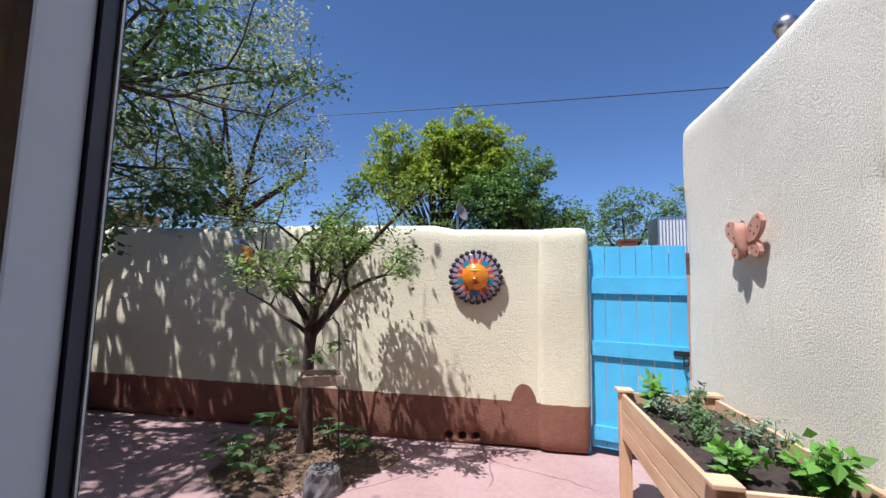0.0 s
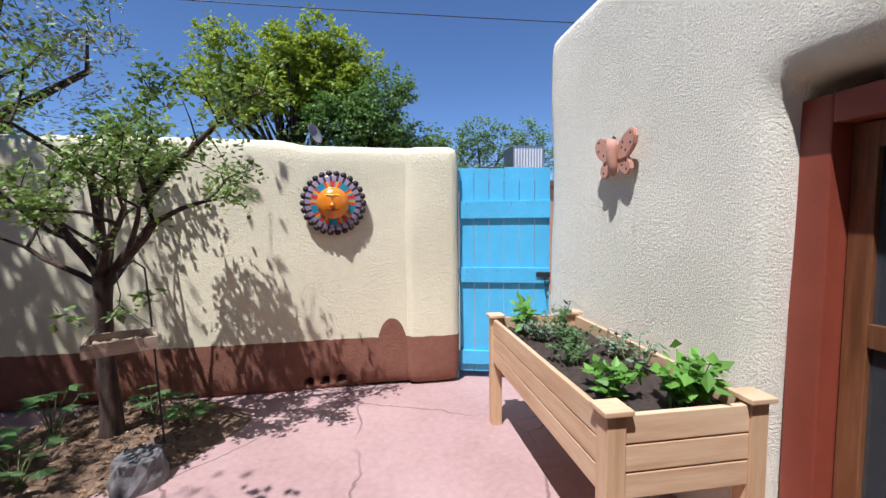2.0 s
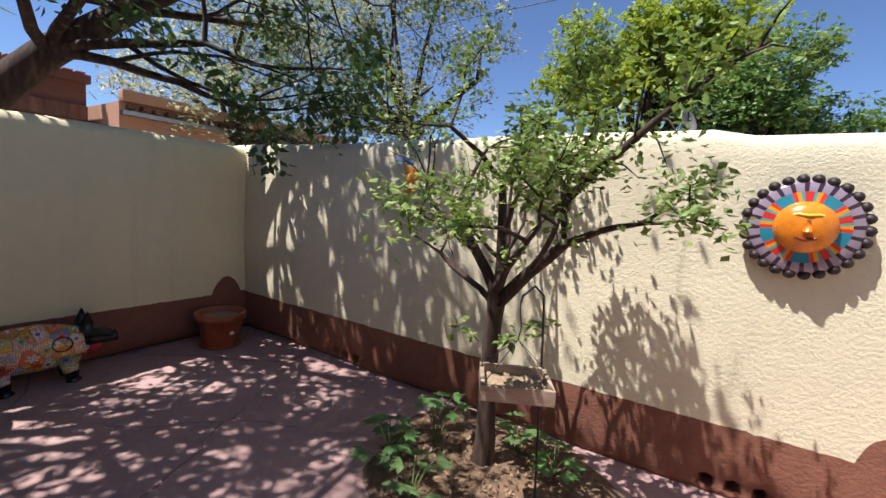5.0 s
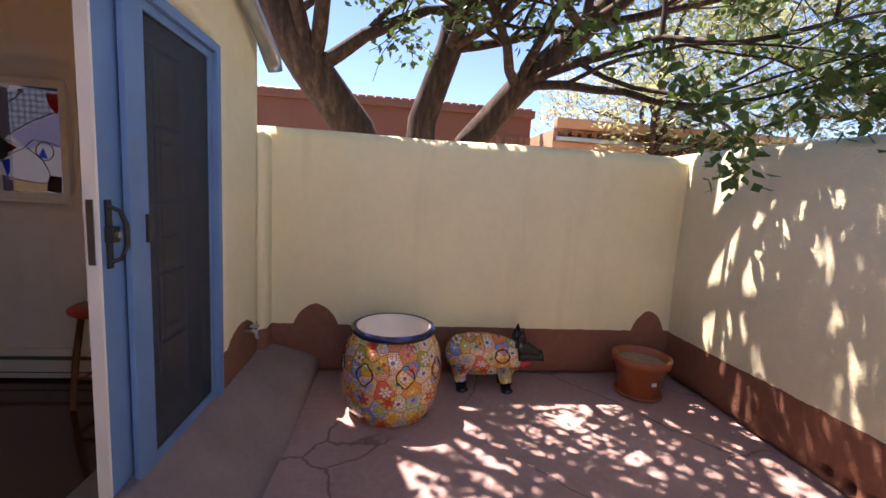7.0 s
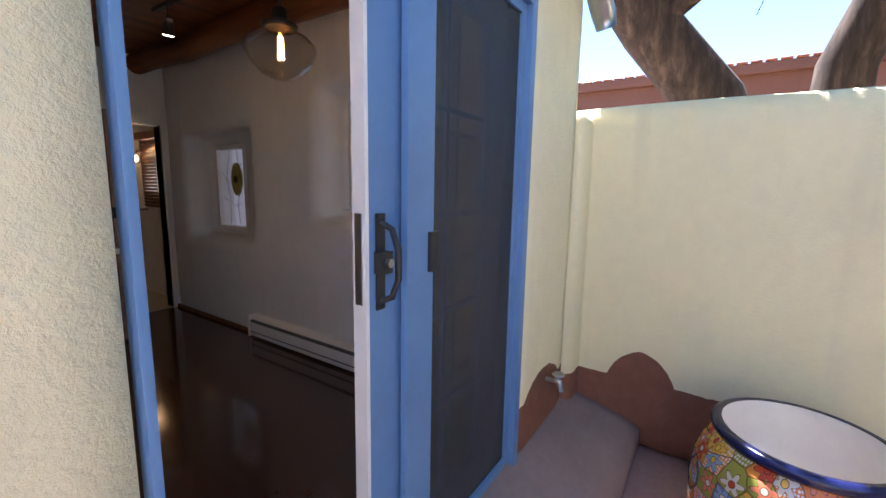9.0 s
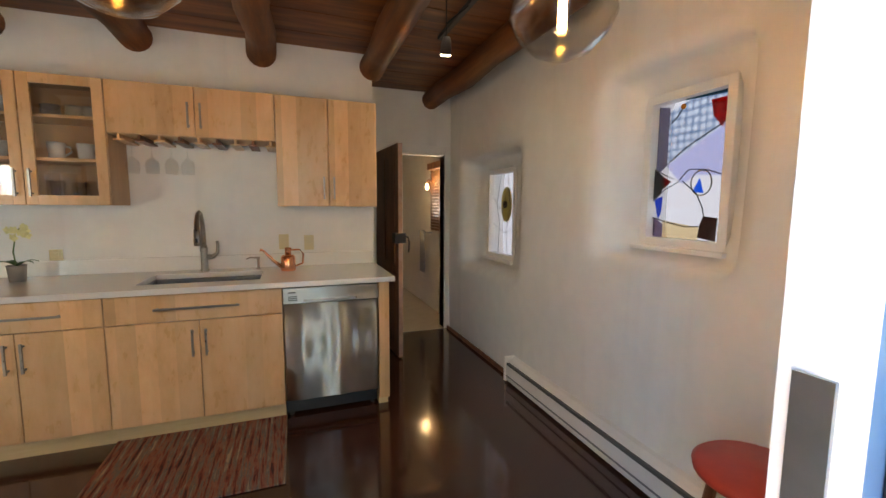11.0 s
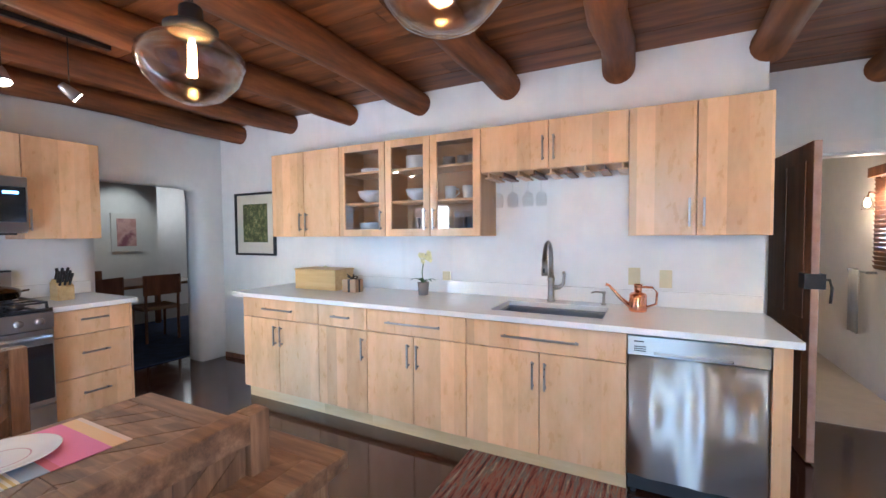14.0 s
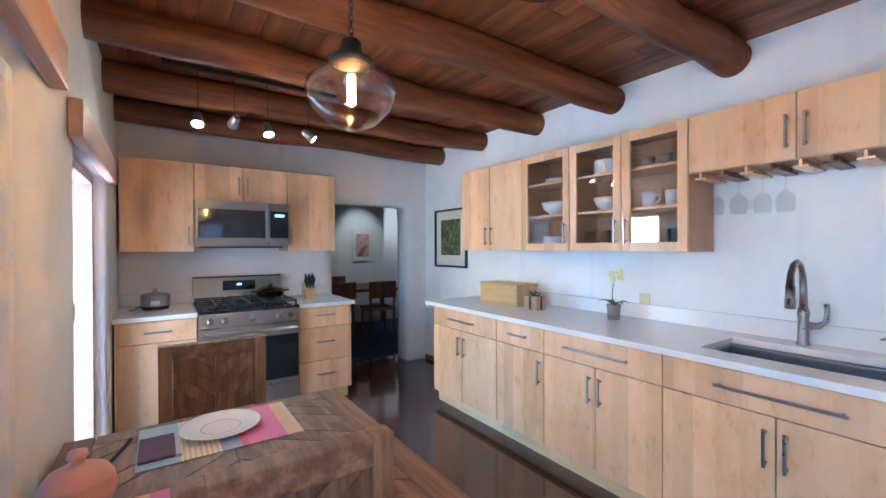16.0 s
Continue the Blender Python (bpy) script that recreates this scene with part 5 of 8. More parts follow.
    for a in ((x0, x0 + 0.022, z0, z1), (x1 - 0.022, x1, z0, z1), (x0 + 0.022, x1 - 0.022, z0, z0 + 0.022), (x0 + 0.022, x1 - 0.022, z1 - 0.022, z1)):
        box(bm, a[0], a[1], y + 0.002, y + 0.03, a[2], a[3], 0.003)
    part("frame", bm, M_BLACK, root)
    part("mat", bx(x0 + 0.02, x1 - 0.02, y + 0.002, y + 0.012, z0 + 0.02, z1 - 0.02), plain("mat_board", (0.68, 0.64, 0.54), 0.8, vary=0.03), root)
    m, t, b = mat("garden_photo")
    f = noise_tex(t, coords(t), 22.0, 8.0, 0.75)
    t.links.new(ramp(t, f, [(0.3, (0.01, 0.015, 0.008)), (0.5, (0.07, 0.09, 0.03)), (0.62, (0.25, 0.24, 0.10)), (0.75, (0.6, 0.6, 0.5))]), b.inputs["Base Color"])
    part("photograph", bx(x0 + 0.12, x1 - 0.12, y + 0.0122, y + 0.0135, z0 + 0.14, z1 - 0.12), m, root)


counter_things()


# stove wall: everything faces -x
def east_front(root, name, y0, y1, z0, z1, x, handle=None):
    d = part(name, bx(x, x + 0.019, y0 + GAP, y1 - GAP, z0 + GAP, z1 - GAP, bev=0.0015, seg=1), M_MAPLE, root)
    if handle:
        bar_pull(d, handle[0], x, handle[1], handle[2], handle[3], -1, "x")
    return d


EX, EW = 0.735, 1.457


def stove_wall():
    root = thing("base_cabinet", "light maple base cabinet with one door between stove and patio wall", "cabinet", group="stove wall base cabinets")
    part("body", bx(EX + 0.02, EW, -0.365, 0.12, FL + 0.10, CT - 0.036), M_MAPLE_SHADED, root)
    part("side", bx(EX + 0.002, EW, 0.1205, 0.135, FL, CT - 0.036), M_MAPLE, root)
    part("toe_kick", bx(EX + 0.055, EX + 0.07, -0.365, 0.12, FL, FL + 0.10), M_KICK, root)
    east_front(root, "drawer", -0.365, 0.12, CT - 0.20, CT - 0.04, EX, (-0.12, CT - 0.12, 0.17, False))
    east_front(root, "door", -0.365, 0.12, FL + 0.105, CT - 0.20, EX, (-0.33, CT - 0.33, 0.16, True))
    root = thing("drawer_cabinet", "light maple base cabinet with three drawers beside the stove", "cabinet", group="stove wall base cabinets")
    part("body", bx(EX + 0.02, EW, -1.60, -1.135, FL + 0.10, CT - 0.036), M_MAPLE_SHADED, root)
    part("side", bx(EX + 0.002, EW, -1.615, -1.6005, FL + 0.10, CT - 0.036), M_MAPLE, root)
    part("toe_kick", bx(EX + 0.055, EX + 0.07, -1.60, -1.135, FL, FL + 0.10), M_KICK, root)
    zs = [FL + 0.105, FL + 0.38, CT - 0.22, CT - 0.04]
    for a, b in zip(zs[:-1], zs[1:]):
        east_front(root, "drawer", -1.60, -1.135, a, b, EX, (-1.367, (a + b) / 2 + 0.02, 0.17, False))
    for y0, y1, lab in ((-0.368, 0.148, "short white quartz worktop between stove and patio wall"), (-1.64, -1.132, "short white quartz worktop beside the stove")):
        t = worktop("worktop", EX - 0.03, EW, y0, y1, None, lab)
        part("upstand", bx(EW - 0.02, EW, y0, y1, CT + 0.0005, CT + 0.10, bev=0.002), M_QUARTZ, t)
    # range
    root = thing("gas_range", "stainless steel gas range with black cast-iron grates", "stove")
    y0, y1, fx = -1.128, -0.372, EX - 0.045
    part("body", bx(fx + 0.04, EW - 0.03, y0, y1, FL + 0.05, CT - 0.02), M_STEEL, root)
    part("cooktop", bx(fx + 0.01, EW - 0.03, y0, y1, CT - 0.0195, CT + 0.006, bev=0.004), M_BLACKGLASS, root, "black enamel cooktop")
    od = part("oven_door", bx(fx, fx + 0.039, y0 + 0.004, y1 - 0.004, FL + 0.27, CT - 0.135, bev=0.005), M_STEEL, root)
    part("oven_glass", bx(fx - 0.003, fx - 0.0005, y0 + 0.012, y1 - 0.012, FL + 0.30, CT - 0.235, bev=0.001), M_BLACKGLASS, od, "black oven window")
    part("handle", tb([(fx - 0.045, y0 + 0.03, CT - 0.175), (fx - 0.045, y1 - 0.03, CT - 0.175)], 0.014, 12), M_STEEL, od, "steel oven handle", True)
    for yy in (y0 + 0.06, y1 - 0.06):
        part("handle_foot", bx(fx - 0.045, fx, yy - 0.01, yy + 0.01, CT - 0.185, CT - 0.165), M_STEEL, od)
    part("drawer", bx(fx + 0.003, fx + 0.039, y0 + 0.004, y1 - 0.004, FL + 0.07, FL + 0.255, bev=0.004), M_STEEL, root)
    kp = part("knob_panel", bx(fx - 0.006, fx + 0.039, y0 + 0.002, y1 - 0.002, CT - 0.128, CT - 0.02, bev=0.006), M_STEEL, root)
    for k, yy in enumerate((-0.45, -0.55, -0.75, -0.95, -1.05)):
        kn = lathe([(0.024, 0), (0.022, 0.022), (0.018, 0.028), (0.0, 0.028)], 18)
        part("knob", kn, M_NICKEL, kp, "steel burner knob", True).matrix_local = pose(fx - 0.006, yy, CT - 0.075, 0, -90, 0)
    bg_ = part("back_guard", bx(EW - 0.09, EW - 0.03, y0, y1, CT - 0.02, CT + 0.22, bev=0.008), M_STEEL, root, "steel back guard with clock")
    part("clock_panel", bx(EW - 0.094, EW - 0.0905, -0.89, -0.61, CT + 0.10, CT + 0.19), M_BLACKGLASS, bg_)
    part("clock_digits", bx(EW - 0.096, EW - 0.0945, -0.77, -0.73, CT + 0.145, CT + 0.16), M_DISPLAY, bg_)
    part("trim", bx(EW - 0.095, EW - 0.028, y0, y1, CT + 0.2205, CT + 0.232), M_BLACK, bg_)
    for gy in (-0.50, -0.75, -1.0):
        bm = bmesh.new()
        a, b, c, d = fx + 0.05, EW - 0.12, gy - 0.11, gy + 0.11
        z = CT + 0.032
        for yy in (c, gy, d):
            box(bm, a, b, yy - 0.006, yy + 0.006, z, z + 0.014)
        for xx in (a, a + (b - a) * 0.25, (a + b) / 2, a + (b - a) * 0.75, b):
            box(bm, xx - 0.0055, xx + 0.0055, c, d, z + 0.001, z + 0.013)
        for xx in (a, b):
            for yy in (c, d):
                box(bm, xx - 0.007, xx + 0.007, yy - 0.007, yy + 0.007, CT + 0.006, z)
        part("grate", bm, M_BLACK, root, "black cast-iron grate")
        for xx in (a + (b - a) * 0.25, a + (b - a) * 0.75):
            part("burner", lathe([(0.045, 0), (0.045, 0.01), (0.034, 0.018), (0.0, 0.018)], 18, (xx, gy, CT + 0.006)), M_BLACK, root, smooth=True)
    # microwave
    root = thing("microwave", "stainless steel over-range microwave with black glass door", "microwave")
    z0, z1, mx = 1.605, 1.998, 1.01
    part("body", bx(mx + 0.03, EW, y0, y1, z0, z1, bev=0.004), M_STEEL, root)
    d = part("door", bx(mx, mx + 0.029, y0 + 0.19, y1 - 0.002, z0 + 0.012, z1 - 0.004, bev=0.004), M_STEEL, root)
    part("door_glass", bx(mx - 0.003, mx - 0.0005, y0 + 0.215, y1 - 0.02, z0 + 0.075, z1 - 0.075), M_BLACKGLASS, d, "black glass window")
    part("handle", tb([(mx - 0.035, y0 + 0.205, z0 + 0.06), (mx - 0.045, y0 + 0.205, (z0 + z1) / 2), (mx - 0.035, y0 + 0.205, z1 - 0.05)], 0.013, 12), M_STEEL, d, "steel door handle", True)
    p = part("panel", bx(mx, mx + 0.029, y0 + 0.002, y0 + 0.185, z0 + 0.012, z1 - 0.004, bev=0.004), M_STEEL, root)
    part("keypad", bx(mx - 0.003, mx - 0.0005, y0 + 0.015, y0 + 0.17, z0 + 0.075, z1 - 0.075), M_BLACKGLASS, p)
    part("display", bx(mx - 0.0045, mx - 0.0035, y0 + 0.05, y0 + 0.13, z1 - 0.125, z1 - 0.105), M_DISPLAY, p)
    part("vent_grille", bx(mx + 0.05, EW - 0.05, y0 + 0.05, y1 - 0.05, z0 - 0.015, z0 - 0.0005), M_BLACK, root)
    # upper cabinets
    ux = 1.12
    for ya, yb, za, zb, n, hy, lab in ((-0.370, 0.13, 1.56, 2.315, 1, -0.335, "wide light maple wall cabinet by the patio wall"), (-1.13, -0.372, 2.002, 2.315, 2, 0, "short maple cabinet above the microwave"),
                                        (-1.60, -1.132, 1.56, 2.315, 1, -1.167, "light maple wall cabinet beside the dining room doorway")):
        root = thing("wall_cabinet", lab, "cabinet", group="stove wall upper cabinets")
        part("body", bx(ux + 0.0205, EW, ya, yb, za, zb), M_MAPLE, root)
        for i in range(n):
            a, b = ya + (yb - ya) * i / n, ya + (yb - ya) * (i + 1) / n
            h = hy if n == 1 else (b - 0.035 if i == 0 else a + 0.035)
            east_front(root, "door", a, b, za, zb, ux, (h, za + 0.14, 0.16, True))
    # knife block, rice cooker, braiser
    root = thing("knife_block", "blond wooden knife block with black knives", "knife block", (1.12, -1.33, CT), 0)
    bm = bmesh.new()
    prism(bm, [(-0.07, 0), (0.06, 0), (0.06, 0.13), (0.02, 0.16), (-0.07, 0.10)], 0.10, pose(0, 0.05, 0, 90, 0, 0))
    part("block", bm, M_BOX, root)
    for i in range(3):
        for j in range(3):
            p = Vector((-0.05 + 0.035 * i, -0.03 + 0.03 * j, 0.115 + 0.02 * i))
            part("knife", tb([p, p + Vector((-0.035, 0, 0.06)), p + Vector((-0.055, 0.004 * j, 0.085))], [0.008, 0.009, 0.010], 8), M_BLACK, root, "black knife handle")
    root = thing("slow_cooker", "small silver slow cooker with a glass lid", "slow cooker", (1.15, -0.10, CT))
    part("pot", lathe([(0.085, 0.0), (0.09, 0.012), (0.098, 0.03), (0.10, 0.105), (0.104, 0.11)], 28, cap_low=True), M_STEEL, root, smooth=True)
    part("base", lathe([(0.09, 0.0005), (0.095, 0.02), (0.101, 0.022), (0.101, 0.03)], 28), M_BLACK, root)
    part("lid", lathe([(0.104, 0.111), (0.10, 0.122), (0.06, 0.135), (0.015, 0.14), (0.012, 0.155), (0.02, 0.165), (0.0, 0.168)], 28), M_STEEL, root, smooth=True)
    part("plaque", bx(-0.106, -0.1, -0.03, 0.03, 0.045, 0.075), M_WHITE, root)
    part("cord", tb([(0.03, 0.10, 0.03), (-0.02, 0.14, 0.01), (-0.07, 0.15, 0.006), (-0.04, 0.17, 0.006)], 0.004, 6), M_BLACK, root)
    root = thing("braiser", "bronze-coloured lidded pan on the stove", "pan", (1.13, -0.98, CT + 0.047))
    br = plain("bronze", (0.16, 0.09, 0.035), 0.22, 0.9, vary=0.2)
    part("pan", lathe([(0.10, 0), (0.115, 0.012), (0.125, 0.05), (0.13, 0.052), (0.12, 0.05), (0.0, 0.04)], 28, cap_low=True), br, root, smooth=True)
    part("lid", lathe([(0.128, 0.053), (0.11, 0.07), (0.06, 0.088), (0.02, 0.093), (0.018, 0.105), (0.024, 0.115), (0.0, 0.118)], 28), br, root, smooth=True)
    for s in (-1, 1):
        part("ear", tb([(-0.02, s * 0.12, 0.045), (0, s * 0.165, 0.05), (0.02, s * 0.12, 0.045)], 0.007, 8), br, root, smooth=True)


stove_wall()


# ---------- table, chairs, rug ----------
TZ = FL + 0.755


def herringbone(bm, x0, x1, y0, y1, z, h, step=0.085, axis="x"):
    """Chevron planks, cut to the panel: each strip a real sliver with a small joint."""
    mid = (y0 + y1) / 2
    k = -12
    while x0 + k * step < x1 + 1.0:
        for lo, hi, s in ((y0, mid, 1), (mid, y1, -1)):
            run = hi - lo
            a0 = x0 + k * step
            if s > 0:
                pts = [(a0, lo), (a0 + step - 0.003, lo), (a0 + step - 0.003 + run * 0.8, hi - 0.0015), (a0 + run * 0.8, hi - 0.0015)]
            else:
                pts = [(a0 + run * 0.8, lo + 0.0015), (a0 + step - 0.003 + run * 0.8, lo + 0.0015), (a0 + step - 0.003, hi), (a0, hi)]
            # clip against x0..x1
            for side, lim in ((1, x0), (-1, x1)):
                out = []
                for i in range(len(pts)):
                    p, q = pts[i], pts[(i + 1) % len(pts)]
                    pin, qin = side * (p[0] - lim) >= 0, side * (q[0] - lim) >= 0
                    if pin:
                        out.append(p)
                    if pin != qin:
                        u = (lim - p[0]) / (q[0] - p[0])
                        out.append((lim, p[1] + (q[1] - p[1]) * u))
                pts = out
                if len(pts) < 3:
                    break
            if len(pts) >= 3:
                dz = 0.0012 * ((k * 5 + (s > 0) * 2) % 3)
                prism(bm, pts, h - dz, pose(0, 0, z))
        k += 1
    return bm


def table():
    root = thing("dining_table", "square rustic wooden dining table with herringbone top", "table")
    x0, x1, y0, y1 = -2.12, -1.10, -0.80, 0.13
    part("core", bx(x0 + 0.01, x1 - 0.01, y0 + 0.01, y1 - 0.01, TZ - 0.05, TZ - 0.02), M_TABLE_Z, root)
    split_parts(herringbone(bmesh.new(), x0 + 0.085, x1 - 0.085, y0 + 0.085, y1 - 0.085, TZ - 0.02, 0.02, 0.09), "top_plank", M_TABLE, root)
    for a in ((x0, x1, y0, y0 + 0.083), (x0, x1, y1 - 0.083, y1), (x0, x0 + 0.083, y0 + 0.085, y1 - 0.085), (x1 - 0.083, x1, y0 + 0.085, y1 - 0.085)):
        part("border_plank", bx(a[0], a[1], a[2], a[3], TZ - 0.05 + 0.0005, TZ, bev=0.005), M_TABLE, root)
    for a in ((x0 + 0.06, x1 - 0.06, y0 + 0.05, y0 + 0.075), (x0 + 0.06, x1 - 0.06, y1 - 0.075, y1 - 0.05), (x0 + 0.05, x0 + 0.075, y0 + 0.08, y1 - 0.08), (x1 - 0.075, x1 - 0.05, y0 + 0.08, y1 - 0.08)):
        part("apron", bx(*a, TZ - 0.15, TZ - 0.051), M_TABLE, root)
    for xx in (x0 + 0.04, x1 - 0.13):
        for yy in (y0 + 0.04, y1 - 0.13):
            part("leg", bx(xx, xx + 0.09, yy, yy + 0.09, FL, TZ - 0.052, bev=0.006), M_TABLE_Z, root)


table()


def chair(x, y, rz, label):
    """Seat towards local -x, back at x = 0."""
    root = thing("dining_chair", label, "chair", (x, y, FL), rz, "chairs at the table")
    for yy in (-0.245, 0.185):
        part("back_post", bx(-0.03, 0.03, yy, yy + 0.06, 0, 0.92, bev=0.006), M_TABLE_Z, root)
        part("leg", bx(-0.44, -0.38, yy, yy + 0.06, 0, 0.43, bev=0.006), M_TABLE_Z, root)
    part("top_rail", bx(-0.032, 0.032, -0.185, 0.185, 0.845, 0.918, bev=0.006), M_TABLE, root)
    part("low_rail", bx(-0.025, 0.025, -0.185, 0.185, 0.50, 0.55, bev=0.005), M_TABLE, root)
    bm = herringbone(bmesh.new(), -0.147, 0.147, -0.183, 0.183, 0, 0.022, 0.07)
    split_parts(bm, "back_plank", M_TABLE, root, pose(-0.011, 0, 0.6975, 0, 90, 0))
    part("seat", bx(-0.45, 0.0, -0.25, 0.25, 0.431, 0.465, bev=0.008), M_TABLE, root)
    for yy in (-0.225, 0.20):
        part("rail", bx(-0.38, -0.03, yy, yy + 0.025, 0.36, 0.43), M_TABLE, root)
    part("rail", bx(-0.43, -0.405, -0.185, 0.185, 0.36, 0.43), M_TABLE, root)
    return root


chair(-0.50, -0.37, 0, "rustic wooden chair with herringbone back facing the table")
chair(-1.95, -0.40, 180, "rustic wooden chair pushed up to the table edge")


def table_things():
    z = TZ
    m, t, b = mat("striped_cloth")
    g = t.nodes.new("ShaderNodeTexCoord")
    s = t.nodes.new("ShaderNodeSeparateXYZ")
    t.links.new(g.outputs["Object"], s.inputs[0])
    u = maths(t, "ADD", maths(t, "DIVIDE", s.outputs[1], 0.48), 0.5)
    base = ramp(t, u, [(0.0, (0.62, 0.50, 0.42)), (0.03, (0.66, 0.44, 0.24)), (0.11, (0.62, 0.20, 0.36)), (0.36, (0.55, 0.16, 0.22)), (0.41, (0.30, 0.36, 0.46)), (0.53, (0.62, 0.46, 0.20)), (0.76, (0.36, 0.46, 0.52)), (1.0, (0.36, 0.46, 0.52))])
    base.node.color_ramp.interpolation = "CONSTANT"
    st = maths(t, "SINE", maths(t, "MULTIPLY", s.outputs[1], 420.0))
    inz = maths(t, "MULTIPLY", maths(t, "GREATER_THAN", u, 0.53), maths(t, "LESS_THAN", u, 0.76))
    col = mix(t, base, (0.72, 0.66, 0.55), maths(t, "MULTIPLY", inz, maths(t, "GREATER_THAN", st, 0.0)))
    t.links.new(col, b.inputs["Base Color"])
    b.inputs["Roughness"].default_value = 0.9
    weave = noise_tex(t, coords(t, (300, 300, 300)), 1.0)
    bump(t, b, weave, 0.2, 0.001)
    for x, y, rz in ((-1.305, -0.315, 0), (-1.78, -0.30, 180)):
        root = thing("placemat", "striped pink, yellow and blue woven placemat on the table", "placemat", (x, y, z), rz, "placemats")
        part("cloth", bx(-0.165, 0.165, -0.24, 0.24, 0.0005, 0.003), m, root)
    prof = [(0.0, 0.004), (0.075, 0.004), (0.08, 0.002), (0.088, 0.006), (0.128, 0.017), (0.13, 0.019), (0.127, 0.019), (0.088, 0.009), (0.07, 0.007), (0.0, 0.007)]
    root = thing("plate", "white china plate with a fine red rim pattern", "plate", (-1.285, -0.315, z + 0.003))
    part("dish", lathe(prof, 40), M_PORCELAIN, root, smooth=True)
    red = plain("rim_paint", (0.45, 0.30, 0.32), 0.3)
    part("rim_band", lathe([(0.112, 0.0148), (0.122, 0.0176)], 40), red, root)
    part("centre_ring", lathe([(0.060, 0.0074), (0.064, 0.0074)], 40), plain("ring_paint", (0.35, 0.2, 0.25), 0.3), root)
    root = thing("napkin", "folded dark plum napkin with a pale band", "napkin", (-1.335, -0.13, z + 0.003), 0)
    part("cloth", bx(-0.095, 0.085, -0.045, 0.05, 0, 0.010, bev=0.004), plain("plum_cloth", (0.10, 0.06, 0.09), 0.9, vary=0.2, scale=40), root)
    part("band", bx(-0.096, 0.086, -0.062, -0.0455, 0.0, 0.008, bev=0.002), plain("pale_cloth", (0.45, 0.45, 0.52), 0.9), root)
    root = thing("sugar_bowl", "pink clay sugar bowl with a round lid knob", "bowl", (-1.60, 0.03, z))
    cl = plain("pink_clay", (0.55, 0.27, 0.20), 0.5, vary=0.08)
    part("bowl", lathe([(0.04, 0), (0.07, 0.02), (0.08, 0.05), (0.07, 0.08)], 28, cap_low=True), cl, root, smooth=True)
    part("lid", lathe([(0.073, 0.081), (0.06, 0.10), (0.03, 0.115), (0.014, 0.118), (0.013, 0.125), (0.022, 0.137), (0.018, 0.15), (0.0, 0.153)], 28), cl, root, smooth=True)
    part("spoon", tb([(0.03, -0.04, 0.07), (0.07, -0.09, 0.11), (0.085, -0.10, 0.12)], [0.004, 0.005, 0.006], 8), M_BLACK, root)


table_things()


def rug():
    m, t, b = mat("woven_rug")
    c = coords(t)
    s = t.nodes.new("ShaderNodeSeparateXYZ")
    t.links.new(c, s.inputs[0])
    n1 = noise_tex(t, coords(t, (70, 5, 1)), 1.0, 4.0, 0.7)
    stripes = maths(t, "ADD", maths(t, "MULTIPLY", maths(t, "SINE", maths(t, "MULTIPLY", s.outputs[0], 150.0)), 0.07), n1)
    zig = noise_tex(t, coords(t, (210, 150, 1)), 1.0, 2.0)
    f = maths(t, "ADD", maths(t, "MULTIPLY", stripes, 0.8), maths(t, "MULTIPLY", zig, 0.22))
    t.links.new(ramp(t, f, [(0.36, (0.02, 0.016, 0.018)), (0.45, (0.20, 0.04, 0.03)), (0.51, (0.30, 0.15, 0.09)), (0.57, (0.09, 0.10, 0.10)), (0.66, (0.40, 0.30, 0.20))]), b.inputs["Base Color"])
    b.inputs["Roughness"].default_value = 0.95
    bump(t, b, zig, 0.5, 0.004)
    root = thing("rug", "flat-woven striped rug in rust, grey and tan", "rug")
    part("weave", bx(-2.80, -1.88, -2.255, -1.55, FL + 0.001, FL + 0.010, bev=0.003), m, root)


rug()


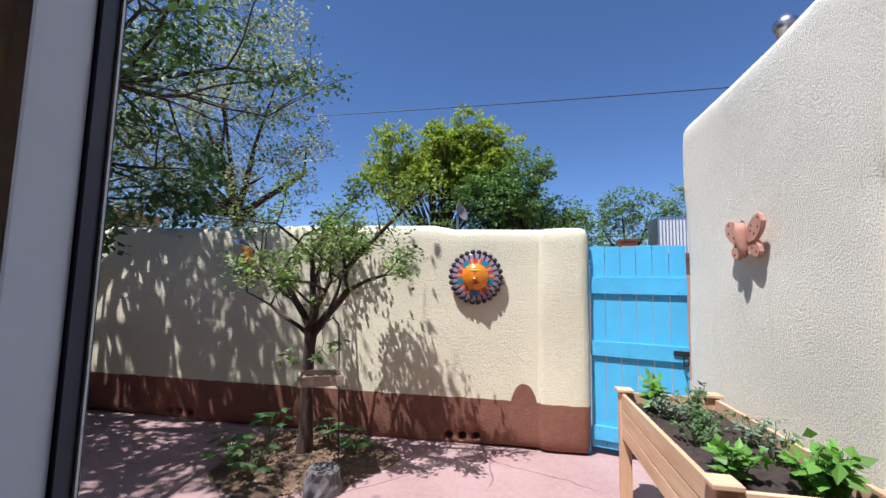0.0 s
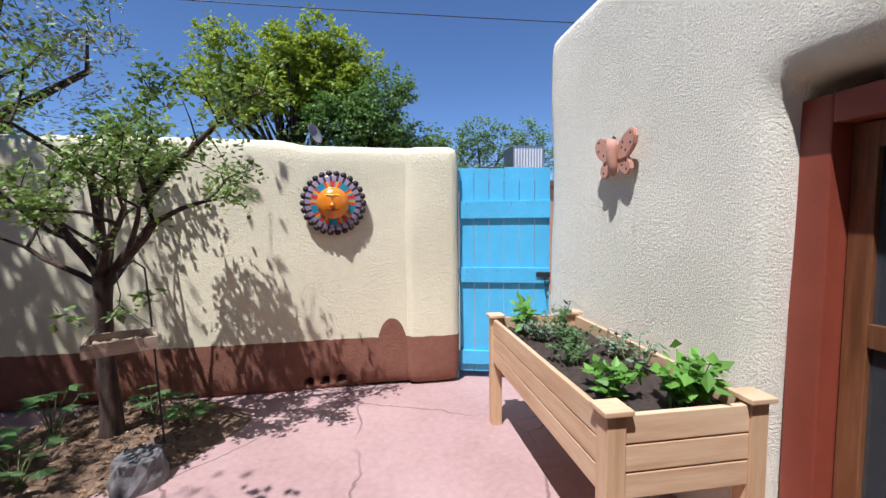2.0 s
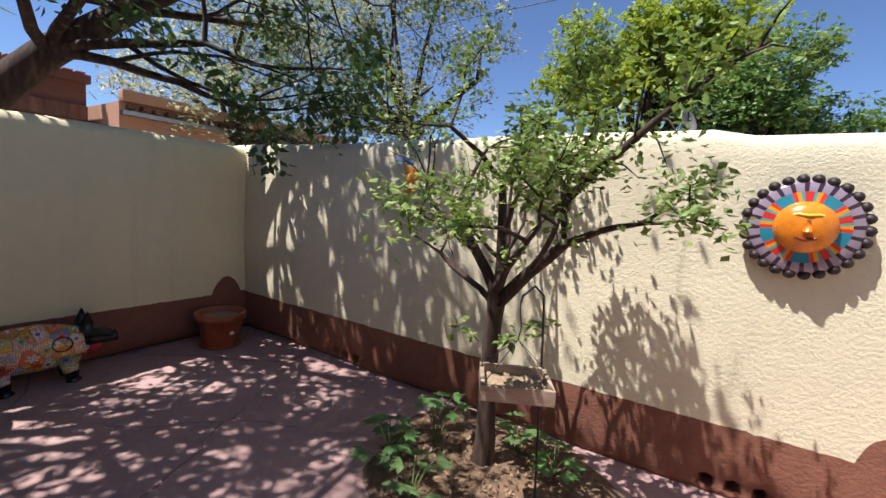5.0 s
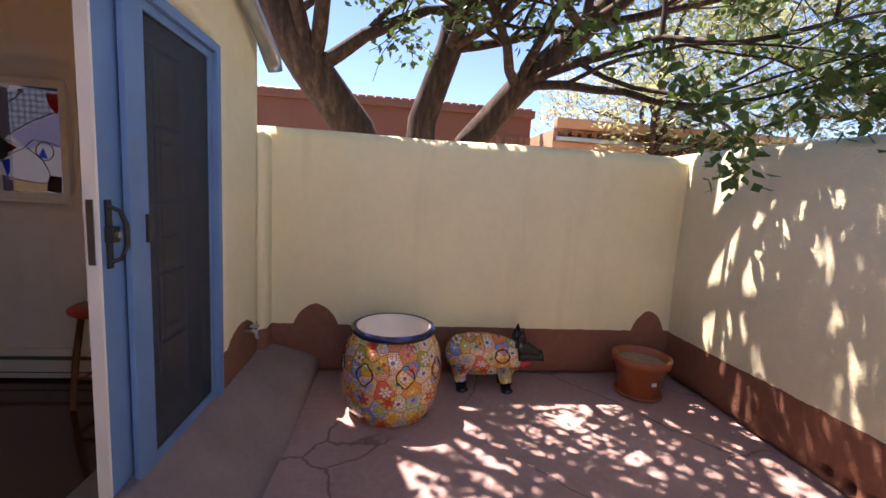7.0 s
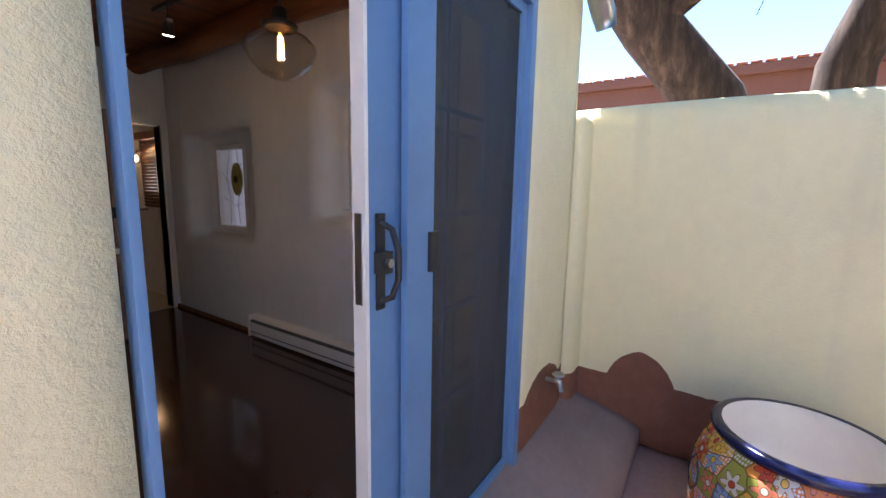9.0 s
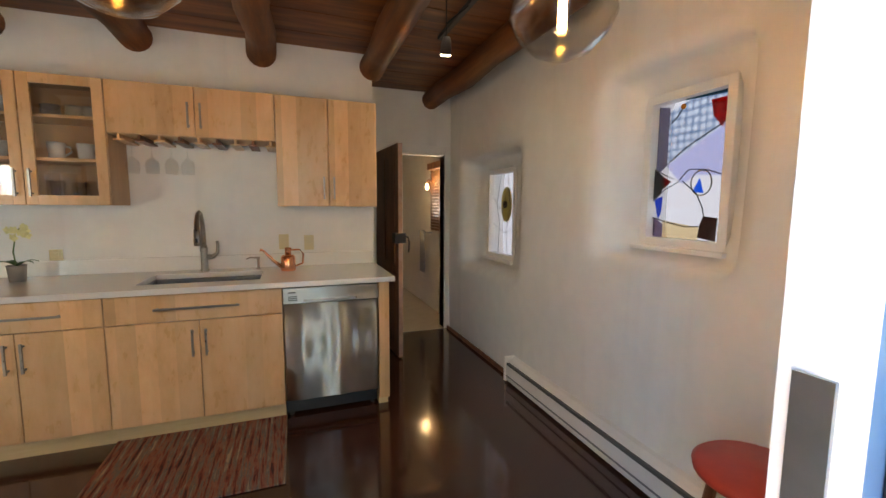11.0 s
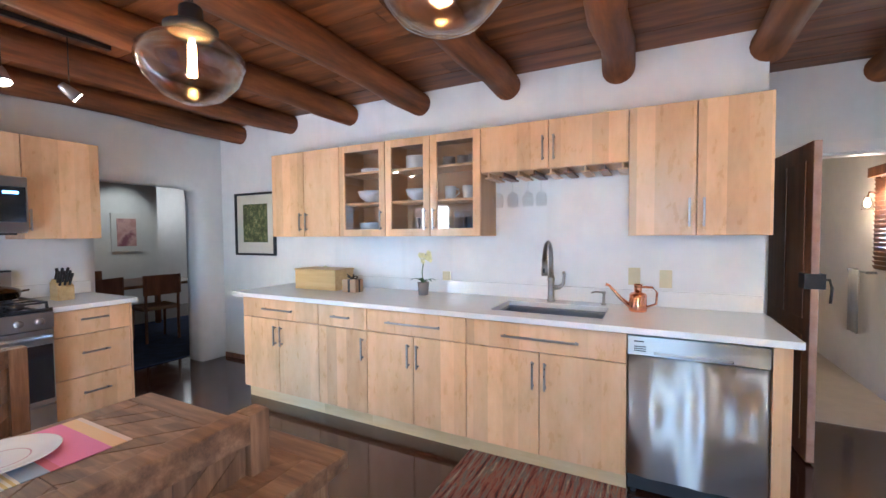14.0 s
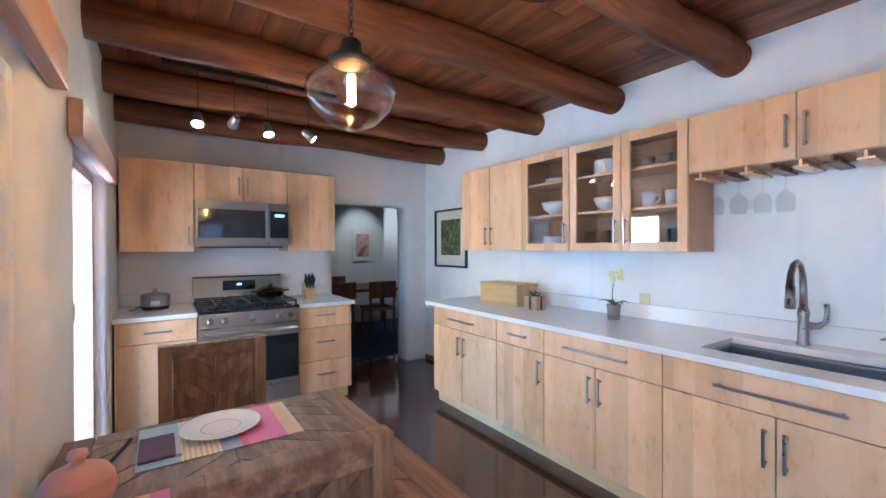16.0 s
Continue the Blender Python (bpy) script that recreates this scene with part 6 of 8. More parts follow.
# ---------- ceiling lamps ----------
def pendant(x, y):
    root = thing("pendant_lamp", "clear glass schoolhouse pendant lamp with a glowing filament bulb", "pendant lamp", (x, y, 1.98), group="pendant lamps")
    prof = [(0.0, 0.0), (0.035, 0.003), (0.08, 0.022), (0.125, 0.068), (0.148, 0.115), (0.145, 0.145), (0.115, 0.175), (0.075, 0.195), (0.062, 0.205), (0.060, 0.225)]
    prof += [(max(0.0, r - 0.004), z + (0.004 if z < 0.06 else 0.0)) for r, z in prof[::-1]]
    gl = part("globe", lathe(prof, 36), M_CLEAR, root, "clear glass globe", True)
    gl.visible_shadow = False
    part("collar", lathe([(0.064, 0.205), (0.072, 0.21), (0.074, 0.225), (0.05, 0.235), (0.034, 0.245), (0.032, 0.285), (0.02, 0.295), (0.0, 0.296)], 24), M_BLACK, root, "dark bronze collar", True)
    part("bulb", lathe([(0.0, 0.07), (0.012, 0.075), (0.017, 0.09), (0.018, 0.16), (0.013, 0.185), (0.012, 0.20)], 18), M_CLEAR, root, smooth=True).visible_shadow = False
    bm = bmesh.new()
    for k in range(4):
        a = math.pi / 2 * k
        tube(bm, [(0.010 * math.cos(a), 0.010 * math.sin(a), 0.085), (0.008 * math.cos(a), 0.008 * math.sin(a), 0.175)], 0.0042, 6)
    part("filament", bm, M_FILAMENT, root, "glowing orange filament")
    z = 0.29
    k = 0
    while z < CEIL - 0.17 - 1.98:
        h = 0.028
        pts = [(0, 0, z)] + [(0.008 * math.sin(a) * (k % 2 == 0), 0.008 * math.sin(a) * (k % 2 == 1), z + h / 2 - h / 2 * math.cos(a)) for a in [math.pi * 2 * q / 8 for q in range(9)]]
        part("chain_link", tb(pts[1:], 0.002, 5), M_BLACK, root)
        z += 0.021
        k += 1
    part("canopy", lathe([(0.06, CEIL - 0.005 - 1.98), (0.058, CEIL - 0.03 - 1.98), (0.01, CEIL - 0.05 - 1.98), (0.008, z - 0.02)], 20), M_BLACK, root)
    bulb_lamp("pendant_bulb", (x, y, 2.11), 0.14, (1.0, 0.62, 0.30), 0.02)


for px_, py_ in ((-1.66, -0.66), (-2.53, -0.62), (-3.60, -0.52)):
    pendant(px_, py_)


def track_head(root, p, aim, lit=True):
    p = Vector(p)
    d = (Vector(aim) - p).normalized()
    arm = part("arm", tb([Vector((p.x, p.y, CEIL - 0.02)), p + Vector((0, 0, 0.02)), p], 0.003, 6), M_BLACK, root)
    can = part("can", tb([p - d * 0.05, p - d * 0.03, p + d * 0.045], [0.018, 0.026, 0.034], 14), M_GALV, root, "small metal spotlight head", True)
    if lit:
        part("lens", tb([p + d * 0.0455, p + d * 0.049], [0.03, 0.027], 14), M_SPOT, can, "glowing lamp face")
        spot_lamp("track_spot", p + d * 0.06, aim, 0.42, (1.0, 0.86, 0.66), 75)


def tracks():
    root = thing("track_light", "ceiling track light with small lit spotlights by the stove", "track light", group="track lights")
    part("rail", bx(0.10, 0.13, -1.25, -0.15, CEIL - 0.03, CEIL - 0.003), M_BLACK, root)
    track_head(root, (0.115, -0.34, 2.42), (-0.7, -0.2, 0.9))
    track_head(root, (0.115, -0.55, 2.44), (1.4, -0.3, 1.9), False)
    track_head(root, (0.115, -0.76, 2.42), (-0.6, -0.9, 0.8))
    track_head(root, (0.115, -1.04, 2.42), (-0.2, -2.6, 1.2))
    root = thing("track_light", "short ceiling track with one lit spotlight over the floor", "track light", group="track lights")
    part("rail", bx(-3.88, -3.85, -2.3, -0.9, CEIL - 0.05, CEIL - 0.025), M_BLACK, root)
    part("rail_mount", bx(-3.89, -3.84, -1.55, -1.45, CEIL - 0.025, CEIL - 0.002), M_BLACK, root)
    track_head(root, (-3.72, -1.78, 2.47), (-3.75, -2.4, 0.2))
    part("link", tb([(-3.865, -1.78, CEIL - 0.04), (-3.72, -1.78, 2.59)], 0.006, 8), M_BLACK, root)


tracks()


# ---------- baseboard heater, bathroom door ----------
def heater():
    root = thing("baseboard_heater", "long white baseboard radiator along the plaster wall", "heater")
    prof = [(0, 0.02), (0.075, 0.02), (0.08, 0.05), (0.08, 0.145), (0.055, 0.18), (0.03, 0.195), (0, 0.20)]
    bm = bmesh.new()
    prism(bm, prof, 2.04, pose(-4.487, -0.20, FL, 90, 0, 0))
    part("casing", bm, M_WHITE, root)
    # dark strip on the closed casing: the slot's shade put into colour
    part("slot", bx(-4.4365, -4.4025, -2.22, -0.22, FL + 0.148, FL + 0.166), plain("slot_shade_grey", (0.10, 0.10, 0.105), 0.6), root)
    part("end_cap", bx(-4.487, -4.40, -2.265, -2.241, FL + 0.01, FL + 0.205, bev=0.006), M_WHITE, root)
    part("damper", bx(-4.408, -4.402, -2.23, -0.2, FL + 0.058, FL + 0.066), plain("slot_grey_2", (0.22, 0.22, 0.23), 0.6), root)


heater()


def red_stool():
    root = thing("stool", "dark wooden stool with a round red seat by the plaster wall", "stool", (-4.16, -0.25, FL))
    h = 0.60
    part("seat", lathe([(0.0, h - 0.045), (0.15, h - 0.045), (0.172, h - 0.03), (0.175, h - 0.012), (0.16, h), (0.0, h + 0.004)], 28), M_SEATRED, root, "red painted round seat", True)
    for k in range(4):
        a = math.pi / 4 + math.pi / 2 * k
        c, d = math.cos(a), math.sin(a)
        part("leg", tb([(0.17 * c, 0.17 * d, 0.0), (0.145 * c, 0.145 * d, h * 0.5), (0.11 * c, 0.11 * d, h - 0.046)], [0.014, 0.018, 0.016], 10), M_DOORWOOD, root, smooth=True)
        e, g = math.cos(a + math.pi / 2), math.sin(a + math.pi / 2)
        z = 0.16 + 0.03 * (k % 2)
        part("rung", tb([(0.16 * c, 0.16 * d, z), (0.16 * e, 0.16 * g, z)], 0.010, 8), M_DOORWOOD, root, smooth=True)


red_stool()


def bath_door():
    root = tagged(new("door_4"), "open dark wooden plank door to the bathroom", "door", kind="structure")
    bm = bmesh.new()
    for a in ((-4.52, -4.44, FL, 2.21), (-3.72, -3.64, FL, 2.21), (-4.44, -3.72, 2.13, 2.21)):
        box(bm, a[0], a[1], -3.765, -3.742, a[2], a[3], 0.004)
    for a in ((-4.44, -4.487, FL, 2.115), (-3.735, -3.72, FL, 2.115), (-4.487, -3.735, 2.115, 2.13)):
        box(bm, a[0], a[1], -3.90, -3.765, a[2], a[3])
    part("door_frame", bm, M_WHITE, root, "white painted door frame")
    leaf = part("door_leaf", bx(0.0, 0.74, -0.02, 0.02, FL + 0.012, 2.105, bev=0.003), M_DOORWOOD, root, "dark stained door leaf")
    place = pose(-3.70, -3.73, 0, 0, 0, 94)
    leaf.matrix_local = place
    for a, b in ((FL + 0.12, 0.95), (1.05, 2.0)):
        for c, d in ((0.09, 0.345), (0.395, 0.65)):
            part("recess_panel", bx(c, d, -0.026, -0.0205, a, b, bev=0.004), M_DOORWOOD, leaf)
            part("recess_panel", bx(c, d, 0.0205, 0.026, a, b, bev=0.004), M_DOORWOOD, leaf)
    part("edge", bx(0.7405, 0.745, -0.018, 0.018, FL + 0.02, 2.10), M_LINTEL, leaf, "lighter worn edge")
    part("latch_box", bx(0.66, 0.75, -0.05, 0.05, 1.24, 1.33, bev=0.004), M_BLACK, leaf, "black iron rim lock")
    part("lever", tb([(0.68, 0.04, 1.29), (0.68, 0.09, 1.29), (0.66, 0.11, 1.24), (0.67, 0.10, 1.15)], 0.008, 8), M_BLACK, leaf, "black iron handle", True)


bath_door()


def bathroom_things():
    root = thing("wall_sconce", "small lit brass wall sconce in the bathroom", "wall lamp", (-4.598, -4.55, 1.86))
    part("backplate", lathe([(0.0, 0.012), (0.04, 0.012), (0.045, 0.0)], 18), M_DOORWOOD, root).matrix_local = pose(0, 0, 0.03, 0, 90, 0)
    part("arm", tb([(0.01, 0, 0.03), (0.09, 0, 0.04), (0.10, 0, 0.0)], 0.008, 8), M_DOORWOOD, root)
    part("shade", lathe([(0.02, 0.0), (0.035, -0.05), (0.04, -0.11)], 18, (0.10, 0, 0)), M_CLEAR, root, smooth=True).visible_shadow = False
    part("bulb", lathe([(0.0, -0.09), (0.018, -0.075), (0.02, -0.05), (0.01, -0.01)], 14, (0.10, 0, 0)), M_BULB, root, smooth=True)
    bulb_lamp("sconce_bulb", (-4.49, -4.55, 1.80), 1.5, (1.0, 0.62, 0.30), 0.02)
    root = thing("window_blind", "dark wooden slatted blind over the bathroom window", "blind")
    part("head_rail", bx(-4.60, -4.53, -4.66, -4.08, 2.03, 2.11, bev=0.004), M_DOORWOOD, root)
    for k in range(-4, 16):
        part("slat", bx(-0.019, 0.019, -4.625, -4.115, -0.002, 0.002), M_DOORWOOD, root).matrix_local = pose(-4.572, 0, 1.425 + 0.038 * k, 0, -62, 0)
    for y in (-4.65, -4.12):
        part("side_trim", bx(-4.60, -4.58, y, y + 0.03, 1.40, 2.03), M_DOORWOOD, root)
    root = thing("towel_bar", "chrome towel bar with a hanging grey towel", "towel bar", (-4.598, -4.75, 1.22))
    part("bar", tb([(0.06, -0.25, 0), (0.06, 0.12, 0)], 0.008, 10), M_GALV, root)
    for y in (-0.25, 0.12):
        part("post", tb([(0, y, 0), (0.07, y, 0)], 0.011, 10), M_GALV, root)
    bm = bmesh.new()
    prev = None
    for k in range(9):
        y = -0.18 + 0.025 * k
        row = [bm.verts.new((0.072 + 0.008 * math.sin(k * 1.7), y, z)) for z in (0.01, -0.25, -0.55)]
        if prev:
            for j in range(2):
                bm.faces.new((prev[j], row[j], row[j + 1], prev[j + 1]))
        prev = row
    tw = part("towel", bm, plain("grey_towel", (0.42, 0.42, 0.42), 0.95, vary=0.1, scale=60, bumpy=0.5), root, "hanging grey towel", True)
    md = tw.modifiers.new("thick", "SOLIDIFY")
    md.thickness = 0.012


bathroom_things()


# ---------- dining room seen through the doorway ----------
def dining_things():
    root = thing("dining_table", "dark wooden dining table in the next room", "table", (3.55, -2.75, FL))
    part("tabletop", bx(-0.5, 0.6, -0.95, 0.75, 0.70, 0.74, bev=0.01), M_DOORWOOD, root)
    for xx in (-0.42, 0.5):
        for yy in (-0.85, 0.62):
            part("leg", bx(xx, xx + 0.06, yy, yy + 0.06, 0, 0.70), M_DOORWOOD, root)
    first = None
    for x, y, rz in ((2.85, -2.35, 200), (2.80, -2.95, 175), (3.5, -1.75, 95), (4.25, -2.7, 0)):
        if first is None:
            first = thing("side_chair", "dark wooden dining chair with a padded seat", "chair", (x, y, FL), rz, "dining room chairs")
            wd = wood("walnut", (0.07, 0.025, 0.012), (0.14, 0.055, 0.028), (0.20, 0.085, 0.045), grain=(10, 10, 1.5))
            part("seat", bx(-0.43, 0.0, -0.22, 0.22, 0.42, 0.47, bev=0.015), plain("seat_fabric", (0.25, 0.16, 0.11), 0.9), first)
            part("backrest", bx(0.0, 0.03, -0.22, 0.22, 0.62, 0.88, bev=0.012), wd, first)
            for yy in (-0.21, 0.17):
                part("post", tb([(0.0, yy + 0.02, 0.0), (0.0, yy + 0.02, 0.45), (0.02, yy + 0.02, 0.85)], 0.018, 8), wd, first)
                part("leg", tb([(-0.40, yy + 0.02, 0.0), (-0.38, yy + 0.02, 0.43)], [0.013, 0.02], 8), wd, first)
        else:
            copy_thing(first, pose(x, y, FL, 0, 0, rz))
    root = thing("floor_rug", "dark blue rug under the dining table", "rug")
    part("weave", bx(1.85, 4.25, -4.2, -1.3, FL - 0.002, FL + 0.008), plain("blue_rug", (0.02, 0.04, 0.11), 0.95, vary=0.5, scale=9, bumpy=0.4), root)
    root = thing("wall_painting", "small framed pink painting on the dining room wall", "painting", (4.298, -3.26, 1.62))
    part("frame", bx(-0.03, 0.0, -0.20, 0.20, -0.28, 0.30, bev=0.004), M_WHITE, root)
    m, t, b = mat("pink_painting")
    t.links.new(ramp(t, noise_tex(t, coords(t), 5.0, 3.0), [(0.35, (0.55, 0.30, 0.28)), (0.5, (0.70, 0.45, 0.42)), (0.65, (0.30, 0.12, 0.16))]), b.inputs["Base Color"])
    part("canvas", bx(-0.034, -0.0305, -0.13, 0.13, -0.20, 0.22), m, root)
    root = thing("wall_cabinet_dark", "dark wooden hutch against the far dining room wall", "hutch", (5.55, -3.55, FL))
    part("body", bx(-0.40, 0.0, -0.45, 0.30, 0.0, 1.1, bev=0.01), M_DOORWOOD, root)
    root = thing("desk_lamp", "black table lamp on the hutch", "lamp", (5.25, -3.35, FL + 1.1))
    part("base", lathe([(0.07, 0), (0.07, 0.015), (0.012, 0.03), (0.012, 0.25)], 16, cap_low=True), M_BLACK, root)
    part("shade", lathe([(0.11, 0.20), (0.10, 0.38)], 20), M_BLACK, root)
    # two lamps without fittings, added to brighten the painting and the dining room
    spot_lamp("painting_fill_light", (3.5, -3.0, 2.70), (4.3, -3.26, 1.6), 0.9, (1.0, 0.85, 0.65), 60)
    bulb_lamp("dining_fill_light", (4.9, -4.6, 2.2), 0.45, (1.0, 0.85, 0.68), 0.1)


dining_things()


# ---------- patio: gate, planter, wall ornaments ----------
def gate():
    root = tagged(new("gate"), "turquoise painted plank gate with black latch", "gate")
    a, b = Vector((0.735, 4.08, 0)), Vector((1.50, 3.86, 0))
    ang = math.degrees(math.atan2(b.y - a.y, b.x - a.x))
    root.matrix_basis = pose(a.x, a.y, 0, 0, 0, ang)
    w = (b - a).length
    part("post", bx(-0.03, 0.015, -0.03, 0.05, 0.0, 1.84, bev=0.005), M_GATE, root)
    x = 0.025
    n = 6
    pw = (w - 0.03) / n
    for k in range(n):
        part("plank", bx(x + k * pw + 0.002, x + (k + 1) * pw - 0.002, 0.0, 0.022, 0.06, 1.83 - 0.004 * (k % 3), bev=0.003), M_GATE, root)
    for z0, z1 in ((0.13, 0.25), (0.85, 0.98), (1.40, 1.55)):
        r = part("rail", bx(x, w - 0.005, -0.026, -0.0005, z0, z1, bev=0.004), M_GATE, root)
        for k in range(n):
            for dz in (0.025, z1 - z0 - 0.025):
                part("nail", lathe([(0.006, 0), (0.004, 0.003), (0, 0.003)], 8), M_BLUE, r).matrix_local = pose(x + (k + 0.5) * pw, -0.026, z0 + dz, 90, 0, 0)
    part("latch", bx(w - 0.12, w - 0.005, -0.04, -0.027, 0.905, 0.945, bev=0.004), M_BLACK, root, "black iron slide latch")
    part("latch_ring", tb([(w - 0.03 + 0.02 * math.sin(t), -0.045, 0.865 + 0.035 * math.cos(t)) for t in [2 * math.pi * k / 12 for k in range(13)]], 0.005, 6), M_BLACK, root)
    part("chain", tb([(w - 0.05, -0.045, 0.905), (w - 0.045, -0.05, 0.78), (w - 0.03, -0.045, 0.71)], 0.004, 6), M_BLACK, root)


gate()


def leaf_cluster(bm, centre, radius, count, size, rnd, flat=0.6, droop=0.3, fold=0.25):
    """Folded pointed leaves scattered round a centre."""
    c = Vector(centre)
    for _ in range(count):
        d = Vector((rnd.gauss(0, 1), rnd.gauss(0, 1), rnd.gauss(0, 1) * flat))
        d = d.normalized() * radius * rnd.random() ** 0.45
        p = c + d
        u = Vector((rnd.gauss(0, 1), rnd.gauss(0, 1), rnd.gauss(0, 0.5) - droop)).normalized()
        s = u.cross(Vector((rnd.gauss(0, 0.4), rnd.gauss(0, 0.4), 1))).normalized()
        n = s.cross(u)
        L = size * rnd.uniform(0.65, 1.25)
        w = L * 0.30
        v = [bm.verts.new(q) for q in (p, p + u * L * 0.45 + s * w - n * w * fold, p + u * L, p + u * L * 0.45 - s * w - n * w * fold)]
        mid = bm.verts.new(p + u * L * 0.5)
        bm.faces.new((v[0], v[1], mid))
        bm.faces.new((v[1], v[2], mid))
        bm.faces.new((v[2], v[3], mid))
        bm.faces.new((v[3], v[0], mid))
    return bm


M_BASIL = leafy("basil_leaf", (0.16, 0.34, 0.05), 0.3, 0.35)
M_HERB = leafy("herb_leaf", (0.12, 0.20, 0.07), 0.3, 0.3)
M_SAGE = leafy("sage_leaf", (0.20, 0.27, 0.17), 0.25, 0.2)
M_STALK = leafy("green_stalk", (0.12, 0.18, 0.06), 0.2, 0.0)


def herb(x, y, z, h, r, n, size, m, label, seed):
    rnd = random.Random(seed)
    root = thing("herb_plant", label, "plant", (x, y, z), group="planter herbs")
    st = bmesh.new()
    lf = bmesh.new()
    for k in range(max(4, n // 14)):
        a = rnd.uniform(0, 6.28)
        q = rnd.random() ** 0.5 * r
        top = Vector((math.cos(a) * q, math.sin(a) * q, h * rnd.uniform(0.6, 1.05)))
        tube(st, [(top.x * 0.2, top.y * 0.2, -0.02), (top.x * 0.7, top.y * 0.7, top.z * 0.55), top], [0.003, 0.0025, 0.0015], 5, False)
        for j in range(14):
            u = 0.35 + 0.65 * j / 13
            leaf_cluster(lf, (top.x * u, top.y * u, top.z * u), r * 0.22, 1, size, rnd, 0.5, -0.15)
    part("stalk", st, M_STALK, root)
    part("foliage", lf, m, root)


def planter():
    root = thing("raised_planter", "raised cedar planter box on tall legs beside the adobe wall", "planter")
    x0, x1, y0, y1, zt = 0.80, 1.42, 1.80, 3.26, 0.73
    for xx in (x0, x1 - 0.07):
        for yy in (y0, y1 - 0.07):
            part("leg", bx(xx, xx + 0.07, yy, yy + 0.07, 0, zt + 0.005, bev=0.004), M_CEDAR_Z, root)
            part("leg_cap", bx(xx - 0.018, xx + 0.088, yy - 0.018, yy + 0.088, zt + 0.0055, zt + 0.024, bev=0.004), M_CEDAR_X, root)
    zs = (zt - 0.30, zt - 0.205, zt - 0.105, zt)
    for k in range(3):
        part("board", bx(x0 + 0.008, x0 + 0.032, y0 + 0.071, y1 - 0.071, zs[k] + 0.004, zs[k + 1] - 0.004, bev=0.003), M_CEDAR_Y, root)
        part("board", bx(x1 - 0.032, x1 - 0.008, y0 + 0.071, y1 - 0.071, zs[k] + 0.004, zs[k + 1] - 0.004, bev=0.003), M_CEDAR_Y, root)
        part("board", bx(x0 + 0.071, x1 - 0.071, y0 + 0.008, y0 + 0.032, zs[k] + 0.004, zs[k + 1] - 0.004, bev=0.003), M_CEDAR_X, root)
        part("board", bx(x0 + 0.071, x1 - 0.071, y1 - 0.032, y1 - 0.008, zs[k] + 0.004, zs[k + 1] - 0.004, bev=0.003), M_CEDAR_X, root)
    part("floor_board", bx(x0 + 0.035, x1 - 0.035, y0 + 0.035, y1 - 0.035, zs[0], zs[0] + 0.02), M_CEDAR_Y, root)
    # soil
    bm = bmesh.new()
    nx, ny = 26, 60
    grid = [[bm.verts.new((x0 + 0.034 + (x1 - x0 - 0.068) * i / nx, y0 + 0.034 + (y1 - y0 - 0.068) * j / ny, zt - 0.075 + 0.018 * noise.noise((i * 0.7, j * 0.7, 0)) + 0.012 * noise.noise((i * 2.1, j * 2.1, 4)))) for j in range(ny + 1)] for i in range(nx + 1)]
    for i in range(nx):
        for j in range(ny):
            bm.faces.new((grid[i][j], grid[i + 1][j], grid[i + 1][j + 1], grid[i][j + 1]))
    part("soil", bm, M_SOIL, root, "dark loose potting soil", True)
    z = zt - 0.075
    herb(0.98, 3.10, z, 0.20, 0.13, 90, 0.075, M_BASIL, "bright green leafy basil plant in the planter", 1)
    herb(1.02, 2.92, z, 0.13, 0.12, 160, 0.035, M_SAGE, "grey-green sage plant in the planter", 2)
    herb(1.20, 3.05, z, 0.20, 0.12, 100, 0.045, M_HERB, "small flowering herb in the planter", 3)
    herb(1.13, 2.75, z, 0.13, 0.15, 200, 0.035, M_HERB, "low feathery green herb in the planter", 4)
    herb(1.02, 2.50, z, 0.12, 0.12, 180, 0.03, M_HERB, "low feathery green herb in the planter", 5)
    herb(1.28, 2.55, z, 0.16, 0.10, 110, 0.035, M_SAGE, "upright lavender-like herb in the planter", 6)
    herb(1.25, 2.30, z, 0.18, 0.10, 110, 0.035, M_SAGE, "upright lavender-like herb in the planter", 7)
    herb(0.98, 2.10, z, 0.14, 0.14, 90, 0.07, M_BASIL, "young green seedling bunch in the planter", 8)
    herb(1.22, 1.98, z, 0.20, 0.14, 170, 0.075, M_BASIL, "bright green leafy basil plant in the planter", 9)


planter()


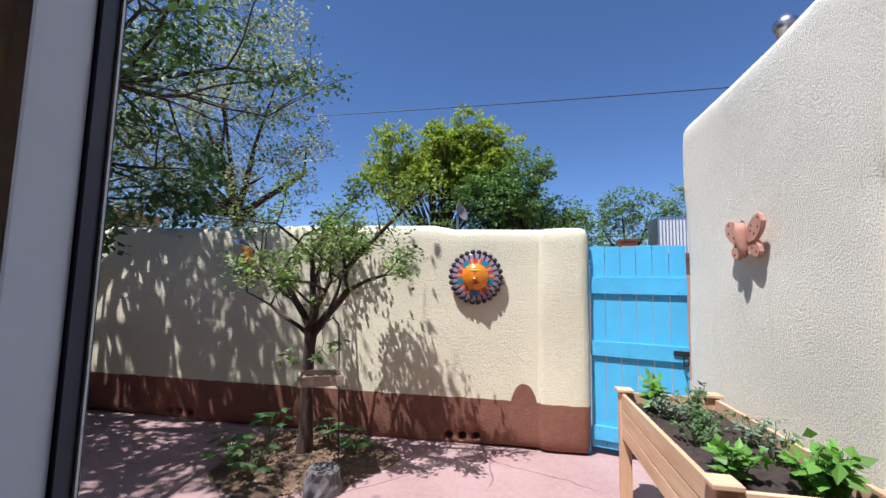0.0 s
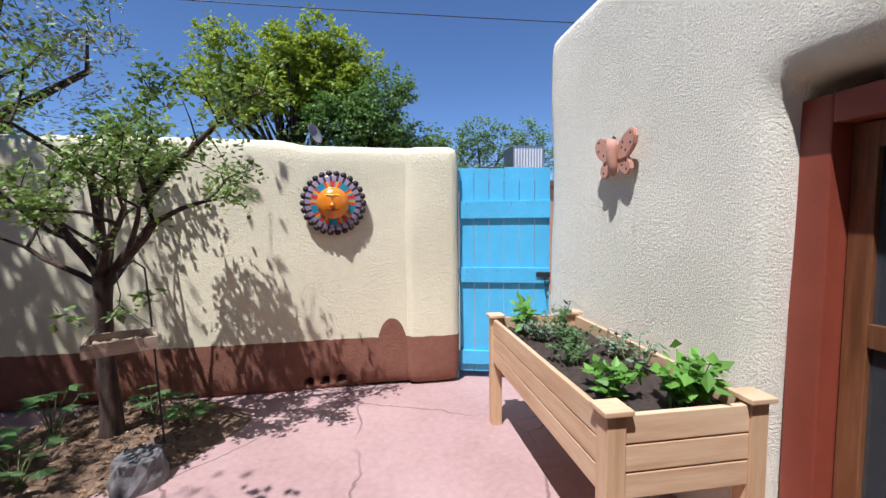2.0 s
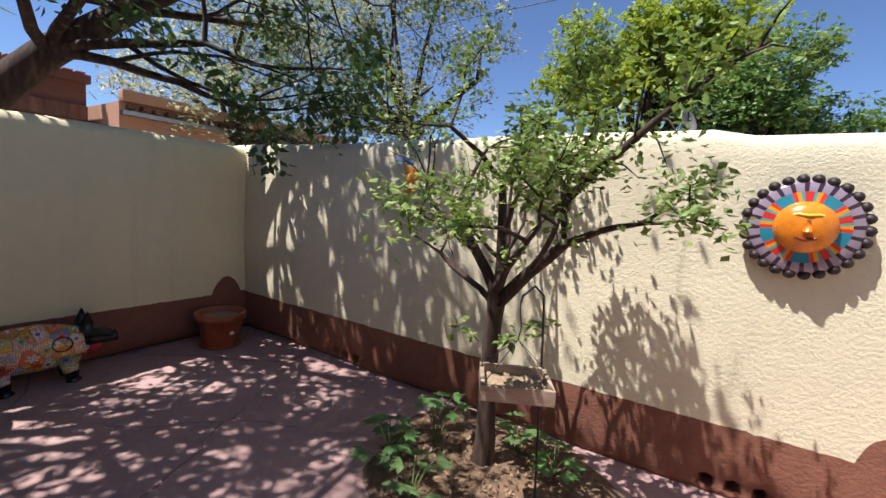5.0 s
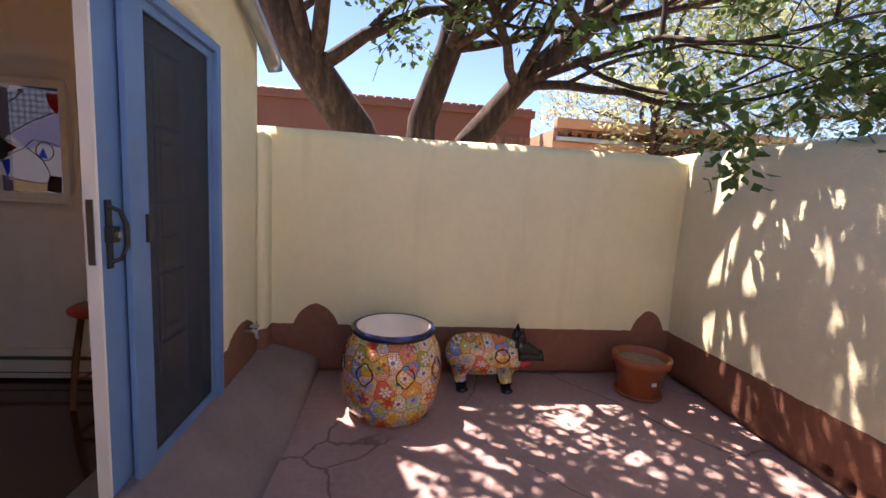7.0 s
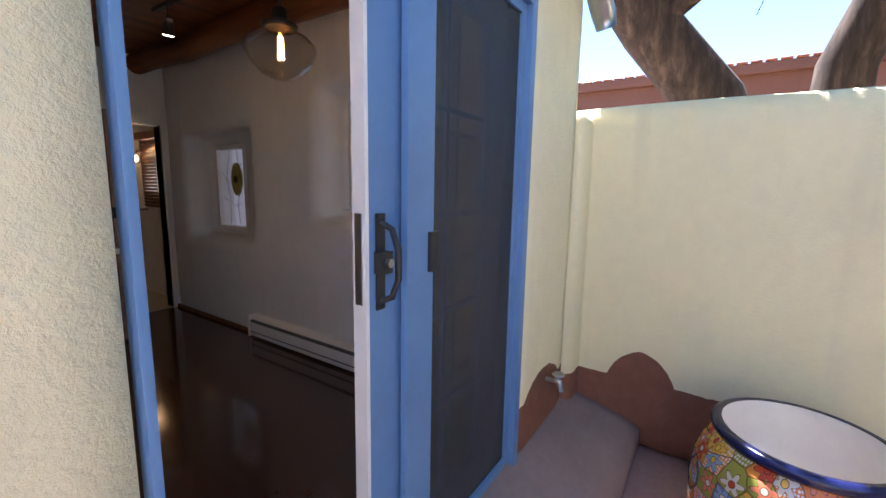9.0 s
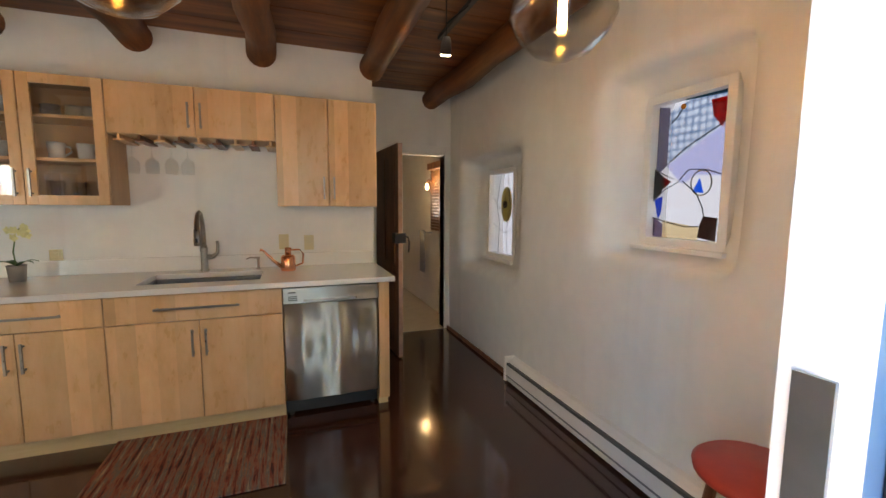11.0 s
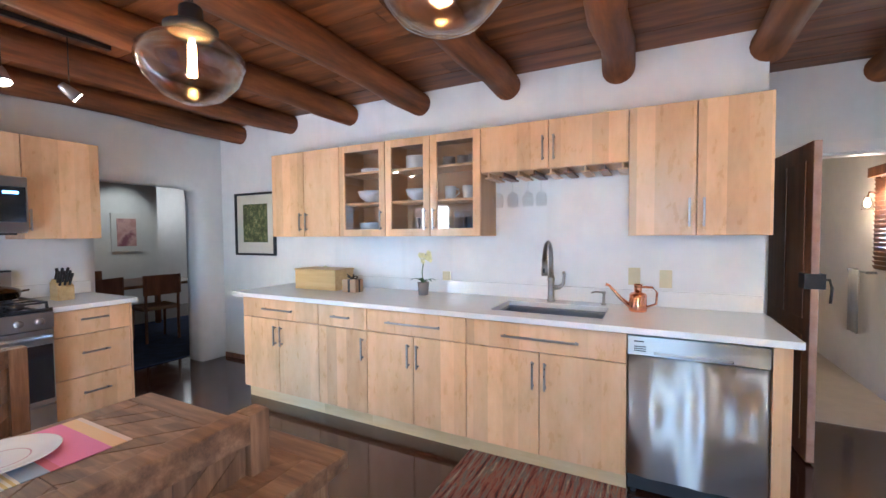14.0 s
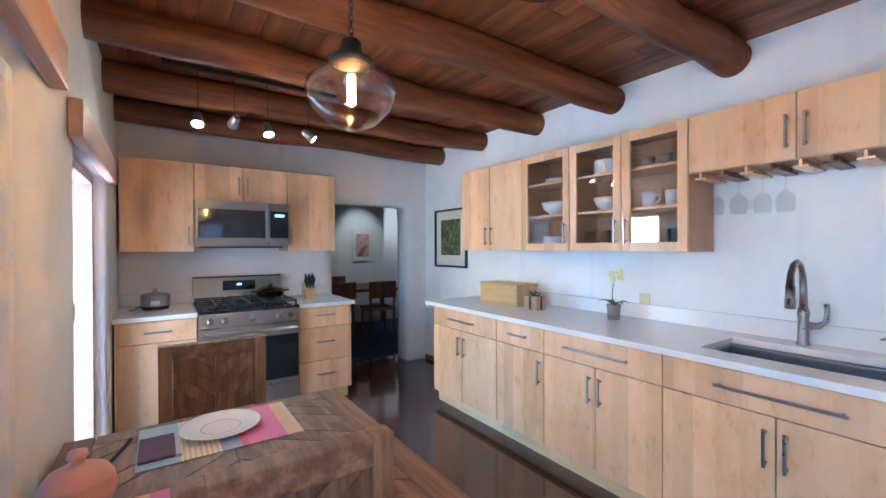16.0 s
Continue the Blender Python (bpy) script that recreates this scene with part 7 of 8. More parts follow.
def butterfly():
    root = thing("clay_butterfly", "pink terracotta butterfly with drilled holes hanging on the adobe wall", "wall ornament", (1.478, 2.785, 1.742))
    up = [(0.0, 0.0), (0.01, 0.055), (0.045, 0.10), (0.10, 0.145), (0.16, 0.165), (0.20, 0.145), (0.212, 0.10), (0.20, 0.05), (0.165, 0.01), (0.12, -0.025), (0.05, -0.035)]
    lo = [(0.0, 0.0), (0.06, 0.0), (0.125, -0.022), (0.155, -0.06), (0.16, -0.105), (0.135, -0.14), (0.10, -0.145), (0.065, -0.115), (0.025, -0.085), (0.0, -0.06)]
    # flat dark discs on the solid wings paint the shade of drilled holes
    hole = plain("hole_shade", (0.01, 0.008, 0.007), 0.9)
    for s in (1, -1):
        c, n = math.cos(radians(4)), math.sin(radians(4))
        # local x along the span, y up, z off the front face
        m = Matrix(((-n, 0, -c, -0.04), (s * c, 0, -s * n, 0), (0, 1, 0, 0), (0, 0, 0, 1))) @ Matrix.Diagonal((0.97, 0.80, 1.0, 1))
        for pts, z0 in ((up, 0.0), (lo, 0.006)):
            bm = bmesh.new()
            prism(bm, pts, 0.024)
            bmesh.ops.bevel(bm, geom=[e for e in bm.edges if abs(e.verts[0].co.z - e.verts[1].co.z) < 1e-6], offset=0.006, segments=2, affect="EDGES")
            bmesh.ops.transform(bm, matrix=m @ pose(0, 0, -z0), verts=bm.verts)
            bmesh.ops.recalc_face_normals(bm, faces=bm.faces)
            w = part("wing", bm, M_BUTTER, root)
            spots = ((0.165, 0.13), (0.085, 0.085), (0.165, 0.065), (0.115, 0.025), (0.075, 0.05)) if pts is up else ((0.11, -0.045), (0.12, -0.105), (0.07, -0.07))
            for a, b in spots:
                part("hole", lathe([(0.009, 0.0), (0.0, 0.0008)], 10), hole, w).matrix_local = m @ pose(a, b, 0.0243 - z0)
    part("body", tb([(-0.07, 0, 0.108), (-0.082, 0, 0.088), (-0.086, 0, 0.05), (-0.083, 0, 0.0), (-0.078, 0, -0.05), (-0.072, 0, -0.095), (-0.07, 0, -0.11)], [0.012, 0.028, 0.034, 0.033, 0.029, 0.02, 0.006], 14), M_BUTTER, root, smooth=True)
    part("hanger", bx(-0.06, 0.02, -0.02, 0.02, 0.0, 0.05), M_BUTTER, root)


butterfly()


def sun_plaque():
    m, t, b = mat("sun_glaze")
    c = coords(t)
    s = t.nodes.new("ShaderNodeSeparateXYZ")
    t.links.new(c, s.inputs[0])
    ang = t.nodes.new("ShaderNodeMath")
    ang.operation = "ARCTAN2"
    t.links.new(s.outputs[1], ang.inputs[0])
    t.links.new(s.outputs[0], ang.inputs[1])
    r = maths(t, "SQRT", maths(t, "ADD", maths(t, "MULTIPLY", s.outputs[0], s.outputs[0]), maths(t, "MULTIPLY", s.outputs[1], s.outputs[1])))
    w = maths(t, "ADD", maths(t, "MULTIPLY", maths(t, "SINE", maths(t, "MULTIPLY", ang.outputs[0], 5.0)), 0.5), 0.5)
    wedge = ramp(t, w, [(0.0, (0.03, 0.22, 0.30)), (0.28, (0.62, 0.05, 0.025)), (0.55, (0.72, 0.30, 0.02)), (0.8, (0.05, 0.34, 0.36)), (0.92, (0.55, 0.04, 0.03))])
    wedge.node.color_ramp.interpolation = "CONSTANT"
    rim = ramp(t, maths(t, "SINE", maths(t, "MULTIPLY", ang.outputs[0], 24.0)), [(0.3, (0.30, 0.24, 0.30)), (0.6, (0.05, 0.025, 0.04))])
    col = mix(t, wedge, rim, maths(t, "GREATER_THAN", r, 0.172))
    t.links.new(col, b.inputs["Base Color"])
    b.inputs["Roughness"].default_value = 0.2
    root = thing("ceramic_sun", "painted ceramic sun plaque with an orange relief face and scalloped rim", "wall ornament", (-0.28, 3.955, 1.53))
    disc = lathe([(0.0, 0.0), (0.225, 0.0), (0.23, 0.012), (0.21, 0.03), (0.18, 0.028), (0.13, 0.045), (0.0, 0.05)], 48)
    d = part("disc", disc, m, root, "ring of coloured glaze", True)
    d.matrix_local = pose(0, 0, 0, 90, 0, 0)
    dk = plain("dark_scallop", (0.022, 0.010, 0.010), 0.55, vary=0.2)
    for k in range(26):
        a = 2 * math.pi * k / 26
        part("scallop", lathe([(0.0, 0.0), (0.026, 0.0), (0.024, 0.018), (0.012, 0.03), (0.0, 0.032)], 10, (0, 0, 0)), dk, root, smooth=True).matrix_local = pose(0.232 * math.cos(a), -0.001, 0.232 * math.sin(a), 90, 0, 0)
    og = plain("orange_glaze", (0.72, 0.22, 0.015), 0.25, vary=0.3, scale=12, bumpy=0)
    face = lathe([(0.125, 0.0), (0.122, 0.02), (0.10, 0.045), (0.06, 0.062), (0.0, 0.068)], 32)
    f = part("face", face, og, root, "orange relief boss", True)
    f.matrix_local = pose(0, -0.035, 0.0, 90, 0, 0)
    part("ridge", tb([(0, -0.095, 0.03), (0, -0.112, 0.0), (0, -0.11, -0.02)], [0.010, 0.016, 0.018], 10), og, root, smooth=True)
    part("crest", tb([(-0.07, -0.072, 0.05), (-0.04, -0.092, 0.06), (0, -0.098, 0.055), (0.04, -0.092, 0.06), (0.07, -0.072, 0.05)], 0.008, 8), plain("yellow_glaze", (0.75, 0.50, 0.04), 0.2), root, smooth=True)
    dkr = plain("dark_red_glaze", (0.30, 0.05, 0.02), 0.2)
    part("lip", tb([(-0.045, -0.088, -0.05), (0, -0.103, -0.058), (0.045, -0.088, -0.05)], [0.005, 0.011, 0.005], 8), dkr, root, smooth=True)
    teal = plain("teal_glaze", (0.08, 0.30, 0.34), 0.2)
    for s in (-1, 1):
        part("inlay", lathe([(0.015, 0), (0.010, 0.006), (0, 0.008)], 12), teal, root, smooth=True).matrix_local = pose(s * 0.042, -0.088, 0.028, 90, 0, 0) @ Matrix.Diagonal((1.3, 0.8, 1, 1))
        for k in range(5):
            a = radians(-40 + 20 * k)
            part("ray_mark", tb([(s * 0.072, -0.083, -0.005), (s * (0.072 + 0.038 * math.cos(a)), -0.066, -0.005 + 0.038 * math.sin(a))], [0.002, 0.004], 6), M_BLACK, root)


sun_plaque()


def moon_mask():
    root = thing("ceramic_moon", "painted ceramic crescent moon plaque on the garden wall", "wall ornament", (-2.72, 3.93, 1.70))
    pts = []
    for k in range(17):
        a = radians(-110 + 220 * k / 16)
        pts.append((0.17 * math.cos(a) - 0.03, 0.19 * math.sin(a)))
    for k in range(15):
        a = radians(95 - 190 * k / 14)
        pts.append((0.115 * math.cos(a) - 0.055, 0.145 * math.sin(a)))
    amber = plain("amber_glaze", (0.66, 0.28, 0.03), 0.18, vary=0.35, scale=16)
    tip = plain("blue_white_glaze", (0.22, 0.30, 0.50), 0.18, vary=0.6, scale=40)
    for nm, keep, m, lab in (("crescent", lambda v: abs(v) < 0.125, amber, "orange glazed crescent"), ("tip", lambda v: v > 0.10, tip, "blue and white glazed tip"), ("tip", lambda v: v < -0.10, tip, "blue and white glazed tip")):
        q = [(a, b) for a, b in pts if keep(b)]
        bm = bmesh.new()
        prism(bm, q, 0.06 if nm == "crescent" else 0.05)
        bmesh.ops.bevel(bm, geom=bm.edges[:], offset=0.008, segments=2, affect="EDGES")
        part(nm, bm, m, root, lab).matrix_local = pose(0, 0.0, 0, 90, 0, 0)
    part("boss", lathe([(0.06, 0), (0.05, 0.03), (0.0, 0.05)], 20), amber, root, smooth=True).matrix_local = pose(0.085, -0.045, 0.0, 90, 0, 0) @ Matrix.Diagonal((0.6, 1.0, 1, 1))
    part("cheek", lathe([(0.028, 0), (0.02, 0.012), (0.0, 0.016)], 14), plain("red_moon_glaze", (0.5, 0.05, 0.03), 0.2), root, smooth=True).matrix_local = pose(0.105, -0.07, -0.05, 90, 0, 0)


moon_mask()


# ---------- pots and pig ----------
def big_pot():
    root = thing("talavera_pot", "large hand-painted talavera pot with a cobalt rim, empty", "pot", (-4.40, 1.46, 0))
    prof = [(0.262, 0.0), (0.292, 0.02), (0.33, 0.11), (0.35, 0.24), (0.352, 0.36), (0.338, 0.46), (0.315, 0.52), (0.292, 0.556), (0.272, 0.58)]
    part("body", lathe(prof, 56, cap_low=True), M_POT, root, "bright orange, blue and green glaze", True)
    part("rim", lathe([(0.272, 0.580), (0.287, 0.585), (0.297, 0.605), (0.292, 0.622), (0.276, 0.63), (0.259, 0.626)], 56), M_COBALT, root, "dark cobalt rim", True)
    part("inside", lathe([(0.259, 0.626), (0.252, 0.58), (0.29, 0.47), (0.29, 0.35), (0.26, 0.12), (0.0, 0.08)], 48), M_POTIN, root, "pale inside", True)
    # painted medallions
    dk = plain("medallion_line", (0.02, 0.008, 0.01), 0.2)
    cream = plain("medallion_field", (0.55, 0.38, 0.22), 0.2, vary=0.4, scale=30)
    for k in range(8):
        a = 2 * math.pi * k / 8 + 0.25
        rr = 0.352
        z0 = 0.385
        pts = []
        for j in range(25):
            b = 2 * math.pi * j / 24
            u = 0.062 * math.cos(b)
            v = (0.055 + (0.018 if abs(math.sin(b)) > 0.9 else 0)) * math.sin(b)
            r = rr - 0.0015 - 0.011 * max(0, (z0 + v - 0.365) / 0.08) ** 1.5
            pts.append((r * math.cos(a + u / rr), r * math.sin(a + u / rr), z0 + v))
        part("medallion_line", tb(pts, 0.0045, 6, False), dk, root)


big_pot()


def pig():
    root = thing("ceramic_pig", "hand-painted ceramic pig with black ears and feet, bright glaze", "garden ornament")
    root.matrix_basis = pose(-4.74, 2.21, 0.0, 0, 0, 86) @ Matrix.Diagonal((1.14, 0.95, 0.94, 1))
    bm = bmesh.new()
    sec = [(-0.28, 0.315, 0.02), (-0.265, 0.31, 0.09), (-0.21, 0.305, 0.155), (-0.10, 0.30, 0.185), (0.02, 0.30, 0.188), (0.13, 0.295, 0.172), (0.20, 0.295, 0.14), (0.26, 0.29, 0.11)]
    rings = []
    for x, z, r in sec:
        rings.append([bm.verts.new((x, r * 0.82 * math.cos(2 * math.pi * k / 24), z + r * math.sin(2 * math.pi * k / 24))) for k in range(24)])
    for a, b in zip(rings[:-1], rings[1:]):
        for k in range(24):
            bm.faces.new((a[k], a[(k + 1) % 24], b[(k + 1) % 24], b[k]))
    bm.faces.new(rings[0])
    bm.faces.new(rings[-1])
    part("body", bm, M_PIG, root, "bright majolica body", True)
    blk = plain("black_glaze", (0.012, 0.01, 0.012), 0.15, bumpy=0)
    part("head", tb([(0.23, 0, 0.33), (0.29, 0, 0.335), (0.345, 0, 0.315), (0.40, 0, 0.30), (0.425, 0, 0.303)], [0.112, 0.10, 0.072, 0.050, 0.054], 18), blk, root, "black glazed snout", True)
    part("cheek", tb([(0.255, 0, 0.265), (0.335, 0, 0.268)], [0.092, 0.052], 14), plain("red_glaze", (0.5, 0.04, 0.05), 0.15), root, smooth=True)
    for s in (-1, 1):
        part("ear", tb([(0.25, s * 0.055, 0.40), (0.245, s * 0.075, 0.47), (0.25, s * 0.085, 0.56)], [0.045, 0.036, 0.003], 8), blk, root, "pointed black ear", True)
        for x in (-0.17, 0.15):
            leg = part("leg", tb([(x, s * 0.085, 0.22), (x - 0.005, s * 0.09, 0.16), (x + 0.005, s * 0.092, 0.09)], [0.075, 0.052, 0.042], 14), M_PIG, root, smooth=True)
            part("foot", tb([(x + 0.005, s * 0.092, 0.095), (x + 0.01, s * 0.093, 0.03), (x + 0.02, s * 0.094, 0.0)], [0.0425, 0.036, 0.044], 14), blk, leg, "black glazed foot", True)
    dk = plain("pig_line", (0.02, 0.008, 0.01), 0.2)
    for s in (-1,):
        pts = []
        for j in range(25):
            b = 2 * math.pi * j / 24
            z = 0.335 + 0.055 * math.sin(b)
            c = max(-1, min(1, (z - 0.302) / 0.175))
            pts.append((0.11 + 0.05 * math.cos(b), s * (0.175 * 0.82 * math.sqrt(1 - c * c) + 0.003), z))
        part("medallion_line", tb(pts, 0.005, 6, False), dk, root)


pig()


def terracotta_pot():
    root = thing("terracotta_pot", "glazed terracotta flower pot with dry soil in the wall corner", "pot", (-4.62, 3.52, 0))
    part("body", lathe([(0.145, 0.0), (0.15, 0.02), (0.205, 0.27), (0.225, 0.275), (0.232, 0.335), (0.215, 0.345), (0.20, 0.335), (0.185, 0.27)], 36, cap_low=True), M_TERRA_G, root, smooth=True)
    part("saucer", lathe([(0.16, 0.0), (0.185, 0.012), (0.19, 0.03), (0.175, 0.032), (0.15, 0.02)], 36), M_TERRA_G, root, smooth=True)
    part("soil", lathe([(0.0, 0.285), (0.10, 0.295), (0.195, 0.285)], 30), M_SEED, root, "dry soil", True)
    part("label", bx(0.195, 0.2, -0.02, 0.02, 0.15, 0.18), M_WHITE, root)


terracotta_pot()


def spigot():
    root = thing("garden_spigot", "old metal water spigot on the house wall", "tap", (-4.50, 0.418, 0.52))
    part("pipe", tb([(0, 0, 0), (0, 0.06, 0)], 0.012, 10), M_GALV, root)
    part("body", tb([(0, 0.05, 0.01), (0, 0.075, 0), (0, 0.09, -0.05)], [0.018, 0.018, 0.012], 10), M_GALV, root, smooth=True)
    part("wheel", lathe([(0.03, 0), (0.034, 0.005), (0.03, 0.01), (0.0, 0.008)], 12, (0, 0.07, 0.035)), M_GALV, root)
    part("stem", tb([(0, 0.07, 0.0), (0, 0.07, 0.04)], 0.005, 8), M_GALV, root)


spigot()


# ---------- trees ----------
def grow(limb_bm, tips, start, d, length, radius, depth, rnd, spread=0.55, lift=0.12, seg=4, ratio=0.72):
    pts, rad = [Vector(start)], [radius]
    d = Vector(d).normalized()
    for k in range(seg):
        d = (d + Vector((rnd.gauss(0, 0.13), rnd.gauss(0, 0.13), rnd.gauss(0, 0.10) + lift * 0.25))).normalized()
        pts.append(pts[-1] + d * length / seg)
        rad.append(radius * (1 - 0.42 * (k + 1) / seg))
    tube(limb_bm, pts, rad, 8 if radius > 0.03 else 5, False)
    if depth <= 1:
        tips += pts[1:]
    if depth == 0:
        return
    for k in range(2 if depth < 3 else 3):
        side = Vector((rnd.gauss(0, 1), rnd.gauss(0, 1), rnd.gauss(0, 0.6))).normalized()
        nd = (d * (1 - spread) + side * spread + Vector((0, 0, lift))).normalized()
        at = pts[-1] if k < 2 else pts[max(1, seg // 2)]
        grow(limb_bm, tips, at, nd, length * ratio * rnd.uniform(0.8, 1.2), rad[-1] * 0.8, depth - 1, rnd, spread, lift, seg, ratio)


M_APPLE = leafy("young_tree_leaf", (0.21, 0.30, 0.07), 0.4, 0.3)
M_ELM = leafy("elm_leaf", (0.09, 0.16, 0.045), 0.35, 0.3)
M_LOCUST = leafy("locust_leaf", (0.34, 0.42, 0.05), 0.3, 0.45)
M_FAR = leafy("far_leaf", (0.16, 0.27, 0.07), 0.35, 0.35)
M_WILLOW = leafy("silvery_leaf", (0.40, 0.44, 0.27), 0.4, 0.4)


def small_tree():
    rnd = random.Random(11)
    root = thing("young_tree", "small multi-stemmed fruit tree with fresh green leaves", "tree", (-1.64, 3.42, 0))
    limb, tips = bmesh.new(), []
    tube(limb, [(0, 0, -0.02), (0.01, 0.0, 0.2), (0.0, -0.01, 0.55), (0.015, -0.02, 0.9), (0.03, -0.03, 1.08)], [0.075, 0.058, 0.048, 0.047, 0.055], 12, False)
    for st, d, ln, r in (((0.02, -0.03, 1.05), (-0.35, -0.15, 0.9), 0.55, 0.034), ((0.02, -0.03, 1.03), (0.15, -0.05, 1.0), 0.65, 0.036), ((0.03, -0.03, 1.0), (0.8, -0.2, 0.80), 0.60, 0.042),
                          ((0.0, -0.03, 1.0), (-0.75, -0.20, 0.85), 0.42, 0.022), ((0.02, -0.04, 1.04), (0.35, -0.5, 0.8), 0.5, 0.028), ((0.02, 0.0, 1.05), (0.1, 0.35, 0.9), 0.5, 0.026)):
        grow(limb, tips, st, d, ln, r, 3, rnd, 0.5, 0.10, 4, 0.66)
    lf = bmesh.new()
    for p in tips:
        if p.z < 2.7 and rnd.random() < (0.12 if p.x < -0.2 and p.z < 1.5 else 0.35 if p.x < -0.25 and p.z < 1.9 else 0.9):
            leaf_cluster(lf, p, 0.10, 14 if p.x > -0.1 else 8, 0.044, rnd, 0.8, 0.25)
    for p in ((0.17, -0.1, 0.85), (-0.15, -0.05, 0.82), (0.3, -0.12, 0.95)):
        leaf_cluster(lf, p, 0.08, 18, 0.065, rnd, 0.6, 0.2)
    # the leafy bough that reaches along the wall
    bough = [(0.30, -0.10, 1.50), (0.52, -0.16, 1.72), (0.74, -0.20, 1.92), (0.93, -0.24, 2.08), (1.08, -0.26, 2.16)]
    tube(limb, bough, [0.026, 0.021, 0.016, 0.010, 0.004], 8, False)
    for a, b in zip(bough[:-1], bough[1:]):
        for _ in range(7):
            q = Vector(a).lerp(Vector(b), rnd.random())
            tip = q + Vector((rnd.gauss(0, 0.11), rnd.gauss(0, 0.14), rnd.gauss(0.06, 0.13)))
            tube(limb, [q, (q + tip) / 2 + Vector((0, 0, 0.02)), tip], [0.006, 0.004, 0.002], 5, False)
            leaf_cluster(lf, tip, 0.11, 24, 0.044, rnd, 0.8, 0.25)
    part("trunk", limb, M_BARK, root, "rough dark brown bark", True)
    part("crown", lf, M_APPLE, root, "loose crown of small green leaves")


small_tree()


def big_elm():
    rnd = random.Random(21)
    root = thing("elm_tree", "large old elm with leaning dark trunks behind the wall", "tree", (-6.0, 1.55, -0.1))
    limb, tips = bmesh.new(), []
    trunks = [([(0.0, -0.05, 0), (0.05, -0.20, 1.3), (0.1, -0.55, 2.25), (0.25, -0.95, 2.75), (0.5, -1.35, 3.35), (0.8, -1.7, 4.3)], [0.27, 0.22, 0.20, 0.19, 0.17, 0.13]),
              ([(0.0, 0.05, 0), (0.0, 0.10, 1.4), (0.05, 0.12, 2.4), (0.15, 0.35, 3.1), (0.4, 0.5, 3.9), (0.7, 0.6, 4.9)], [0.22, 0.17, 0.145, 0.13, 0.11, 0.08]),
              ([(0.0, 0.15, 0), (0.0, 0.40, 1.4), (0.05, 0.62, 2.2), (0.25, 1.05, 2.75), (0.55, 1.55, 3.25), (1.0, 2.1, 3.9)], [0.22, 0.18, 0.15, 0.13, 0.11, 0.08])]
    for pts, rad in trunks:
        tube(limb, pts, rad, 14, False)
        for k in (3, 4, 5):
            for q in range(3):
                d = Vector((rnd.uniform(0.2, 1.0), rnd.gauss(0.3, 0.7), rnd.uniform(0.05, 0.7)))
                grow(limb, tips, pts[k], d, rnd.uniform(0.9, 1.4), rad[k] * 0.42, 3, rnd, 0.5, 0.02, 4, 0.72)
    # long boughs that reach over the patio
    for st, d, ln, r in (((0.55, 1.55, 3.25), (0.8, 0.55, 0.12), 1.7, 0.06), ((0.25, 1.05, 2.75), (0.9, 0.9, 0.05), 1.3, 0.05), ((0.4, 0.5, 3.9), (1.0, 0.1, 0.25), 1.4, 0.05), ((0.8, -1.7, 4.3), (1.0, 0.5, 0.15), 1.9, 0.08),
                          ((0.7, 0.6, 4.9), (1.0, 0.4, 0.1), 1.2, 0.05), ((1.0, 2.1, 3.9), (0.9, 0.3, 0.1), 1.0, 0.04), ((1.0, 2.1, 3.9), (0.4, 0.9, 0.1), 1.4, 0.05)):
        grow(limb, tips, st, d, ln, r, 3, rnd, 0.45, 0.0, 5, 0.74)
    part("trunk", limb, M_BARK, root, "deeply furrowed dark bark", True)
    lf = bmesh.new()
    for p in tips:
        if p.z > 2.35 and rnd.random() < 0.50 and not (p.x > 0.6 and p.y < -0.7 and p.z < 3.6):
            leaf_cluster(lf, p - Vector((0, 0, 0.06)), 0.20, 12, 0.082, rnd, 0.8, 0.55)
    # hanging sprays near the corner
    for c in ((1.45, 2.05, 2.05), (1.4, 2.0, 2.25), (1.35, 1.9, 2.45), (1.6, 2.3, 2.5), (2.0, 2.45, 2.3), (2.1, 2.5, 2.5), (1.2, 1.8, 2.65), (1.8, 2.2, 2.7), (2.3, 2.4, 2.75), (1.0, 1.6, 2.85), (2.5, 2.2, 2.9), (0.9, 1.3, 3.0)):
        c = (c[0] + 0.45, c[1] + 0.05, c[2] - 0.10)
        leaf_cluster(lf, c, 0.20, 36, 0.115, rnd, 0.9, 0.7)
        tube(lf, [Vector(c) + Vector((-0.2, 0, 0.35)), Vector(c) + Vector((-0.05, 0, 0.15)), Vector(c)], 0.004, 4, False)
    # thin high sprays, out of view, added to dapple the sun on mid-patio
    for _ in range(90):
        c = (rnd.uniform(0.9, 2.3), rnd.uniform(-1.3, 0.3), rnd.uniform(3.5, 5.2))
        leaf_cluster(lf, c, 0.24, 13, 0.09, rnd, 0.8, 0.5)
    part("crown", lf, M_ELM, root, "spreading crown of drooping green leaves")


big_elm()


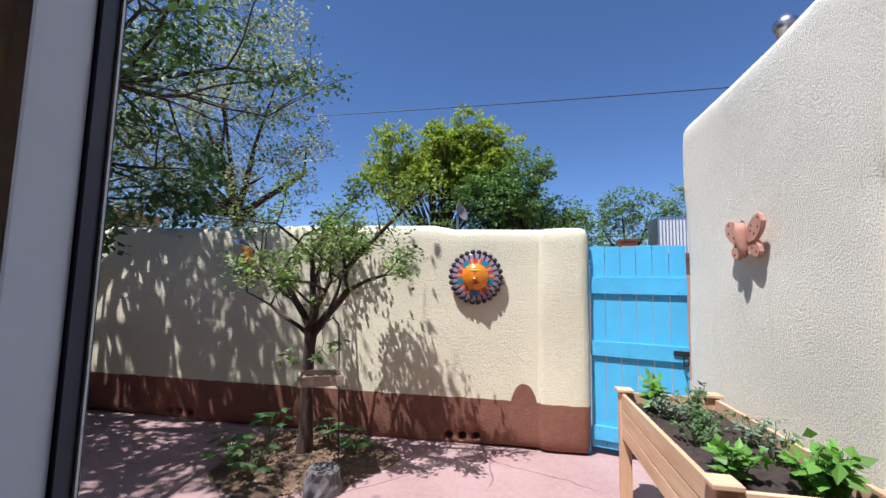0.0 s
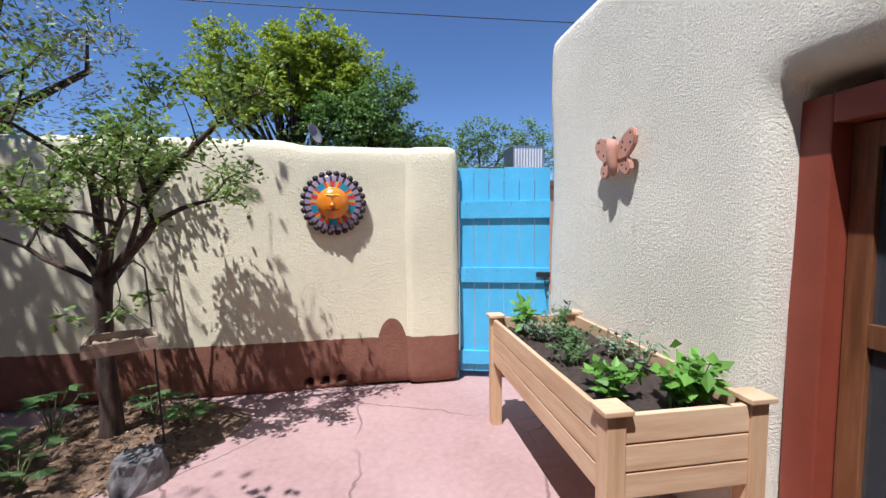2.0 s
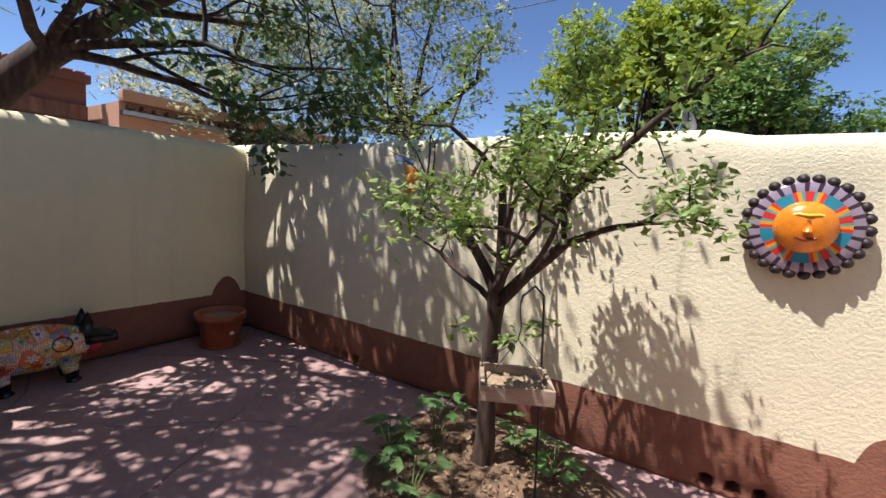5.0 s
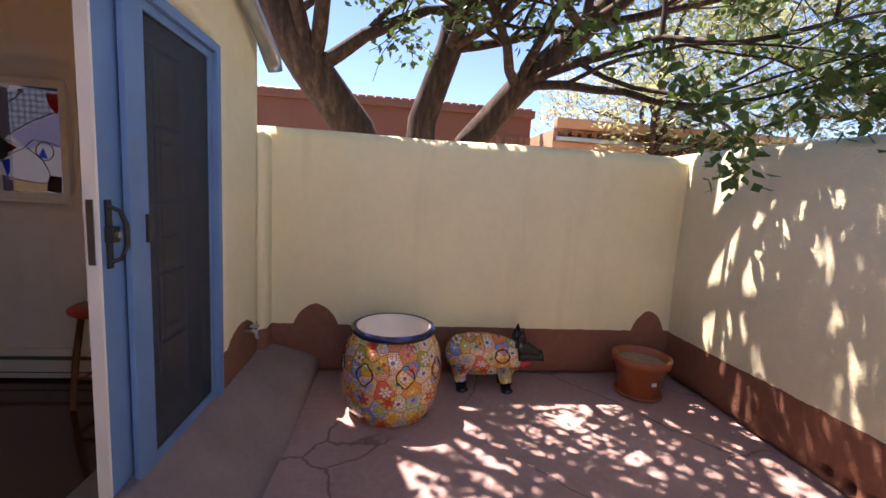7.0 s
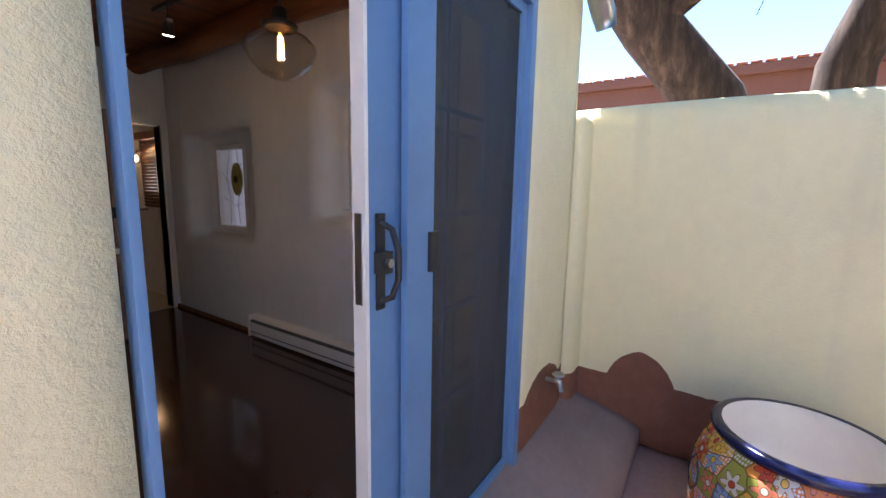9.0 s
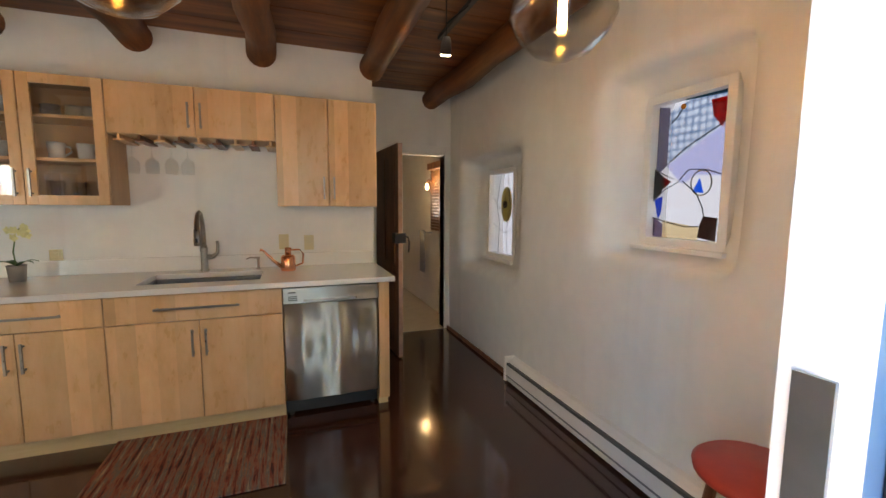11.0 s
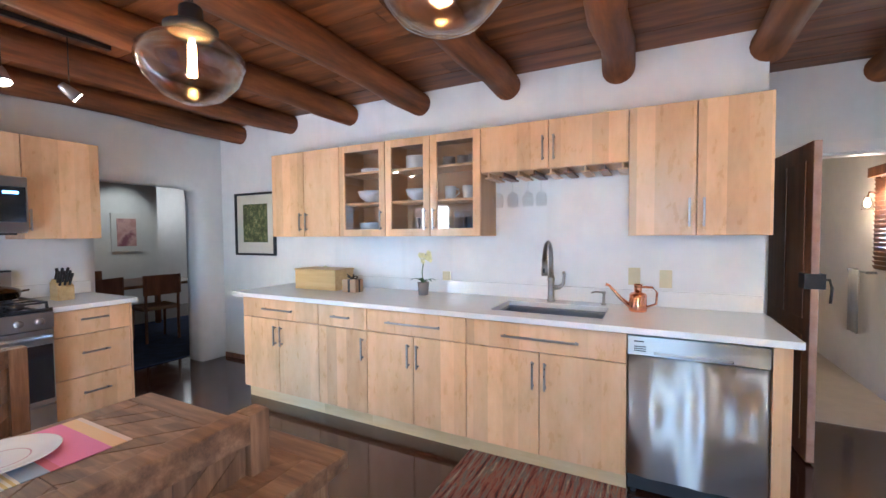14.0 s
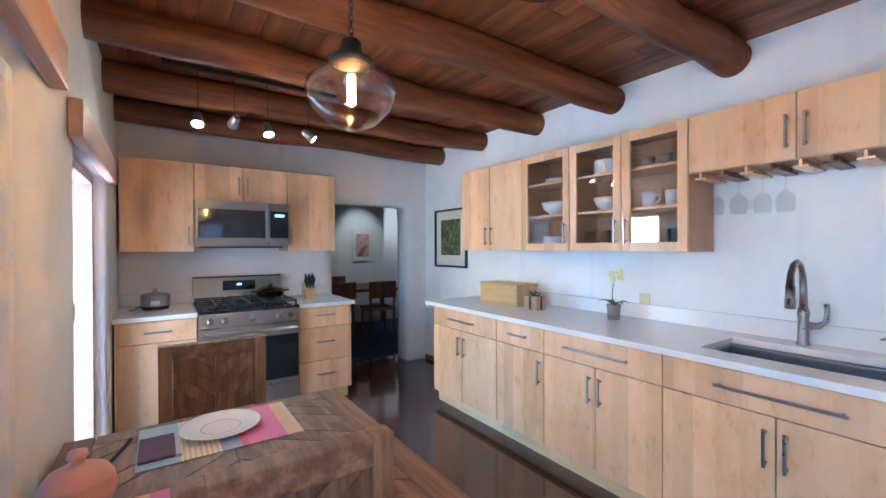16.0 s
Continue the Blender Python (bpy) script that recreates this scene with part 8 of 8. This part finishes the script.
def canopy_tree(name, label, x, y, base_r, trunk_h, blobs, count, size, m, seed, lean=(0, 0)):
    rnd = random.Random(seed)
    root = thing(name, label, "tree", (x, y, -0.1))
    limb = bmesh.new()
    tube(limb, [(0, 0, 0), (lean[0] * 0.4, lean[1] * 0.4, trunk_h * 0.5), (lean[0], lean[1], trunk_h)], [base_r, base_r * 0.8, base_r * 0.6], 10, False)
    lf = bmesh.new()
    for bx_, by_, bz_, r in blobs:
        tip = Vector((bx_, by_, bz_))
        st = Vector((lean[0], lean[1], trunk_h))
        mid = (st + tip) / 2 + Vector((rnd.gauss(0, 0.2), rnd.gauss(0, 0.2), 0.2))
        tube(limb, [st, mid, tip], [base_r * 0.40, base_r * 0.20, base_r * 0.05], 6, False)
        n = int(2.2 * count * r * r)
        for k in range(max(5, n // 14)):
            d = Vector((rnd.gauss(0, 1), rnd.gauss(0, 1), rnd.gauss(0, 0.75))).normalized() * r * rnd.random() ** 0.4
            q = tip + d
            tube(limb, [tip + d * 0.8 + Vector((rnd.gauss(0, r * 0.12), rnd.gauss(0, r * 0.12), -r * 0.16)), q], [base_r * 0.03, base_r * 0.012], 4, False)
            leaf_cluster(lf, q, r * 0.24, 14, size, rnd, 0.55, 0.2)
    part("trunk", limb, M_BARK, root, "", True)
    part("crown", lf, m, root)


def background_trees():
    rnd = random.Random(5)
    # bright locust behind the wall
    def crown(centre, radii, n, lo, hi):
        out = []
        for _ in range(n):
            d = Vector((rnd.gauss(0, 1), rnd.gauss(0, 1), rnd.gauss(0, 1))).normalized() * rnd.uniform(0.35, 1.0)
            out.append((centre[0] + d.x * radii[0], centre[1] + d.y * radii[1], centre[2] + d.z * radii[2], rnd.uniform(lo, hi)))
        return out

    canopy_tree("locust_tree", "tall locust tree with feathery bright green leaves", -2.3, 12.4, 0.20, 2.4,
                crown((0.0, 0.2, 5.5), (2.6, 1.2, 1.55), 46, 0.40, 0.70), 800, 0.14, M_LOCUST, 31)
    canopy_tree("street_tree", "rounded dense green tree behind the garden wall", 0.0, 12.0, 0.18, 1.6,
                crown((0.1, 0, 3.9), (1.9, 0.9, 1.25), 26, 0.45, 0.75) + [(1.7, 0, 2.9, 0.7), (2.1, 0, 2.5, 0.6), (0.2, 0, 2.8, 0.9), (-0.9, 0, 2.8, 0.9)], 900, 0.11, M_FAR, 32)
    canopy_tree("street_tree", "distant olive-green tree beyond the gate", 4.3, 17.0, 0.2, 2.5,
                [(-1.0, 0, 4.3, 0.9), (-0.2, 0, 4.9, 0.9), (0.8, 0, 4.6, 0.9), (0.2, 0, 3.7, 1.2), (1.9, 0, 4.9, 1.0), (2.6, 0, 4.2, 1.1), (-2.0, 0, 3.7, 0.9)], 420, 0.14, M_FAR, 33)
    # silvery thin tree over the left of the patio
    canopy_tree("willow_tree", "tall silvery thin-leaved tree behind the corner", -5.9, 8.0, 0.22, 3.0,
                [(-1.2, -0.5, 4.6, 1.1), (0.2, -0.8, 5.2, 1.2), (1.3, -0.8, 5.6, 0.9), (1.9, -0.6, 4.3, 0.7), (0.9, -0.5, 3.7, 1.0), (-0.5, -0.3, 3.4, 1.1), (-2.0, 0, 3.6, 1.1), (-2.8, -0.6, 4.8, 1.2), (0.6, -0.8, 6.8, 1.1), (-1.0, -0.6, 6.2, 1.2), (0.2, -0.2, 2.7, 0.9), (-3.8, 0, 3.2, 1.2)], 520, 0.085, M_WILLOW, 34)
    canopy_tree("willow_tree", "silvery green tree behind the west wall corner", -9.5, 6.5, 0.25, 2.6,
                [(0, 0, 4.2, 1.3), (1.2, -1, 3.6, 1.2), (-1.2, -1, 3.8, 1.2), (0.5, 1.0, 3.4, 1.2), (2.2, 0.5, 4.4, 1.2), (0.6, -0.4, 5.4, 1.3), (-0.6, 0.6, 2.8, 1.0), (2.0, -0.8, 5.2, 1.1), (1.4, 1.4, 2.7, 1.0)], 420, 0.10, M_WILLOW, 35)
    canopy_tree("street_tree", "dark green tree far behind the garden wall", -3.0, 11.0, 0.16, 1.6, [(-0.6, 0, 2.7, 0.9), (0.5, 0, 2.9, 0.9), (1.4, 0, 2.6, 0.8), (-1.6, 0, 2.5, 0.8)], 520, 0.10, M_FAR, 36)


background_trees()


# ---------- planting bed, feeder ----------
def bed():
    rnd = random.Random(4)
    root = thing("planting_bed", "round planting bed of dry leaf mulch under the tree", "planting bed", (-1.62, 3.42, 0))
    bm = bmesh.new()
    rings = []
    for i in range(8):
        r = 0.66 * i / 7
        row = []
        for k in range(36):
            a = 2 * math.pi * k / 36
            rr = r * (1 + 0.10 * math.sin(3 * a + 1) + 0.05 * math.sin(7 * a))
            y = rr * math.sin(a)
            row.append(bm.verts.new((rr * math.cos(a) * 1.05, min(y, 0.55), 0.004 + 0.045 * (1 - (i / 7) ** 2) + (0.012 * noise.noise((i * 1.3, k * 0.9, 2)) if i < 7 else 0))))
        rings.append(row)
    for a, b in zip(rings[1:-1], rings[2:]):
        for k in range(36):
            bm.faces.new((a[k], b[k], b[(k + 1) % 36], a[(k + 1) % 36]))
    bm.faces.new(rings[1])
    part("mound", bm, M_MULCH, root, "brown mulch", True)
    lit = bmesh.new()
    for _ in range(1500):
        a, q = rnd.uniform(0, 6.28), rnd.random() ** 0.5 * 0.66
        y = q * math.sin(a)
        if y < 0.5:
            leaf_cluster(lit, (q * math.cos(a), y, 0.055 - 0.05 * (q / 0.66) ** 2), 0.012, 1, 0.045, rnd, 0.2, 0.0, 0.5)
    o = part("leaf_litter", lit, leafy("dry_leaf", (0.24, 0.15, 0.085), 0.5, 0.1), root, "scattered dry leaves")
    o["kind"] = "stuff"
    # leafy plants
    for i, (x, y, r, h) in enumerate(((-2.02, 3.02, 0.16, 0.28), (-1.80, 2.94, 0.15, 0.22), (-1.95, 3.40, 0.14, 0.35), (-1.50, 3.62, 0.12, 0.25), (-1.25, 3.55, 0.10, 0.18), (-2.18, 3.22, 0.12, 0.18))):
        p = thing("bed_plant", "broad-leaved green plant in the mulch bed", "plant", (x, y, 0.02), group="bed plants")
        st, lf = bmesh.new(), bmesh.new()
        for k in range(9):
            a = 6.28 * k / 9 + rnd.random()
            q = r * rnd.uniform(0.4, 1.0)
            tip = Vector((q * math.cos(a), q * math.sin(a), h * rnd.uniform(0.5, 1)))
            tube(st, [(0, 0, 0), (tip.x * 0.5, tip.y * 0.5, tip.z * 0.7), tip], [0.004, 0.003, 0.002], 5, False)
            for j in range(5):
                aa = a + (j - 2) * 0.55
                u = Vector((math.cos(aa), math.sin(aa), -0.15)).normalized()
                s = u.cross(Vector((0, 0, 1))).normalized()
                L = 0.085 * rnd.uniform(0.7, 1.2)
                v = [lf.verts.new(tip + w) for w in (Vector((0, 0, 0)), u * L * 0.5 + s * L * 0.22, u * L, u * L * 0.5 - s * L * 0.22)]
                lf.faces.new(v)
        part("stem", st, M_STALK, p)
        part("foliage", lf, M_HERB if i % 2 else leafy("bed_leaf", (0.12, 0.24, 0.07), 0.3, 0.35), p)
    root = thing("tree_stump", "weathered grey stump beside the planting bed", "stump", (-1.22, 2.92, 0))
    bm = bmesh.new()
    rings = []
    for i, (r, z) in enumerate(((0.135, 0.0), (0.13, 0.05), (0.118, 0.10), (0.11, 0.15), (0.095, 0.16), (0.0, 0.15))):
        rings.append([bm.verts.new(((r + 0.022 * noise.noise((k * 0.8, i * 1.1, 1)) * (r > 0)) * math.cos(6.283 * k / 22), (r + 0.022 * noise.noise((k * 0.8, i * 1.1, 5)) * (r > 0)) * math.sin(6.283 * k / 22), z + 0.02 * noise.noise((k * 0.7, i, 9)) * (i > 1))) for k in range(22)])
    for a, b in zip(rings[:-1], rings[1:]):
        for k in range(22):
            bm.faces.new((a[k], a[(k + 1) % 22], b[(k + 1) % 22], b[k]))
    part("wood", bm, M_STUMP, root)


bed()


def feeder():
    root = thing("bird_feeder", "weathered wooden tray bird feeder hanging on wires", "bird feeder", (-1.34, 3.05, 0.70), 28)
    for a in ((-0.16, 0.16, -0.135, -0.115), (-0.16, 0.16, 0.115, 0.135), (-0.16, -0.14, -0.114, 0.114), (0.14, 0.16, -0.114, 0.114)):
        part("side", bx(*a, 0.0, 0.07, bev=0.003), M_FEEDER, root)
    part("tray_floor", bx(-0.139, 0.139, -0.114, 0.114, 0.004, 0.016), M_FEEDER, root)
    bm = bmesh.new()
    nx = 14
    g = [[bm.verts.new((-0.136 + 0.272 * i / nx, -0.112 + 0.224 * j / nx, 0.03 + 0.018 * noise.noise((i * 0.6, j * 0.6, 3)))) for j in range(nx + 1)] for i in range(nx + 1)]
    for i in range(nx):
        for j in range(nx):
            bm.faces.new((g[i][j], g[i + 1][j], g[i + 1][j + 1], g[i][j + 1]))
    part("seed", bm, M_SEED, root, "scattered bird seed", True)
    for x in (-0.15, 0.15):
        for y in (-0.125, 0.125):
            part("wire", tb([(x, y, 0.07), (0, 0, 0.24)], 0.0018, 5), M_BLACK, root)
    part("chain", tb([(0, 0, 0.24), (0.01, 0, 0.30), (0, 0, 0.36), (0.0, 0.02, 0.42)], 0.003, 5), M_BLACK, root)
    root = thing("shepherd_hook", "thin black iron shepherd hook pole in the bed", "garden hook", (-1.26, 3.27, 0))
    part("pole", tb([(0, 0, 0), (-0.03, -0.02, 0.9), (-0.04, -0.03, 1.12), (-0.07, -0.08, 1.17), (-0.10, -0.15, 1.13), (-0.10, -0.17, 1.10)], 0.006, 8), M_BLACK, root, smooth=True)


feeder()


# ---------- neighbours, wires, roof things ----------
def neighbours():
    root = thing("neighbour_house", "brown stucco neighbouring house with a tile-edged flat roof", "house")
    part("wall", bx(-16.0, -10.2, -6.0, 4.2, -0.1, 3.25), M_NEIGHBOUR, root)
    part("parapet", bx(-10.28, -10.1, -6.05, 4.25, 3.25, 3.40, bev=0.02), M_NEIGHBOUR, root)
    for k in range(60):
        part("coping_tile", bx(-10.30, -10.08, -6.0 + 0.17 * k, -5.86 + 0.17 * k, 3.401, 3.43, bev=0.008, seg=1), M_TERRA_G, root)
    part("canal_board", bx(-10.19, -10.15, 2.9, 4.2, 2.62, 2.86), M_DOORWOOD, root)
    part("roof_pipe", tb([(-10.9, 0.05, 3.25), (-10.9, 0.05, 3.82)], 0.055, 12), M_TERRA, root, "clay roof vent")
    part("pipe_cap", lathe([(0.09, 0), (0.09, 0.03), (0.05, 0.06)], 14, (-10.9, 0.05, 3.82), True, True), M_TERRA, root)
    root = thing("neighbour_house", "lighter adobe house with a metal gutter", "house")
    part("wall", bx(-14.0, -9.4, 4.4, 9.5, -0.1, 2.95), M_NEIGHBOUR2, root)
    part("parapet", bx(-9.45, -9.25, 4.4, 9.5, 2.95, 3.15, bev=0.05), M_NEIGHBOUR2, root)
    part("gutter", bx(-9.40, -9.24, 4.4, 9.4, 2.72, 2.80, bev=0.01), M_GALV, root)
    for k in range(24):
        part("roof_rib", bx(-9.40, -9.22, 4.5 + 0.2 * k, 4.56 + 0.2 * k, 2.83, 2.90), M_DOORWOOD, root)
    # beyond the gate: low building with a cooler
    root = thing("neighbour_house", "low pinkish adobe building beyond the gate", "house")
    part("wall", bx(1.9, 7.5, 8.2, 12.0, -0.1, 2.0), M_NEIGHBOUR2, root)
    part("parapet", bx(1.85, 7.5, 8.1, 8.35, 2.0, 2.14, bev=0.04), M_NEIGHBOUR, root)
    part("chimney", bx(2.05, 2.35, 8.4, 8.7, 2.0, 2.38, bev=0.03), M_TERRA, root)
    part("chimney_cap", bx(2.02, 2.38, 8.37, 8.73, 2.381, 2.42), M_DOORWOOD, root)
    root = thing("swamp_cooler", "grey louvred evaporative cooler on the low roof", "cooler", (3.10, 8.9, 2.02))
    part("body", bx(-0.33, 0.33, -0.3, 0.3, 0.08, 0.86, bev=0.02), M_GALV, root)
    for k in range(10):
        part("louvre", bx(-0.29 + 0.06 * k, -0.26 + 0.06 * k, -0.315, -0.301, 0.14, 0.80), M_WHITE, root)
    for x in (-0.28, 0.28):
        part("foot", bx(x - 0.03, x + 0.03, -0.28, 0.28, 0, 0.0795), M_DOORWOOD, root)
    # house canale spout at the corner
    root = thing("roof_spout", "grey metal roof drain spout at the house corner", "gutter", (-4.80, 0.46, 2.42))
    part("channel", tb([(0.9, 0.02, 0.42), (0.2, 0.05, 0.12), (0.05, 0.07, 0.0), (0.02, 0.08, -0.06)], [0.05, 0.055, 0.06, 0.05], 12), M_GALV, root, smooth=True)
    # flue on the wing
    root = thing("roof_flue", "galvanised stove flue with a brace on the wing roof", "flue", (2.17, 3.58, 2.68))
    part("pipe", tb([(0, 0, 0), (0, 0, 0.80)], 0.065, 16), M_GALV, root, smooth=True)
    part("cap", lathe([(0.065, 0.80), (0.085, 0.82), (0.085, 0.87), (0.03, 0.93), (0.0, 0.93)], 16), M_GALV, root, smooth=True)
    part("cable", tb([(-0.12, 0, 0), (-0.15, 0, 0.4), (-0.08, 0, 0.6), (-0.07, 0, 0.7)], 0.014, 8), M_BLACK, root)
    root = thing("weather_mast", "small roof sensor mast by the flue", "antenna", (2.05, 3.60, 2.68))
    part("mast", tb([(0, 0, 0), (0, 0, 0.32), (-0.10, 0, 0.40)], 0.014, 8), M_GALV, root)
    part("head", lathe([(0.0, 0), (0.03, 0.01), (0.03, 0.05), (0, 0.07)], 12, (-0.11, 0, 0.38)), M_GALV, root, smooth=True)
    # satellite dish
    root = thing("satellite_dish", "small grey satellite dish on a mast behind the wall", "satellite dish", (-1.15, 8.6, -0.1))
    part("mast", tb([(0, 0, 0), (0, 0, 3.05)], 0.025, 8), M_GALV, root)
    part("dish", lathe([(0.0, 0.0), (0.09, 0.01), (0.15, 0.03), (0.19, 0.055), (0.195, 0.05), (0.15, 0.022), (0.0, -0.01)], 22), M_GREYPOT, root, smooth=True).matrix_local = pose(0.06, 0, 3.1, 25, 68, 0)
    for nm, z0, z1, x0, x1, y in (("a", 7.30, 7.50, -26, 20, 12.0), ("b", 5.9, 5.35, -30, 30, 26.0), ("c", 5.5, 5.0, -30, 30, 26.0), ("d", 7.0, 6.1, -40, 30, 32.0)):
        root = thing("power_line", "thin black overhead wire against the sky", "cable", group="overhead wires")
        part("strand", tb([(x0 + (x1 - x0) * k / 30, y, z0 + (z1 - z0) * k / 30 - 0.5 * (1 - (2 * k / 30 - 1) ** 2)) for k in range(31)], 0.014, 5), M_BLACK, root)


neighbours()
